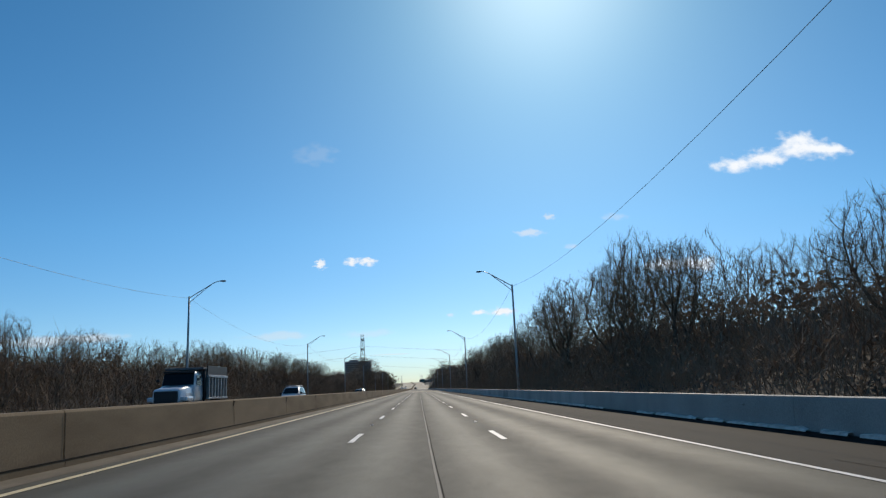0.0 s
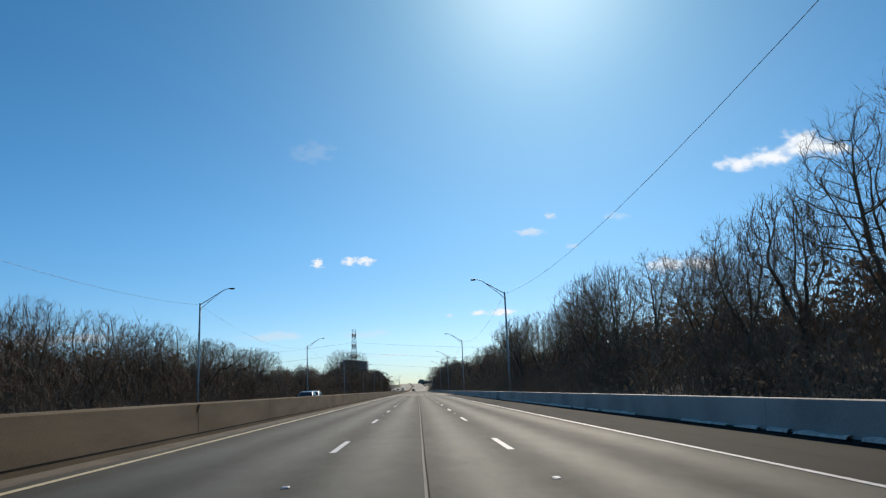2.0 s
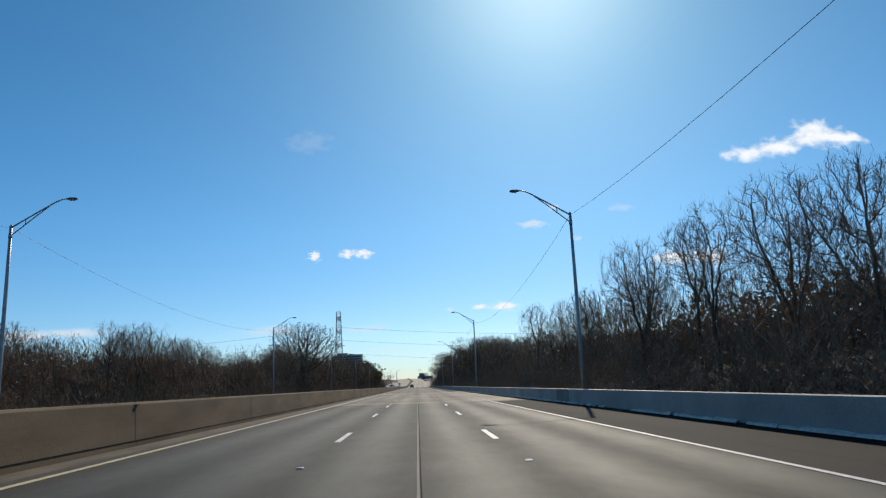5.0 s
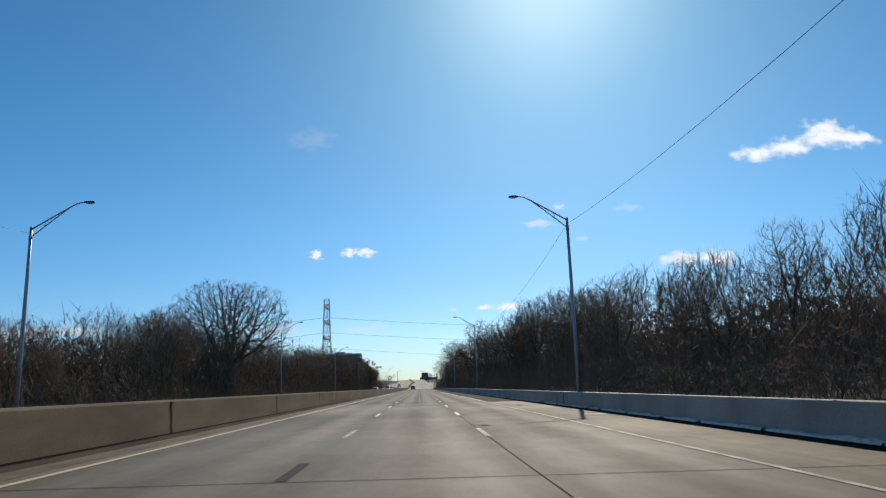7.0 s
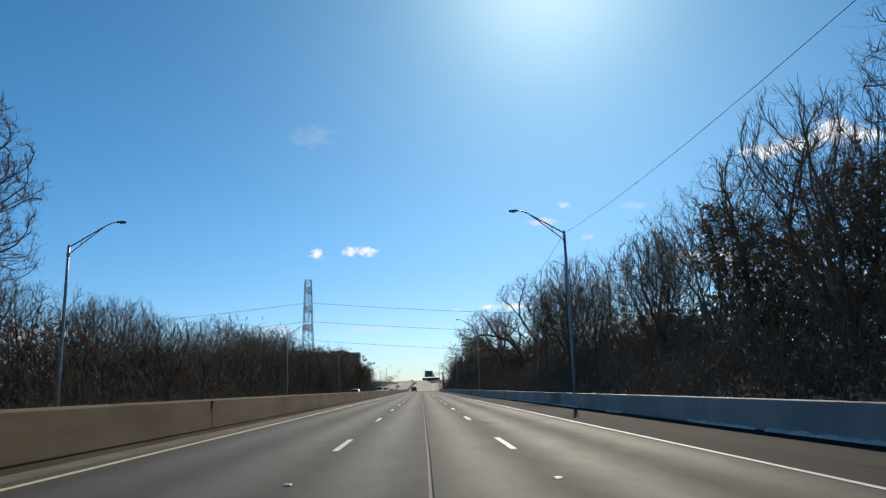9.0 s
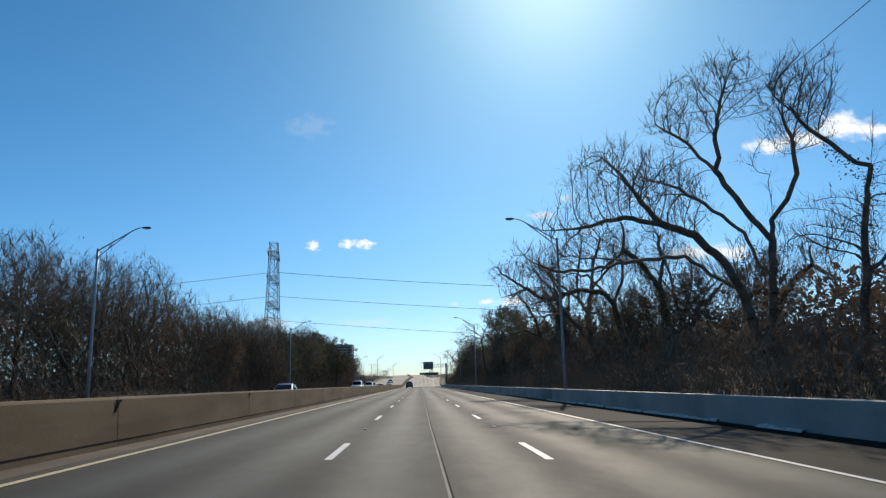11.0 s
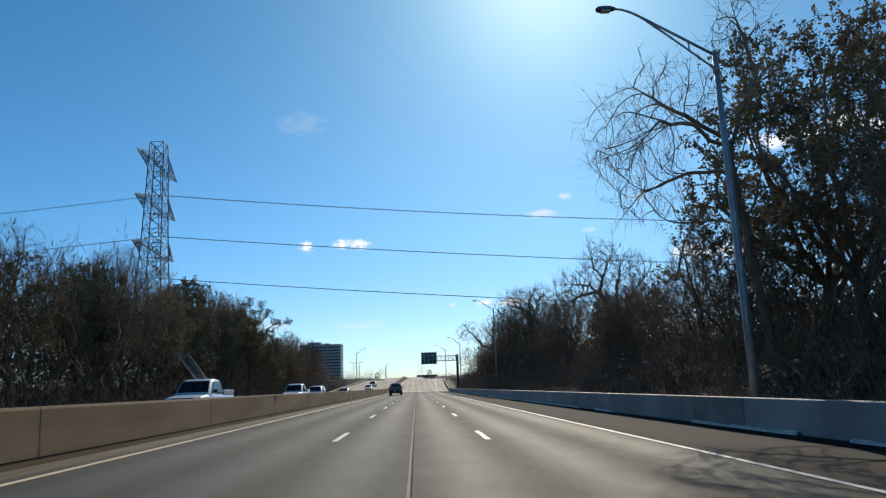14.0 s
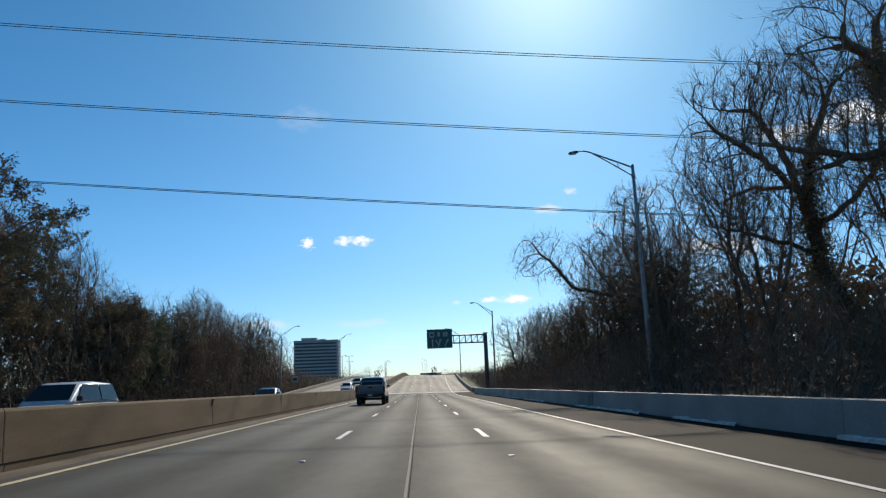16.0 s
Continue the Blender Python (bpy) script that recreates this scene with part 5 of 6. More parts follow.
def stems(seed, fork, count, spread, height=10.0, lean=0.0):
    """Bones of an upright tree: a stem to its fork and some limbs that part there."""
    rg = random.Random(seed)
    z = height * fork
    top = (lean * z + rg.uniform(-0.2, 0.2), rg.uniform(-0.3, 0.3), z)
    bones = [[(0, 0, -0.8), (top[0] * 0.3, top[1] * 0.6, z * 0.5), top]]
    for k in range(count):
        a = 2 * math.pi * (k + rg.uniform(-0.3, 0.3)) / count
        e = spread * rg.uniform(0.6, 1.2)
        h = height * rg.uniform(0.24, 0.36)
        start = (top[0], top[1], z * rg.uniform(0.72, 1.0))
        bones.append([start, (top[0] + math.cos(a) * e * 0.6, top[1] + math.sin(a) * e * 0.6, z + h * 0.45), (top[0] + math.cos(a) * e + lean, top[1] + math.sin(a) * e, z + h)])
    return bones


# ten-metre trees of the wood: round, broom-shaped, slim and many-stemmed crowns
KINDS = [
    tree(1, stems(1, 0.26, 4, 1.3), [(0, 0, 6.4, 2.9, 2.9, 3.5)], 1000),
    tree(2, stems(2, 0.20, 5, 1.6), [(0, 0, 6.2, 3.3, 3.2, 3.7)], 1200, up=0.2),
    tree(3, stems(3, 0.38, 3, 0.9), [(0.2, 0, 6.9, 2.2, 2.3, 3.0)], 760),
    tree(4, stems(4, 0.16, 5, 1.4), [(-1.0, 0.4, 6.0, 2.2, 2.3, 3.4), (1.2, -0.5, 6.9, 2.0, 2.0, 3.0)], 1050, rise=0.2),
    tree(5, stems(5, 0.30, 4, 1.5, lean=0.14), [(0.8, 0, 6.6, 3.0, 2.9, 3.3)], 1000),
    tree(6, stems(6, 0.45, 3, 0.8), [(0, 0, 7.3, 1.9, 1.9, 2.7)], 680, up=0.22),
    tree(7, stems(7, 0.12, 6, 1.7), [(0, 0, 5.9, 2.7, 2.7, 4.0)], 1100, rise=0.26, up=0.25),
    tree(8, stems(8, 0.24, 4, 1.5, lean=-0.1), [(-1.3, 0.6, 6.2, 2.2, 2.2, 2.9), (1.0, -0.3, 7.2, 1.8, 1.9, 2.7)], 1000)]
SPARSE = [tree(20 + s, stems(20 + s, 0.22, 4, 1.4), [(0, 0, 6.3, 2.9, 2.9, 3.5)], 230, step=0.6, kill=0.8, each=3, twig=1.05, thick=0.014) for s in range(4)]
SCRUB = [tree(30 + s, stems(30 + s, 0.06, 6, 1.0, 5.0), [(0, 0, 2.8, 1.7, 1.7, 2.1)], 170, step=0.4, kill=0.6, each=2, twig=0.7, label="many-stemmed bare shrub at the wood's edge", group="roadside shrubs") for s in range(3)]
ALL = KINDS + SPARSE + SCRUB
TOP = [max(c.bound_box[i][2] for c in ob.children for i in range(8)) for ob in ALL]
uses = {k: [] for k in range(len(ALL))}
rng = random.Random(11)
ROWS = ((1, RIGHT_H, 12.0, 15.5, 1.0, 1.13, 4.0, 6.0), (-1, LEFT_H, 24.6, 28.0, 0.86, 1.12, 4.2, 6.6))
BEHIND = ((1, RIGHT_H, 14.8, 20.0, 0.98, 1.16, 3.0, 5.0), (1, RIGHT_H, 22.0, 28.0, 1.0, 1.3, 5.0, 8.0),
          (-1, LEFT_H, 27.0, 33.0, 0.84, 1.12, 3.0, 5.0), (-1, LEFT_H, 35.0, 42.0, 0.85, 1.1, 6.0, 9.0))
back = []
for row in ROWS + BEHIND:
    side, table, x0, x1, lo, hi, gap0, gap1 = row
    last = 596 if side > 0 else 640
    y = -20.0 if row in ROWS else 10.0
    while y < last:
        x = side * rng.uniform(x0, x1)
        i = rng.randrange(8) if row in ROWS else 8 + rng.randrange(4)
        if side > 0 and x < 16 and (368 < y < (453 if row in ROWS else 386) or 487 < y < 500):
            y += 4
            continue
        m = turned(x, y, (along(table, y) - ground_z(x, y)) / TOP[i] * rng.uniform(lo, hi), rng.uniform(0, 360), rng.uniform(0.95, 1.3))
        if row in ROWS:
            uses[i].append(m)
        else:
            back.append((ALL[i], m))
        y += rng.uniform(gap0, gap1)
for side, x0 in ((1, 12.0), (-1, 25.0)):
    y = -25.0
    while y < (596 if side > 0 else 640):
        x = side * rng.uniform(x0 - 1.2, x0 + 1.5)
        uses[12 + rng.randrange(3)].append(turned(x, y, rng.uniform(0.6, 1.05), rng.uniform(0, 360), 1.2))
        y += rng.uniform(13.0, 24.0)
for i in range(8):
    for m in uses[i][1:]:
        copy_thing(ALL[i], m)
    ALL[i].matrix_basis = uses[i][0]


def joined(name, pairs, label, category):
    """Many far or tangled plants, joined into one mesh."""
    vs, fs, base = [], [], 0
    for ob, m in pairs:
        for c in ob.children:
            me = c.data
            v = np.empty(len(me.vertices) * 3, np.float32)
            me.vertices.foreach_get("co", v)
            f = np.empty(len(me.loops), np.int32)
            me.loops.foreach_get("vertex_index", f)
            a = np.array(m)
            vs.append(v.reshape(-1, 3) @ a[:3, :3].T + a[:3, 3])
            fs.append(f.reshape(-1, 3) + base)
            base += len(vs[-1])
    return tagged(new(name, mesh_of(name, np.concatenate(vs), np.concatenate(fs), M_TWIG)), label, category, kind="stuff")




def brushwood(name, side, x0, x1, y0, y1, n, table, frac, seed, label):
    """The close-grown lower storey of the wood: short twigs and dead leaves in lumpy masses."""
    rs = np.random.RandomState(seed)
    x = x0 + (x1 - x0) * rs.random_sample(n)
    y = rs.uniform(y0, y1, n)
    lump = np.array([noise.noise(Vector((q * 0.16, p * 0.22, 7.0))) + 0.6 * noise.noise(Vector((q * 0.45, p * 0.4, 2.0))) for p, q in zip(x, y)])
    top = np.interp(y, *np.array(table, float).T) * np.interp(y, *np.array(frac, float).T) * np.clip(0.92 + 0.75 * lump, 0.35, 1.5)
    # lower towards the road
    top *= np.clip(0.45 + 0.55 * (x - x0) / 2.5, 0, 1)
    g = np.array([ground_z(side * p, q) for p, q in zip(x, y)])
    z = g + (np.maximum(top - g, 0.7)) * rs.random_sample(n) ** 1.15
    p = np.stack([side * x, y, z], 1)
    az = rs.uniform(0, 2 * np.pi, (n, 1))
    tilt = rs.uniform(0.15, 1.15, (n, 1))
    d = np.hstack([np.cos(az) * tilt, np.sin(az) * tilt, rs.uniform(0.3, 1.2, (n, 1))])
    ln = rs.uniform(0.45, 1.25, (n, 1))
    r = rs.uniform(0.012, 0.030, (n, 1))
    # stouter stems deep inside
    r = r * np.where(x > x0 + 4.5, 1.3 if side > 0 else 2.2, 1.0)[:, None]
    q = p + d * ln
    groups = [(np.hstack([p - d * ln * 0.3, q, r, r * 0]), 2, True)]
    e = p + (d + rs.normal(0, 0.5, (n, 3))) * ln * 0.8
    groups.append((np.hstack([p, e, r * 0.8, r * 0]), 2, True))
    e = p + (rs.normal(0, 0.6, (n, 3)) + np.array([0, 0, 0.3])) * ln
    groups.append((np.hstack([p, e, r * 0.8, r * 0]), 2, True))
    ob = tagged(new(name, mesh_of(name, *wood(groups), M_BRUSH)), label, "wood", kind="stuff")
    m = n // 2
    i = rs.randint(0, n, m)
    pts = p[i] + rs.normal(0, 0.3, (m, 3))
    part("dead_leaves", mesh_of("dead_leaves", *leaves(pts, 0.11, rs), M_DRYLEAF), M_DRYLEAF, ob)
    return ob


LOW_R = [(-60, 0.52), (200, 0.52), (215, 0.64), (246, 0.64), (252, 0.7), (268, 0.66), (276, 0.62), (285, 0.64), (292, 0.5), (362, 0.42), (368, 0.36), (392, 0.36), (398, 0.5), (413, 0.48), (418, 0.28), (428, 0.28), (433, 0.56), (470, 0.6), (478, 0.42), (515, 0.42), (522, 0.38), (531, 0.4), (535, 0.5), (560, 0.5), (600, 0.65)]
LOW_L = [(-60, 0.66), (380, 0.66), (410, 0.85), (520, 0.85), (560, 0.75), (660, 0.72)]
brushwood("lower_wood", 1, 10.3, 19.0, -20, 622, 95000, RIGHT_H, LOW_R, 41, "close-grown brown brushwood filling the foot of the wood")
brushwood("lower_wood", -1, 22.8, 36.0, 0, 655, 125000, LEFT_H, LOW_L, 42, "close-grown brown brushwood filling the foot of the opposite wood")
brushwood("roadside_brush", 1, 11.0, 26.0, 600, 720, 14000, [(600, 4.5), (640, 4.0), (720, 4.5)], [(600, 1.0), (720, 1.0)], 43, "low brown brush beside the overpass")
brushwood("roadside_brush", -1, 22.4, 34.0, 635, 720, 9000, [(635, 6.5), (670, 5.0), (720, 4.0)], [(635, 1.0), (720, 1.0)], 46, "low brown brush beside the opposite carriageway")
for side, seed in ((1, 44), (-1, 45)):
    brushwood("far_brush", side, 14.0 if side > 0 else 30.0, 120.0, 860, 1040, 12000, [(860, 5.0), (1040, 13.5)], [(860, 1.0), (1040, 1.0)], seed, "brown woodland far off beyond the overpass")
joined("background_wood", [q for q in back if q[1].translation.x > 0], "bare trees standing close behind the wood's edge", "wood")
joined("background_wood", [q for q in back if q[1].translation.x < 0], "bare trees standing close behind the opposite wood's edge", "wood")
def deep_wood(name, side, x0, x1, y0, y1, n, table, share, seed, label):
    """The dim inside of the wood: broad clumps of dead leaves and bramble that close it off."""
    rs = np.random.RandomState(seed)
    y = rs.uniform(y0, y1, n)
    x = rs.uniform(x0, x1, n)
    g = np.array([ground_z(side * p, q) for p, q in zip(x, y)])
    lump = np.array([noise.noise(Vector((q * 0.12, 3.0, seed))) + 0.5 * noise.noise(Vector((q * 0.4, 5.0, seed))) for q in y])
    top = np.interp(y, *np.array(table, float).T) * share * np.clip(0.95 + 0.6 * lump, 0.5, 1.4)
    z = g + np.maximum(top - g, 0.8) * rs.random_sample(n)
    return tagged(new(name, mesh_of(name, *leaves(np.stack([side * x, y, z], 1), 0.19, rs), M_DRYLEAF)), label, "undergrowth", kind="stuff")


deep_wood("bramble", 1, 15.0, 22.0, -10, 600, 160000, RIGHT_H, 0.56, 61, "dim brown bramble and dead leaves deep in the wood")
deep_wood("bramble", -1, 27.0, 35.0, 0, 645, 150000, LEFT_H, 0.66, 62, "dim brown bramble and dead leaves deep in the opposite wood")
low = [(ALL[i], m) for i in range(12, 15) for m in uses[i]]
joined("shrubs", [q for q in low if q[1].translation.x > 0], "many-stemmed bare shrubs at the foot of the wood", "shrubs")
joined("shrubs", [q for q in low if q[1].translation.x < 0], "many-stemmed bare shrubs at the foot of the opposite wood", "shrubs")


# ---- undergrowth: one tangle of stems and dead leaves for each side ----
def thicket(name, side, x0, x1, y0, y1, n, low, high, seed):
    rs = np.random.RandomState(seed)
    x = side * (x0 + (x1 - x0) * rs.random_sample(n) ** 0.8)
    y = rs.uniform(y0, y1, n)
    z = np.array([ground_z(a, b) for a, b in zip(x, y)]) - 0.1
    h = rs.uniform(low, high, n) * (0.65 + 0.35 * np.array([noise.noise(Vector((b * 0.11, a * 0.2, 4.0))) + 0.6 for a, b in zip(x, y)]))
    h = np.clip(h, 0.5, high)
    lean = rs.normal(0, 0.28, (n, 2))
    a = np.stack([x, y, z], 1)
    b = a + np.stack([lean[:, 0] * h * 0.5, lean[:, 1] * h * 0.5, h * 0.55], 1)
    c = b + np.stack([lean[:, 0] * h * 0.9, lean[:, 1] * h * 0.9, h * 0.45], 1)
    r = rs.uniform(0.008, 0.022, (n, 1))
    groups = [(np.hstack([a, b, r, r * 0.7]), 3, False), (np.hstack([b, c, r * 0.7, r * 0]), 3, True)]
    for k in range(4):
        t = rs.uniform(0.1, 1.0, (n, 1))
        p = np.where(t < 0.55, a + (b - a) * t / 0.55, b + (c - b) * (t - 0.55) / 0.45)
        e = p + rs.normal(0, 0.3, (n, 3)) * h[:, None] * 0.42 + np.array([0, 0, 0.22]) * h[:, None]
        groups.append((np.hstack([p, e, r * 0.55, r * 0]), 3, True))
    ob = tagged(new(name, mesh_of(name, *wood(groups), M_BRUSH)), "dense brown leafless undergrowth along the wood's edge", "undergrowth", kind="stuff")
    m = int(n * 3)
    i = rs.randint(0, n, m)
    t = rs.random_sample((m, 1)) ** 1.2
    p = a[i] + (c[i] - a[i]) * t + rs.normal(0, 0.35, (m, 3))
    part("dead_leaves", mesh_of("dead_leaves", *leaves(p, 0.075, rs), M_DRYLEAF), M_DRYLEAF, ob)
    return ob


thicket("undergrowth", 1, 8.2, 12.0, -30, 598, 11000, 0.9, 2.3, 1)
thicket("undergrowth", -1, 21.8, 25.0, -10, 660, 5000, 1.0, 3.0, 2)


# ---- trees that stand out ----
def flat(ox, *lines):
    """Bones from points (x, z) across the road, taken from x = ox, with a little depth of their own."""
    rg = random.Random(len(lines) * 31 + int(ox * 7))
    out = []
    for line in lines:
        dy = rg.uniform(-0.9, 0.9) if out else 0.0
        out.append([(x - ox, dy * i, z) for i, (x, z) in enumerate(line)])
    return out


def planted(x, y):
    """Where a tree with bones in the road's own heights stands."""
    return pose(x, y, 0)


fan = []
for k, (dx, dy, zt) in enumerate(((-3.6, 0.8, 7.0), (-2.3, -1.2, 8.8), (-0.7, 1.0, 9.6), (0.9, -1.0, 9.4), (2.4, 1.2, 8.6), (3.8, -0.6, 6.9))):
    fan.append([(0, 0, 4.0 + 0.3 * (k % 3)), (dx * 0.35, dy * 0.4, 5.4), (dx, dy, zt)])
elm = tree(51, [[(0, 0, 0.3), (0, 0, 2.5), (0.1, 0, 4.6)]] + fan, [(-3.0, 0, 10.9, 5.2, 5.2, 5.6), (3.0, 0, 10.7, 5.4, 5.2, 5.3), (0, 0, 12.0, 4.2, 4.6, 4.6), (0.3, 0, 7.6, 8.5, 5.0, 2.3)], 6500, step=0.38, reach=3.4, kill=0.40, rise=0.04, fine=0.0175, power=2.2, each=5, twig=0.6, up=0.12, thick=0.0145,
           label="large round-crowned bare elm beside the road", group="tall trees", girth=1.35)
elm.matrix_basis = planted(-25.5, 318)
copy_thing(elm, pose(-29.5, 541, 0, 0, 0, 60) @ Matrix.Scale(0.98, 4))
copy_thing(elm, pose(-27.0, 297, 0, 0, 0, 140) @ Matrix.Scale(0.63, 4))
lean1 = tree(52, flat(13.9, [(14.0, 0.8), (13.8, 2.7), (13.5, 4.5), (12.7, 6.0), (11.6, 7.1), (10.2, 7.6), (8.6, 7.9), (6.8, 7.5), (5.1, 7.4)], [(10.2, 7.6), (9.6, 8.7), (8.7, 10.3), (8.1, 11.1)], [(6.8, 7.5), (5.9, 6.7)], [(13.5, 4.6), (12.2, 5.4), (11.2, 6.2), (9.6, 6.1), (8.6, 6.0), (6.8, 5.7), (5.5, 5.7), (4.6, 6.1), (4.1, 6.7)], [(5.6, 5.7), (4.2, 5.3)], [(8.6, 6.0), (7.2, 6.3), (6.2, 6.5)]),
             [(-5.4, 0, 9.4, 2.6, 2.2, 1.7), (-7.6, 0, 7.6, 1.8, 1.6, 0.7), (-8.4, 0, 6.0, 2.0, 1.6, 0.75), (-3.2, 0, 8.2, 1.8, 1.6, 1.6)], 1500, reach=2.0, kill=0.38, droop=0.03, label="tall forked bare tree leaning out over the shoulder", group="tall trees", girth=1.25)
lean1.matrix_basis = planted(13.9, 380)
lean2 = tree(53, flat(15.0, [(15.0, 0.8), (15.0, 2.8), (15.5, 7.0)], [(15.5, 7.0), (14.4, 8.7), (13.5, 10.5), (12.5, 11.8), (11.2, 12.9)], [(13.5, 10.5), (13.6, 12.2), (14.4, 14.3), (14.9, 15.2)], [(15.5, 7.0), (16.1, 8.4), (16.6, 10.5), (15.7, 11.6)], [(16.2, 8.6), (17.4, 10.2), (17.6, 12.6), (17.3, 14.5)], [(15.0, 5.5), (14.2, 7.3), (12.8, 8.4), (11.3, 9.3), (10.1, 9.6)]),
             [(-3.0, 0, 13.0, 1.7, 1.7, 1.9), (-0.7, 0, 14.3, 1.6, 1.6, 1.8), (2.2, 0, 13.0, 1.9, 1.7, 2.4), (-4.2, 0, 9.6, 1.8, 1.6, 1.3)], 1150, reach=2.2, kill=0.38, up=0.2, label="tall forked bare tree leaning out over the shoulder", group="tall trees", girth=1.2)
lean2.matrix_basis = planted(15.0, 381)
snag = tree(54, flat(14.5, [(14.4, 0.8), (14.5, 2.3), (15.0, 5.9), (15.4, 7.7), (15.9, 9.8)], [(15.3, 8.0), (14.6, 9.2), (13.9, 10.3), (13.2, 11.8)], [(15.0, 4.4), (15.6, 5.4), (16.3, 6.3)]),
            [(-0.9, 0, 11.2, 1.2, 1.3, 1.5), (2.4, 0, 6.6, 1.2, 1.5, 1.2), (-0.6, 0.4, 6.0, 1.6, 1.4, 1.3)], 520, reach=2.0, kill=0.38, label="broken trunk with a few bare limbs", group="tall trees", ivy=900, ivy_mat=M_OLIVE, girth=1.45)
snag.matrix_basis = planted(14.5, 374)
arch = tree(64, flat(13.2, [(13.3, 0.6), (12.9, 2.6), (12.5, 4.1), (12.1, 5.8), (11.1, 7.1), (10.6, 7.6), (10.1, 8.1)], [(10.6, 7.6), (9.6, 7.9), (8.8, 7.6), (7.9, 7.1), (7.0, 6.9)], [(11.7, 6.5), (10.2, 6.7), (8.8, 6.5), (7.5, 6.1), (6.6, 5.8)], [(10.1, 7.8), (9.9, 7.0), (9.7, 5.4)], [(8.4, 7.4), (7.8, 8.2), (7.4, 8.8)], [(12.1, 5.8), (12.9, 7.4), (13.1, 9.0)]),
            [(-5.2, 0, 7.8, 1.6, 1.4, 0.9), (-5.6, 0, 6.2, 1.6, 1.4, 0.7), (-3.2, 0, 6.4, 1.3, 1.2, 1.0), (-0.2, 0, 8.6, 1.3, 1.3, 1.2)], 900, reach=2.0, kill=0.36, droop=0.03, label="broken arching tree with one trunk hanging down", group="tall trees", ivy=1500, ivy_mat=M_OLIVE, ivy_spread=0.2, girth=1.5)
arch.matrix_basis = planted(13.2, 394.6)
spread = tree(71, flat(15.4, [(15.6, 0.6), (15.3, 2.6), (14.9, 4.1), (13.6, 5.6), (12.5, 6.9), (11.8, 8.1), (10.4, 8.2), (9.3, 9.0), (7.2, 10.4), (6.2, 11.7)], [(11.8, 8.1), (11.0, 9.2), (10.0, 10.2), (8.3, 11.1)], [(9.3, 9.0), (7.6, 8.5), (6.6, 8.3)], [(14.7, 4.6), (14.4, 6.9), (13.5, 8.1), (12.1, 9.2), (10.6, 10.4)], [(13.9, 7.6), (13.5, 9.2), (13.8, 11.8), (13.9, 13.4)], [(14.5, 6.4), (15.0, 9.0), (15.4, 11.6), (16.3, 13.8)], [(15.0, 9.0), (16.6, 10.6), (17.6, 12.2)], [(12.5, 6.9), (10.6, 6.6), (9.0, 6.5)]),
              [(-3.6, 0, 11.4, 1.9, 1.7, 1.6), (-5.8, 0, 10.9, 1.7, 1.6, 1.2), (-7.8, 0, 10.2, 1.6, 1.5, 1.4), (-0.8, 0, 13.0, 1.9, 1.8, 1.7), (-7.0, 0, 8.6, 1.6, 1.4, 0.9), (1.6, 0, 12.6, 1.7, 1.7, 1.8), (-4.6, 0, 8.2, 1.6, 1.4, 1.1), (-5.4, 0, 6.6, 1.5, 1.4, 0.7)], 2600, reach=2.1, kill=0.36, rise=0.22, up=0.32, label="wide-spreading bare tree with many upright shoots", group="tall trees", ivy=2500, ivy_mat=M_OLIVE, ivy_spread=0.3, girth=1.5)
spread.matrix_basis = planted(15.4, 411)
copy_thing(spread, pose(-27.6, 164, 0, 0, 0, 172) @ Matrix.Scale(0.62, 4))
copy_thing(spread, pose(-26.8, 151, 0, 0, 0, 200) @ Matrix.Scale(0.58, 4))
copy_thing(elm, pose(-27.0, 180, 0, 0, 0, 20) @ Matrix.Scale(0.56, 4))
copy_thing(spread, pose(16.5, 165.0, 0) @ Matrix.Diagonal((0.44, 0.6, 0.72, 1)))
copy_thing(spread, pose(19.5, 404, 0, 0, 0, 115) @ Matrix.Diagonal((0.7, 0.7, 0.8, 1)))
hook = tree(70, flat(15.3, [(15.4, 0.6), (15.4, 3.0), (14.9, 6.8), (14.3, 7.6), (13.6, 8.6), (12.8, 9.1), (12.1, 8.5), (11.3, 7.8), (10.6, 7.7)], [(12.8, 9.1), (12.9, 10.2), (12.3, 11.2)], [(15.2, 5.4), (16.6, 4.9), (17.8, 4.4)], [(14.9, 6.8), (15.3, 8.4), (15.0, 10.2)], [(15.3, 3.6), (13.8, 5.0), (12.6, 5.4)]),
            [(-2.6, 0, 9.6, 1.6, 1.4, 1.5), (-0.2, 0, 9.8, 1.4, 1.4, 1.4), (-3.6, 0, 7.6, 1.4, 1.3, 0.9), (2.2, 0, 5.4, 1.5, 1.4, 0.9), (-2.2, 0, 5.8, 1.4, 1.4, 0.9)], 1100, reach=2.0, kill=0.38, label="hooked bare tree with a thick vine-clad trunk", group="vine-clad trees", ivy=6000, ivy_mat=M_OLIVE, ivy_spread=0.4, girth=1.8)
hook.matrix_basis = planted(15.3, 394)
copy_thing(hook, pose(19.0, 388, 0, 0, 0, 150) @ Matrix.Diagonal((0.8, 0.8, 0.75, 1)))
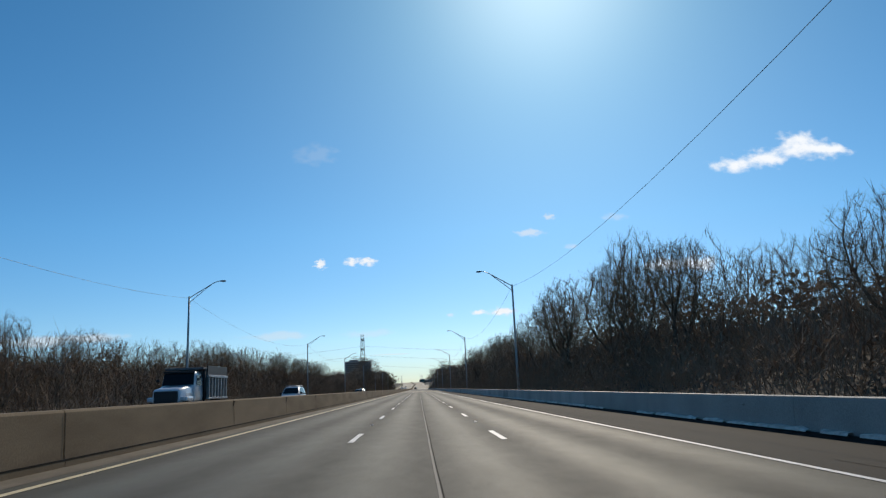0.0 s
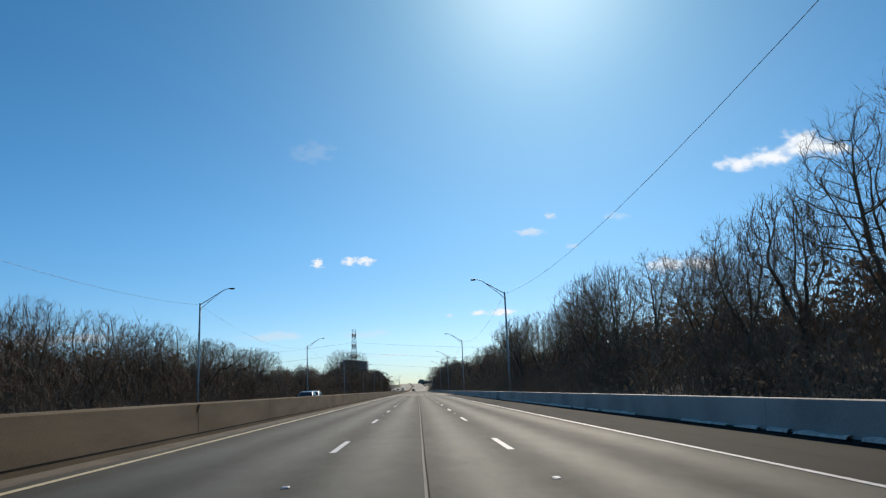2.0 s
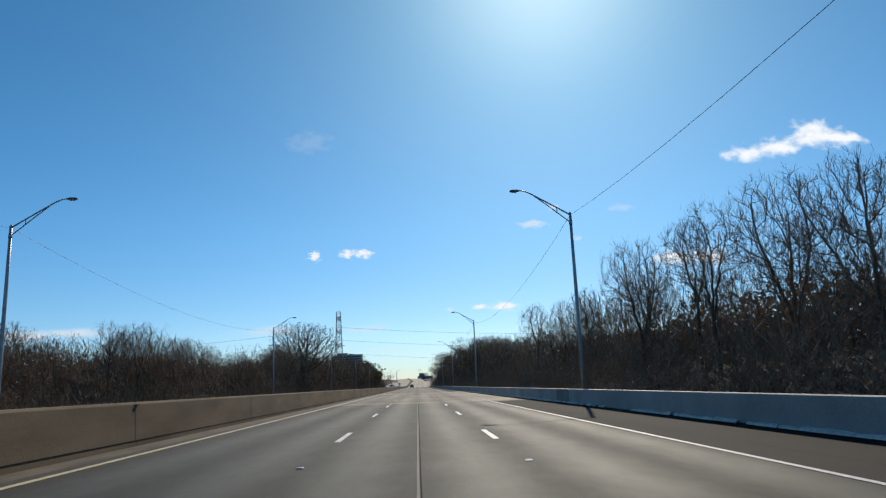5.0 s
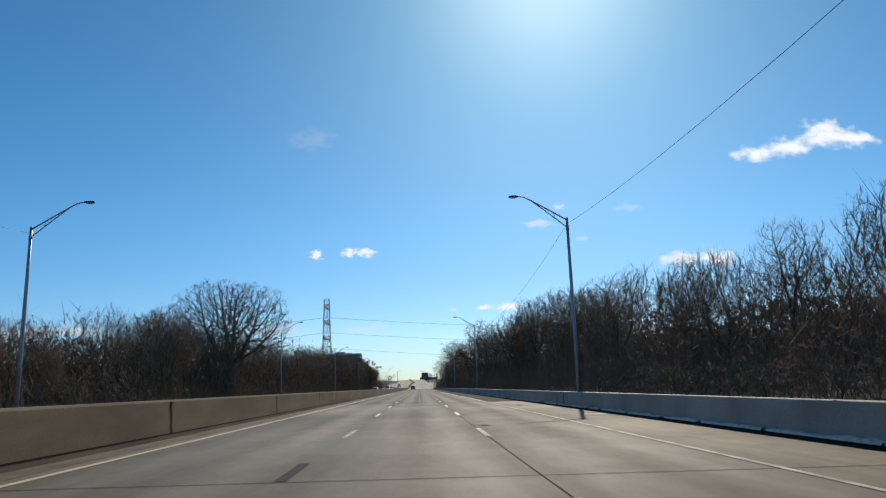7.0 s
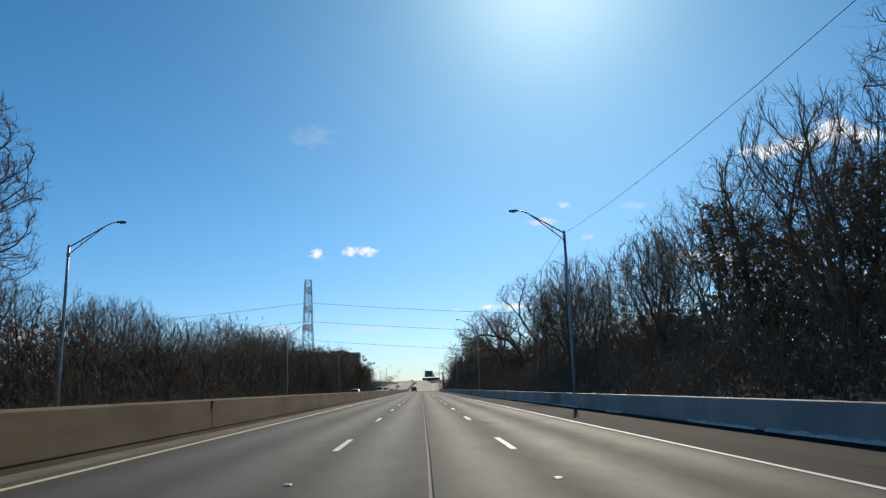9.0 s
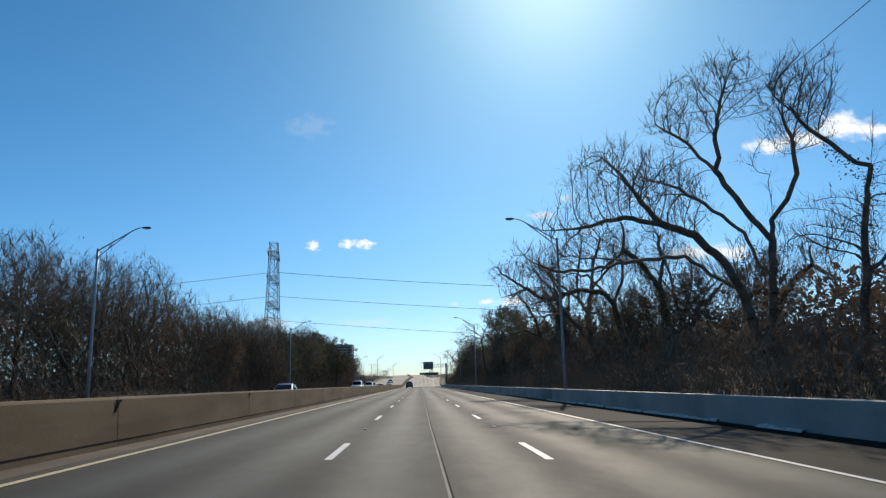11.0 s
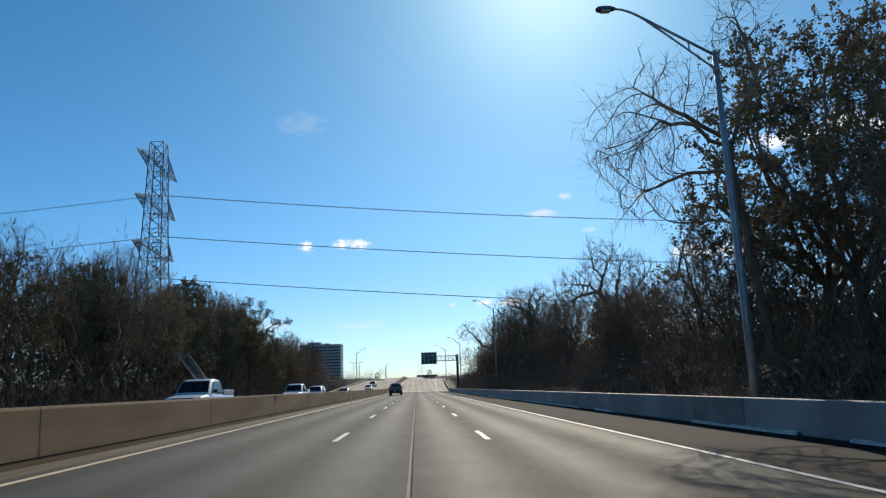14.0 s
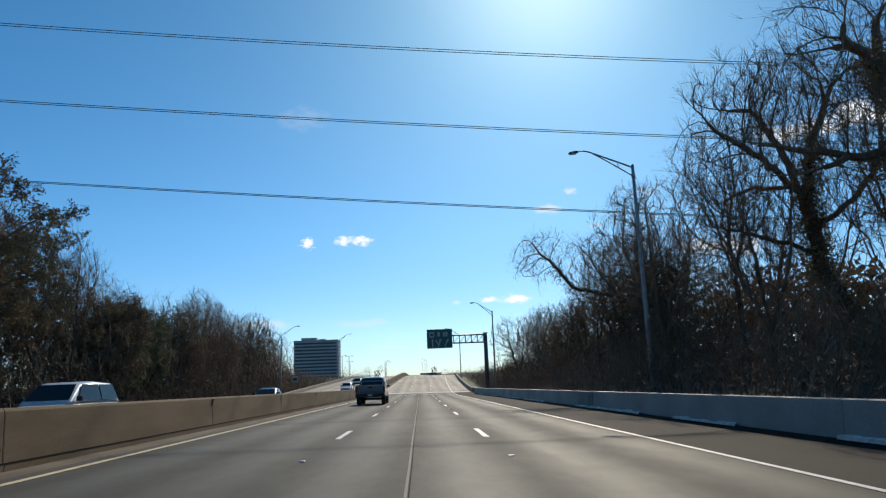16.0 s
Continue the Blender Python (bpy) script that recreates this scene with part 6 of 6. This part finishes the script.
vine1 = tree(56, flat(16.6, [(17.2, 0.8), (16.3, 3.1), (15.1, 5.9), (14.1, 8.1), (13.4, 9.4), (12.8, 10.6)], [(14.6, 7.0), (15.6, 8.8), (16.0, 10.6)], [(15.2, 5.6), (16.8, 6.6), (18.2, 6.8)], [(14.1, 8.1), (12.4, 8.3), (11.2, 8.6)]),
             [(-3.6, 0, 11.0, 1.5, 1.4, 1.4), (-0.8, 0, 10.6, 1.3, 1.3, 1.3), (-5.0, 0, 8.8, 1.2, 1.2, 0.9)], 520, reach=2.0, label="leaning tree trunk wrapped in dark climbing vine", group="vine-clad trees", ivy=15000, ivy_mat=M_OLIVE, ivy_spread=0.55, girth=2.0)
vine1.matrix_basis = planted(16.6, 422.7)
slim = tree(57, flat(16.5, [(16.4, 0.8), (16.5, 4.1), (16.9, 7.5), (17.2, 10.5)], [(17.1, 5.9), (19.0, 7.5), (20.9, 8.8)], [(16.5, 6.5), (15.6, 8.1), (14.6, 9.2)], [(17.2, 10.5), (16.6, 12.5), (16.2, 14.0), (16.6, 15.1)], [(17.2, 10.8), (18.5, 11.9), (19.5, 13.0)]),
            [(-0.2, 0, 13.4, 1.9, 1.8, 2.0), (-1.9, 0, 10.6, 1.5, 1.5, 1.6), (2.6, 0, 12.6, 1.5, 1.5, 1.4), (4.2, 0, 9.2, 0.9, 1.0, 0.9)], 900, reach=2.2, kill=0.38, droop=0.06, label="slender bare tree with bent upper limbs", group="tall trees", ivy=9000, ivy_mat=M_DRYLEAF, ivy_spread=0.5, girth=1.7)
slim.matrix_basis = planted(16.5, 436)
bent = tree(55, flat(15.3, [(15.4, 0.8), (15.3, 4.4), (14.9, 7.0), (14.3, 9.0), (13.3, 10.7), (12.3, 11.9), (11.5, 11.4)], [(14.3, 9.0), (13.0, 9.0), (11.9, 8.4)], [(15.0, 6.4), (13.1, 7.5), (11.5, 8.1), (10.0, 8.0), (8.8, 8.4)], [(13.1, 7.5), (11.6, 7.2), (10.2, 7.4)]),
            [(-2.9, 0, 11.3, 1.6, 1.4, 1.5), (-2.8, 0, 9.2, 1.7, 1.3, 1.5), (-4.8, 0, 8.1, 2.2, 1.3, 0.8)], 1050, reach=2.2, kill=0.36, droop=0.28, up=0.0, label="bare tree bowed over at the top with drooping twigs", group="tall trees", girth=1.7)
bent.matrix_basis = planted(15.3, 437.5)
big = tree(60, flat(14.4, [(14.5, 0.6), (14.4, 4.5), (14.5, 5.9)], [(14.5, 5.9), (13.9, 6.7), (13.3, 7.5), (12.8, 7.6), (12.0, 7.4), (11.0, 6.9), (9.9, 6.1)], [(13.3, 7.5), (12.8, 8.2), (12.2, 8.4), (11.6, 8.4)], [(13.5, 7.7), (13.7, 8.7), (13.9, 9.6), (14.5, 10.5)], [(13.7, 8.7), (13.0, 9.4), (12.7, 10.0), (12.4, 11.4)], [(14.5, 5.9), (14.7, 7.3), (14.9, 8.5), (15.3, 9.8)], [(14.6, 6.6), (16.0, 7.6), (17.2, 8.8)]),
           [(-2.6, 0, 8.0, 2.2, 1.8, 1.6), (-0.6, 0, 10.0, 1.9, 1.8, 1.5), (-3.4, 0, 6.4, 1.6, 1.4, 0.9), (1.6, 0, 9.2, 1.8, 1.8, 1.6)], 2400, step=0.32, reach=2.0, kill=0.34, twig=0.6, label="gnarled wide-spreading bare tree", group="tall trees", girth=1.15, ivy=1500, ivy_mat=M_OLIVE, ivy_spread=0.2)
big.matrix_basis = planted(15.0, 495)
stub = tree(65, flat(14.6, [(15.0, 0.8), (14.0, 4.5), (12.9, 5.6), (12.7, 6.1), (11.9, 6.9)], [(12.7, 6.1), (12.9, 6.9)]), [(-1.6, 0, 5.0, 1.2, 1.0, 0.8)], 60, reach=1.5, label="broken forked trunk without its crown", group="tall trees", girth=1.6)
stub.matrix_basis = planted(14.6, 495.6)
vine2 = tree(58, flat(15.6, [(16.0, 0.8), (15.5, 2.1), (14.3, 4.7), (14.1, 7.1), (14.5, 9.1), (15.4, 11.0)], [(14.2, 5.6), (13.9, 9.0), (13.2, 11.0), (11.8, 11.4)], [(14.1, 7.1), (12.4, 8.6), (10.8, 9.4), (9.6, 10.4)], [(14.2, 5.2), (12.6, 5.9), (11.0, 6.4)], [(14.2, 6.0), (15.6, 7.0), (17.0, 8.8)], [(14.1, 7.6), (12.6, 7.8), (11.4, 7.4)]),
             [(-2.6, 0, 10.8, 2.6, 2.2, 1.9), (0.2, 0, 11.0, 1.9, 1.9, 2.0), (-4.4, 0, 8.6, 2.0, 1.7, 1.9), (-3.8, 0, 6.6, 1.6, 1.4, 1.0), (1.6, 0, 9.2, 1.4, 1.5, 1.3)], 1900, reach=2.2, kill=0.36, droop=0.02, label="thick trunk wrapped in dark climbing vine", group="vine-clad trees", ivy=9000, ivy_mat=M_OLIVE, ivy_spread=0.5, girth=1.4)
vine2.matrix_basis = planted(15.6, 528)
vine4 = tree(67, flat(16.4, [(17.0, 0.8), (16.0, 3.2), (15.5, 4.9), (14.5, 7.5), (13.2, 9.0)], [(13.2, 9.0), (11.6, 9.7), (11.4, 11.0)], [(14.3, 7.0), (12.2, 6.9), (10.6, 7.6), (9.0, 8.1)], [(13.2, 9.0), (13.4, 10.6), (14.2, 11.8)], [(12.2, 6.9), (10.8, 6.4), (9.4, 6.3)]),
             [(-5.6, 0, 8.2, 1.9, 1.6, 1.5), (-4.8, 0, 10.4, 1.5, 1.4, 1.4), (-2.6, 0, 11.0, 1.4, 1.4, 1.2)], 900, reach=2.0, kill=0.38, label="leaning vine-covered trunk with broken arching limbs", group="vine-clad trees", ivy=9000, ivy_mat=M_OLIVE, ivy_spread=0.5, girth=2.0)
vine4.matrix_basis = planted(16.4, 522)
vine3 = tree(59, flat(13.3, [(13.4, 0.8), (13.3, 4.4), (13.2, 6.2), (10.2, 6.9), (9.0, 8.4), (7.4, 10.1)], [(13.2, 6.2), (11.9, 7.7), (10.9, 9.1)], [(13.3, 5.4), (14.4, 8.2), (14.5, 11.5), (15.3, 13.6)]),
             [(-5.0, 0, 8.8, 2.1, 1.7, 1.8), (-1.9, 0, 8.8, 1.7, 1.6, 1.7), (1.2, 0, 11.2, 1.9, 1.8, 2.4)], 1200, reach=2.2, kill=0.38, label="bare tree reaching out over the shoulder from a leafy thicket", group="vine-clad trees", ivy=3500, ivy_mat=M_DRYLEAF, ivy_spread=0.5, girth=1.2)
vine3.matrix_basis = planted(13.3, 548)
spray = tree(66, flat(10.6, [(10.9, 0.8), (10.4, 4.1), (10.3, 5.6), (10.1, 7.2), (10.1, 8.2)], [(10.1, 8.2), (9.3, 8.2), (8.6, 8.5), (7.4, 8.4), (6.5, 7.7), (5.8, 7.0)], [(10.1, 7.4), (9.0, 7.6), (7.9, 7.3), (7.0, 6.3)], [(10.2, 8.3), (8.9, 9.3), (8.2, 9.7), (7.4, 10.4)], [(10.1, 8.2), (11.3, 10.7), (11.0, 11.7), (10.7, 12.9)], [(10.3, 5.7), (9.1, 5.9), (8.2, 6.0)]),
             [(-3.6, 0, 8.4, 1.7, 1.5, 1.7), (-3.0, 0, 6.6, 1.2, 1.3, 1.0), (-2.2, 0, 10.0, 1.6, 1.4, 1.0), (0.4, 0, 12.0, 1.2, 1.2, 1.4)], 700, step=0.34, reach=1.8, kill=0.4, up=0.0, droop=0.16, each=3, twig=0.9, label="bare tree with long drooping twigs arching past the lamp post", group="tall trees", girth=1.2)
spray.matrix_basis = planted(10.6, 464.5)
broom = tree(68, stems(68, 0.10, 7, 2.0), [(-1.6, 0, 5.0, 2.2, 1.9, 2.8), (0.6, 0, 6.2, 2.4, 2.2, 3.2)], 900, rise=0.2, up=0.25, label="many-stemmed bare tree at the wood's edge", group="tall trees")
broom.matrix_basis = turned(12.8, 450, 0.72, 60, 1.1)
for x, y, s, a, q in ((12.4, 479, 0.8, 100, 1.1), (12.6, 505, 0.75, 10, 1.2), (12.8, 512, 0.8, 200, 1.1)):
    copy_thing(broom, turned(x, y, s, a, q))


def clumps(seed, count, radius, z0, z1, r0, r1):
    """Leaf clumps with gaps between them, set round a crown."""
    rg = random.Random(seed)
    out = []
    for k in range(count):
        a, t = 2.4 * k, (k + 0.5) / count
        d = radius * math.sqrt(max(0.0, 1 - (2 * t - 1) ** 2)) * rg.uniform(0.55, 1.0)
        r = rg.uniform(r0, r1)
        out.append((d * math.cos(a), d * math.sin(a), z0 + (z1 - z0) * t, r, r, r * 0.75))
    return out


ever = tree(61, [[(0, 0, -0.8), (0, 0, 4.0), (0.2, 0, 8.6)]], [(0, 0, 5.0, 2.7, 2.7, 4.6)], 520, step=0.5, each=2, twig=0.5, label="dense dark evergreen tree at the wood's edge", group="evergreen trees", foliage=M_GREENLEAF, count=10000, size=0.125)
oliv = tree(62, stems(62, 0.2, 6, 2.4), clumps(62, 17, 3.4, 3.2, 9.6, 0.85, 1.3), 620, step=0.45, reach=3.0, twig=0.5, label="tree still holding clumps of olive-brown leaves", group="leafy trees", foliage=M_OLIVE, count=5600, size=0.10, girth=1.3)
oak = tree(69, stems(69, 0.22, 7, 2.6), clumps(69, 26, 3.6, 2.6, 9.8, 0.95, 1.4), 900, step=0.42, reach=3.0, twig=0.5, label="large oak still full of dull brown-green leaves", group="leafy trees", foliage=M_OLIVE, count=15000, size=0.085, girth=1.4)
broad = tree(72, flat(-28.2, [(-28.4, -0.4), (-28.2, 4.0), (-27.9, 8.4), (-27.6, 10.5), (-27.1, 12.3), (-26.8, 14.2), (-26.3, 16.0)], [(-27.6, 10.4), (-25.4, 11.9), (-23.5, 12.9), (-21.6, 12.8)], [(-28.1, 6.0), (-29.2, 9.3), (-29.4, 12.4), (-29.3, 14.6), (-28.6, 17.0)], [(-29.3, 14.4), (-30.4, 15.8)], [(-27.1, 12.3), (-25.9, 13.6), (-25.2, 14.8)], [(-28.0, 7.4), (-25.6, 8.6), (-23.6, 9.2)]),
             [(6.2, 0, 12.9, 1.1, 1.1, 0.6), (4.4, 0, 12.9, 1.2, 1.1, 0.8), (2.6, 0, 14.6, 1.0, 1.0, 1.0), (1.8, 0, 16.0, 0.9, 0.9, 0.9), (-0.6, 0, 16.4, 1.0, 1.0, 1.1), (-1.6, 0, 13.4, 1.6, 1.5, 1.4), (0.2, 0, 12.6, 1.3, 1.3, 1.0), (2.6, 0, 11.0, 1.6, 1.5, 0.9), (4.0, 0, 9.2, 1.5, 1.5, 0.9), (-0.8, 0, 10.0, 3.0, 2.4, 1.8), (1.0, 0, 7.0, 3.4, 2.6, 1.8)], 1100, step=0.42, reach=2.6, twig=0.5, label="large oak with a long limb, part bare and part leafy", group="leafy trees", foliage=M_OLIVE, count=16000, size=0.115, girth=1.5)
broad.matrix_basis = pose(-22.4, 540, 0.3) @ Matrix.Scale(0.79, 4)
brown = tree(63, stems(63, 0.1, 6, 1.8), [(-0.8, 0, 4.6, 2.8, 2.8, 3.4), (1.0, 0.5, 6.4, 2.2, 2.2, 2.8)], 480, step=0.5, twig=0.6, label="shrubby tree holding dry brown leaves", group="leafy trees", foliage=M_DRYLEAF, count=7000, size=0.11)
EVER_AT = ((-26.2, 524, 1.4, 10), (-25.6, 481, 1.1, 200), (-27, 503, 1.2, 90), (-25.6, 566, 0.92, 60), (-25.8, 572, 0.9, 160))
OAK_AT = ((14.9, 468.5, 1.14, 50), (-28.2, 553, 1.3, 0), (-25.6, 561, 0.85, 220), (-26.0, 536, 1.2, 60))
OLIV_AT = ((14.0, 457.5, 1.08, 100), (14.4, 466.0, 1.16, 50), (13.8, 473.5, 0.78, 200), (-25.4, 514, 1.1, 0), (-25.6, 580, 0.95, 20), (-25.4, 490, 1.0, 260), (-25.0, 500, 0.95, 30), (15.4, 441.5, 0.74, 40), (17.2, 437.5, 0.72, 150), (14.4, 446.5, 0.74, 250), (17.6, 431.0, 0.66, 300))
BROWN_AT = ((11.9, 446, 0.62, 0), (12.2, 453, 0.72, 80), (13.2, 541, 0.7, 30), (13.8, 549, 0.75, 70), (-24.8, 563, 1.0, 40), (12.4, 419, 0.5, 10), (12, 483, 0.55, 0), (-24.6, 262, 0.55, 0), (-24.8, 271, 0.5, 100), (-24.4, 224, 0.5, 40), (-25, 586, 0.85, 10), (14.0, 279, 0.58, 20), (14.2, 292, 0.6, 120), (13.6, 307, 0.7, 50), (14.0, 316, 0.75, 150), (12.2, 560, 0.6, 0), (13.2, 516, 0.6, 30), (13.4, 509, 0.5, 200), (12.8, 440, 0.66, 0), (16.4, 443.5, 0.78, 60), (15.2, 449.0, 0.8, 170), (17.8, 397.0, 0.7, 20), (18.2, 389.0, 0.62, 250), (17.0, 425.0, 0.7, 90), (15.0, 399, 0.62, 40), (15.2, 407, 0.66, 150), (-24.8, 578, 0.85, 170), (-24.6, 470, 0.85, 80), (-25.0, 455, 0.85, 210), (-24.8, 440, 0.8, 300), (13.4, 489, 0.6, 20), (15.8, 499.0, 0.66, 200), (18.4, 496, 0.7, 60), (14.2, 462, 0.5, 300), (13.6, 470, 0.45, 100), (13.4, 453, 0.5, 10), (-25.2, 596, 0.95, 60))
for tpl, spots_ in ((ever, EVER_AT), (oak, OAK_AT), (oliv, OLIV_AT), (brown, BROWN_AT)):
    for x, y, s, a in spots_[1:]:
        copy_thing(tpl, turned(x, y, s, a))
    x, y, s, a = spots_[0]
    tpl.matrix_basis = turned(x, y, s, a)

# far trees round and beyond the overpass
distant = []
rf = random.Random(3)
for k in range(36):
    side = rf.choice((-1, 1))
    y = rf.uniform(640, 1150)
    x = side * rf.uniform(34, 130) if y < 760 else side * rf.uniform(24, 200)
    z = ground_z(x, y)
    s = rf.uniform(0.5, 0.95)
    m = pose(x, y, z - 0.3, 0, 0, rf.uniform(0, 360)) @ Matrix.Diagonal((s * 1.3, s * 1.3, s, 1))
    distant.append((ALL[8 + rf.randrange(4)], m))
joined("distant_trees", distant, "bare trees far off round the overpass", "trees")
for ob in ALL[8:]:
    for c in list(ob.children):
        bpy.data.objects.remove(c)
    bpy.data.objects.remove(ob)
round_tree = copy_thing(oliv, Matrix.Identity(4))
round_tree.matrix_basis = pose(-39, 1150, 8.4) @ Matrix.Diagonal((1.0, 1.0, 0.9, 1))
round_tree = copy_thing(oliv, Matrix.Identity(4))
round_tree.matrix_basis = pose(13.5, 1150, 8.4) @ Matrix.Diagonal((0.9, 0.9, 1.0, 1))


# ---- clouds, as a distant backdrop ----
def cloud_mat(seed, lobes, bright, cover):
    """White vapour inside soft lobes (place and radii as shares of the sheet), frayed by noise."""
    m = bpy.data.materials.new("cloud")
    m.use_nodes = True
    n, l = m.node_tree.nodes, m.node_tree.links
    n.remove(n["Principled BSDF"])
    tc, mp = n.new("ShaderNodeTexCoord"), n.new("ShaderNodeMapping")
    mp.inputs["Location"].default_value = (seed * 3.7, 0, seed * 1.3)
    size = max(rx for x, z, rx, rz in lobes)
    mp.inputs["Scale"].default_value = (1.6 / size, 0, 2.6 / size)
    l.new(tc.outputs["Object"], mp.inputs["Vector"])
    no = n.new("ShaderNodeTexNoise")
    no.inputs["Scale"].default_value, no.inputs["Detail"].default_value, no.inputs["Roughness"].default_value = 1.0, 8, 0.5
    l.new(mp.outputs["Vector"], no.inputs["Vector"])
    last = None
    for cx, cz, rx, rz in lobes:
        sc = n.new("ShaderNodeMapping")
        sc.inputs["Location"].default_value = (-cx / rx, 0, -cz / rz)
        sc.inputs["Scale"].default_value = (1 / rx, 0, 1 / rz)
        l.new(tc.outputs["Object"], sc.inputs["Vector"])
        ln = n.new("ShaderNodeVectorMath")
        ln.operation = "LENGTH"
        l.new(sc.outputs["Vector"], ln.inputs[0])
        out = ln.outputs["Value"]
        if last is not None:
            sm = n.new("ShaderNodeMath")
            sm.operation = "SMOOTH_MIN"
            sm.inputs[2].default_value = 0.5
            l.new(last, sm.inputs[0])
            l.new(out, sm.inputs[1])
            out = sm.outputs[0]
        last = out
    fray = n.new("ShaderNodeMath")
    fray.operation = "MULTIPLY_ADD"
    fray.inputs[1].default_value = -2.4
    l.new(no.outputs["Fac"], fray.inputs[0])
    l.new(last, fray.inputs[2])
    dens = n.new("ShaderNodeMapRange")
    dens.interpolation_type = "SMOOTHSTEP"
    dens.inputs["From Min"].default_value, dens.inputs["From Max"].default_value = 0.0, -1.0
    dens.inputs["To Max"].default_value = cover
    l.new(fray.outputs[0], dens.inputs["Value"])
    em, tr, mx = n.new("ShaderNodeEmission"), n.new("ShaderNodeBsdfTransparent"), n.new("ShaderNodeMixShader")
    em.inputs["Color"].default_value, em.inputs["Strength"].default_value = (0.93, 0.96, 1.0, 1), bright
    l.new(dens.outputs["Result"], mx.inputs["Fac"])
    l.new(tr.outputs[0], mx.inputs[1])
    l.new(em.outputs[0], mx.inputs[2])
    l.new(mx.outputs[0], n["Material Output"].inputs["Surface"])
    return m


def cloud(seed, bright, cover, *lobes):
    """lobes: x, height and radii of its puffs, in metres."""
    x0, x1 = min(x - 1.9 * rx for x, z, rx, rz in lobes), max(x + 1.9 * rx for x, z, rx, rz in lobes)
    z0, z1 = min(z - 1.9 * rz for x, z, rx, rz in lobes), max(z + 1.9 * rz for x, z, rx, rz in lobes)
    cx, cz, w, h = (x0 + x1) / 2, (z0 + z1) / 2, x1 - x0, z1 - z0
    n = 8
    v = [((i / n - 0.5) * w, 12 * math.sin(i * 1.3 + j), (j / n - 0.5) * h) for j in range(n + 1) for i in range(n + 1)]
    f = [(j * (n + 1) + i, j * (n + 1) + i + 1, (j + 1) * (n + 1) + i + 1, (j + 1) * (n + 1) + i) for j in range(n) for i in range(n)]
    ob = new("cloud_backdrop", mesh_of("cloud_backdrop", v, f, cloud_mat(seed, [(x - cx, z - cz, rx, rz) for x, z, rx, rz in lobes], bright, cover), True))
    ob.matrix_basis = pose(cx, 3770, cz)
    ob.visible_shadow = False
    return tagged(ob, "small white fair-weather cloud low in the sky", "cloud", kind="structure")


cloud(1, 1.0, 1.0, (-521, 696, 34, 27))
cloud(2, 1.0, 1.0, (-350, 700, 40, 27), (-262, 703, 61, 24))
cloud(3, 1.05, 1.0, (1880, 1195, 148, 40), (2076, 1235, 161, 61), (2300, 1305, 161, 80), (2450, 1268, 140, 46))
cloud(4, 1.0, 1.0, (351, 395, 55, 15), (470, 393, 74, 24))
cloud(5, 0.9, 0.6, (657, 834, 80, 24))
cloud(6, 0.9, 0.6, (773, 922, 37, 18))
cloud(7, 1.0, 0.9, (1418, 618, 130, 43), (1597, 624, 130, 49))
cloud(8, 0.85, 0.4, (-759, 310, 216, 24))
cloud(9, 0.9, 0.6, (-2046, 330, 278, 34), (-1750, 336, 216, 30))
cloud(10, 0.8, 0.14, (-555, 1332, 123, 68))
cloud(11, 0.9, 0.3, (1139, 910, 86, 21))
cloud(12, 0.9, 0.5, (186, 386, 24, 12))
cloud(13, 0.9, 0.35, (-136, 186, 134, 6))
cloud(14, 0.9, 0.4, (884, 747, 40, 14))
cloud(15, 0.85, 0.3, (-302, 301, 185, 24))
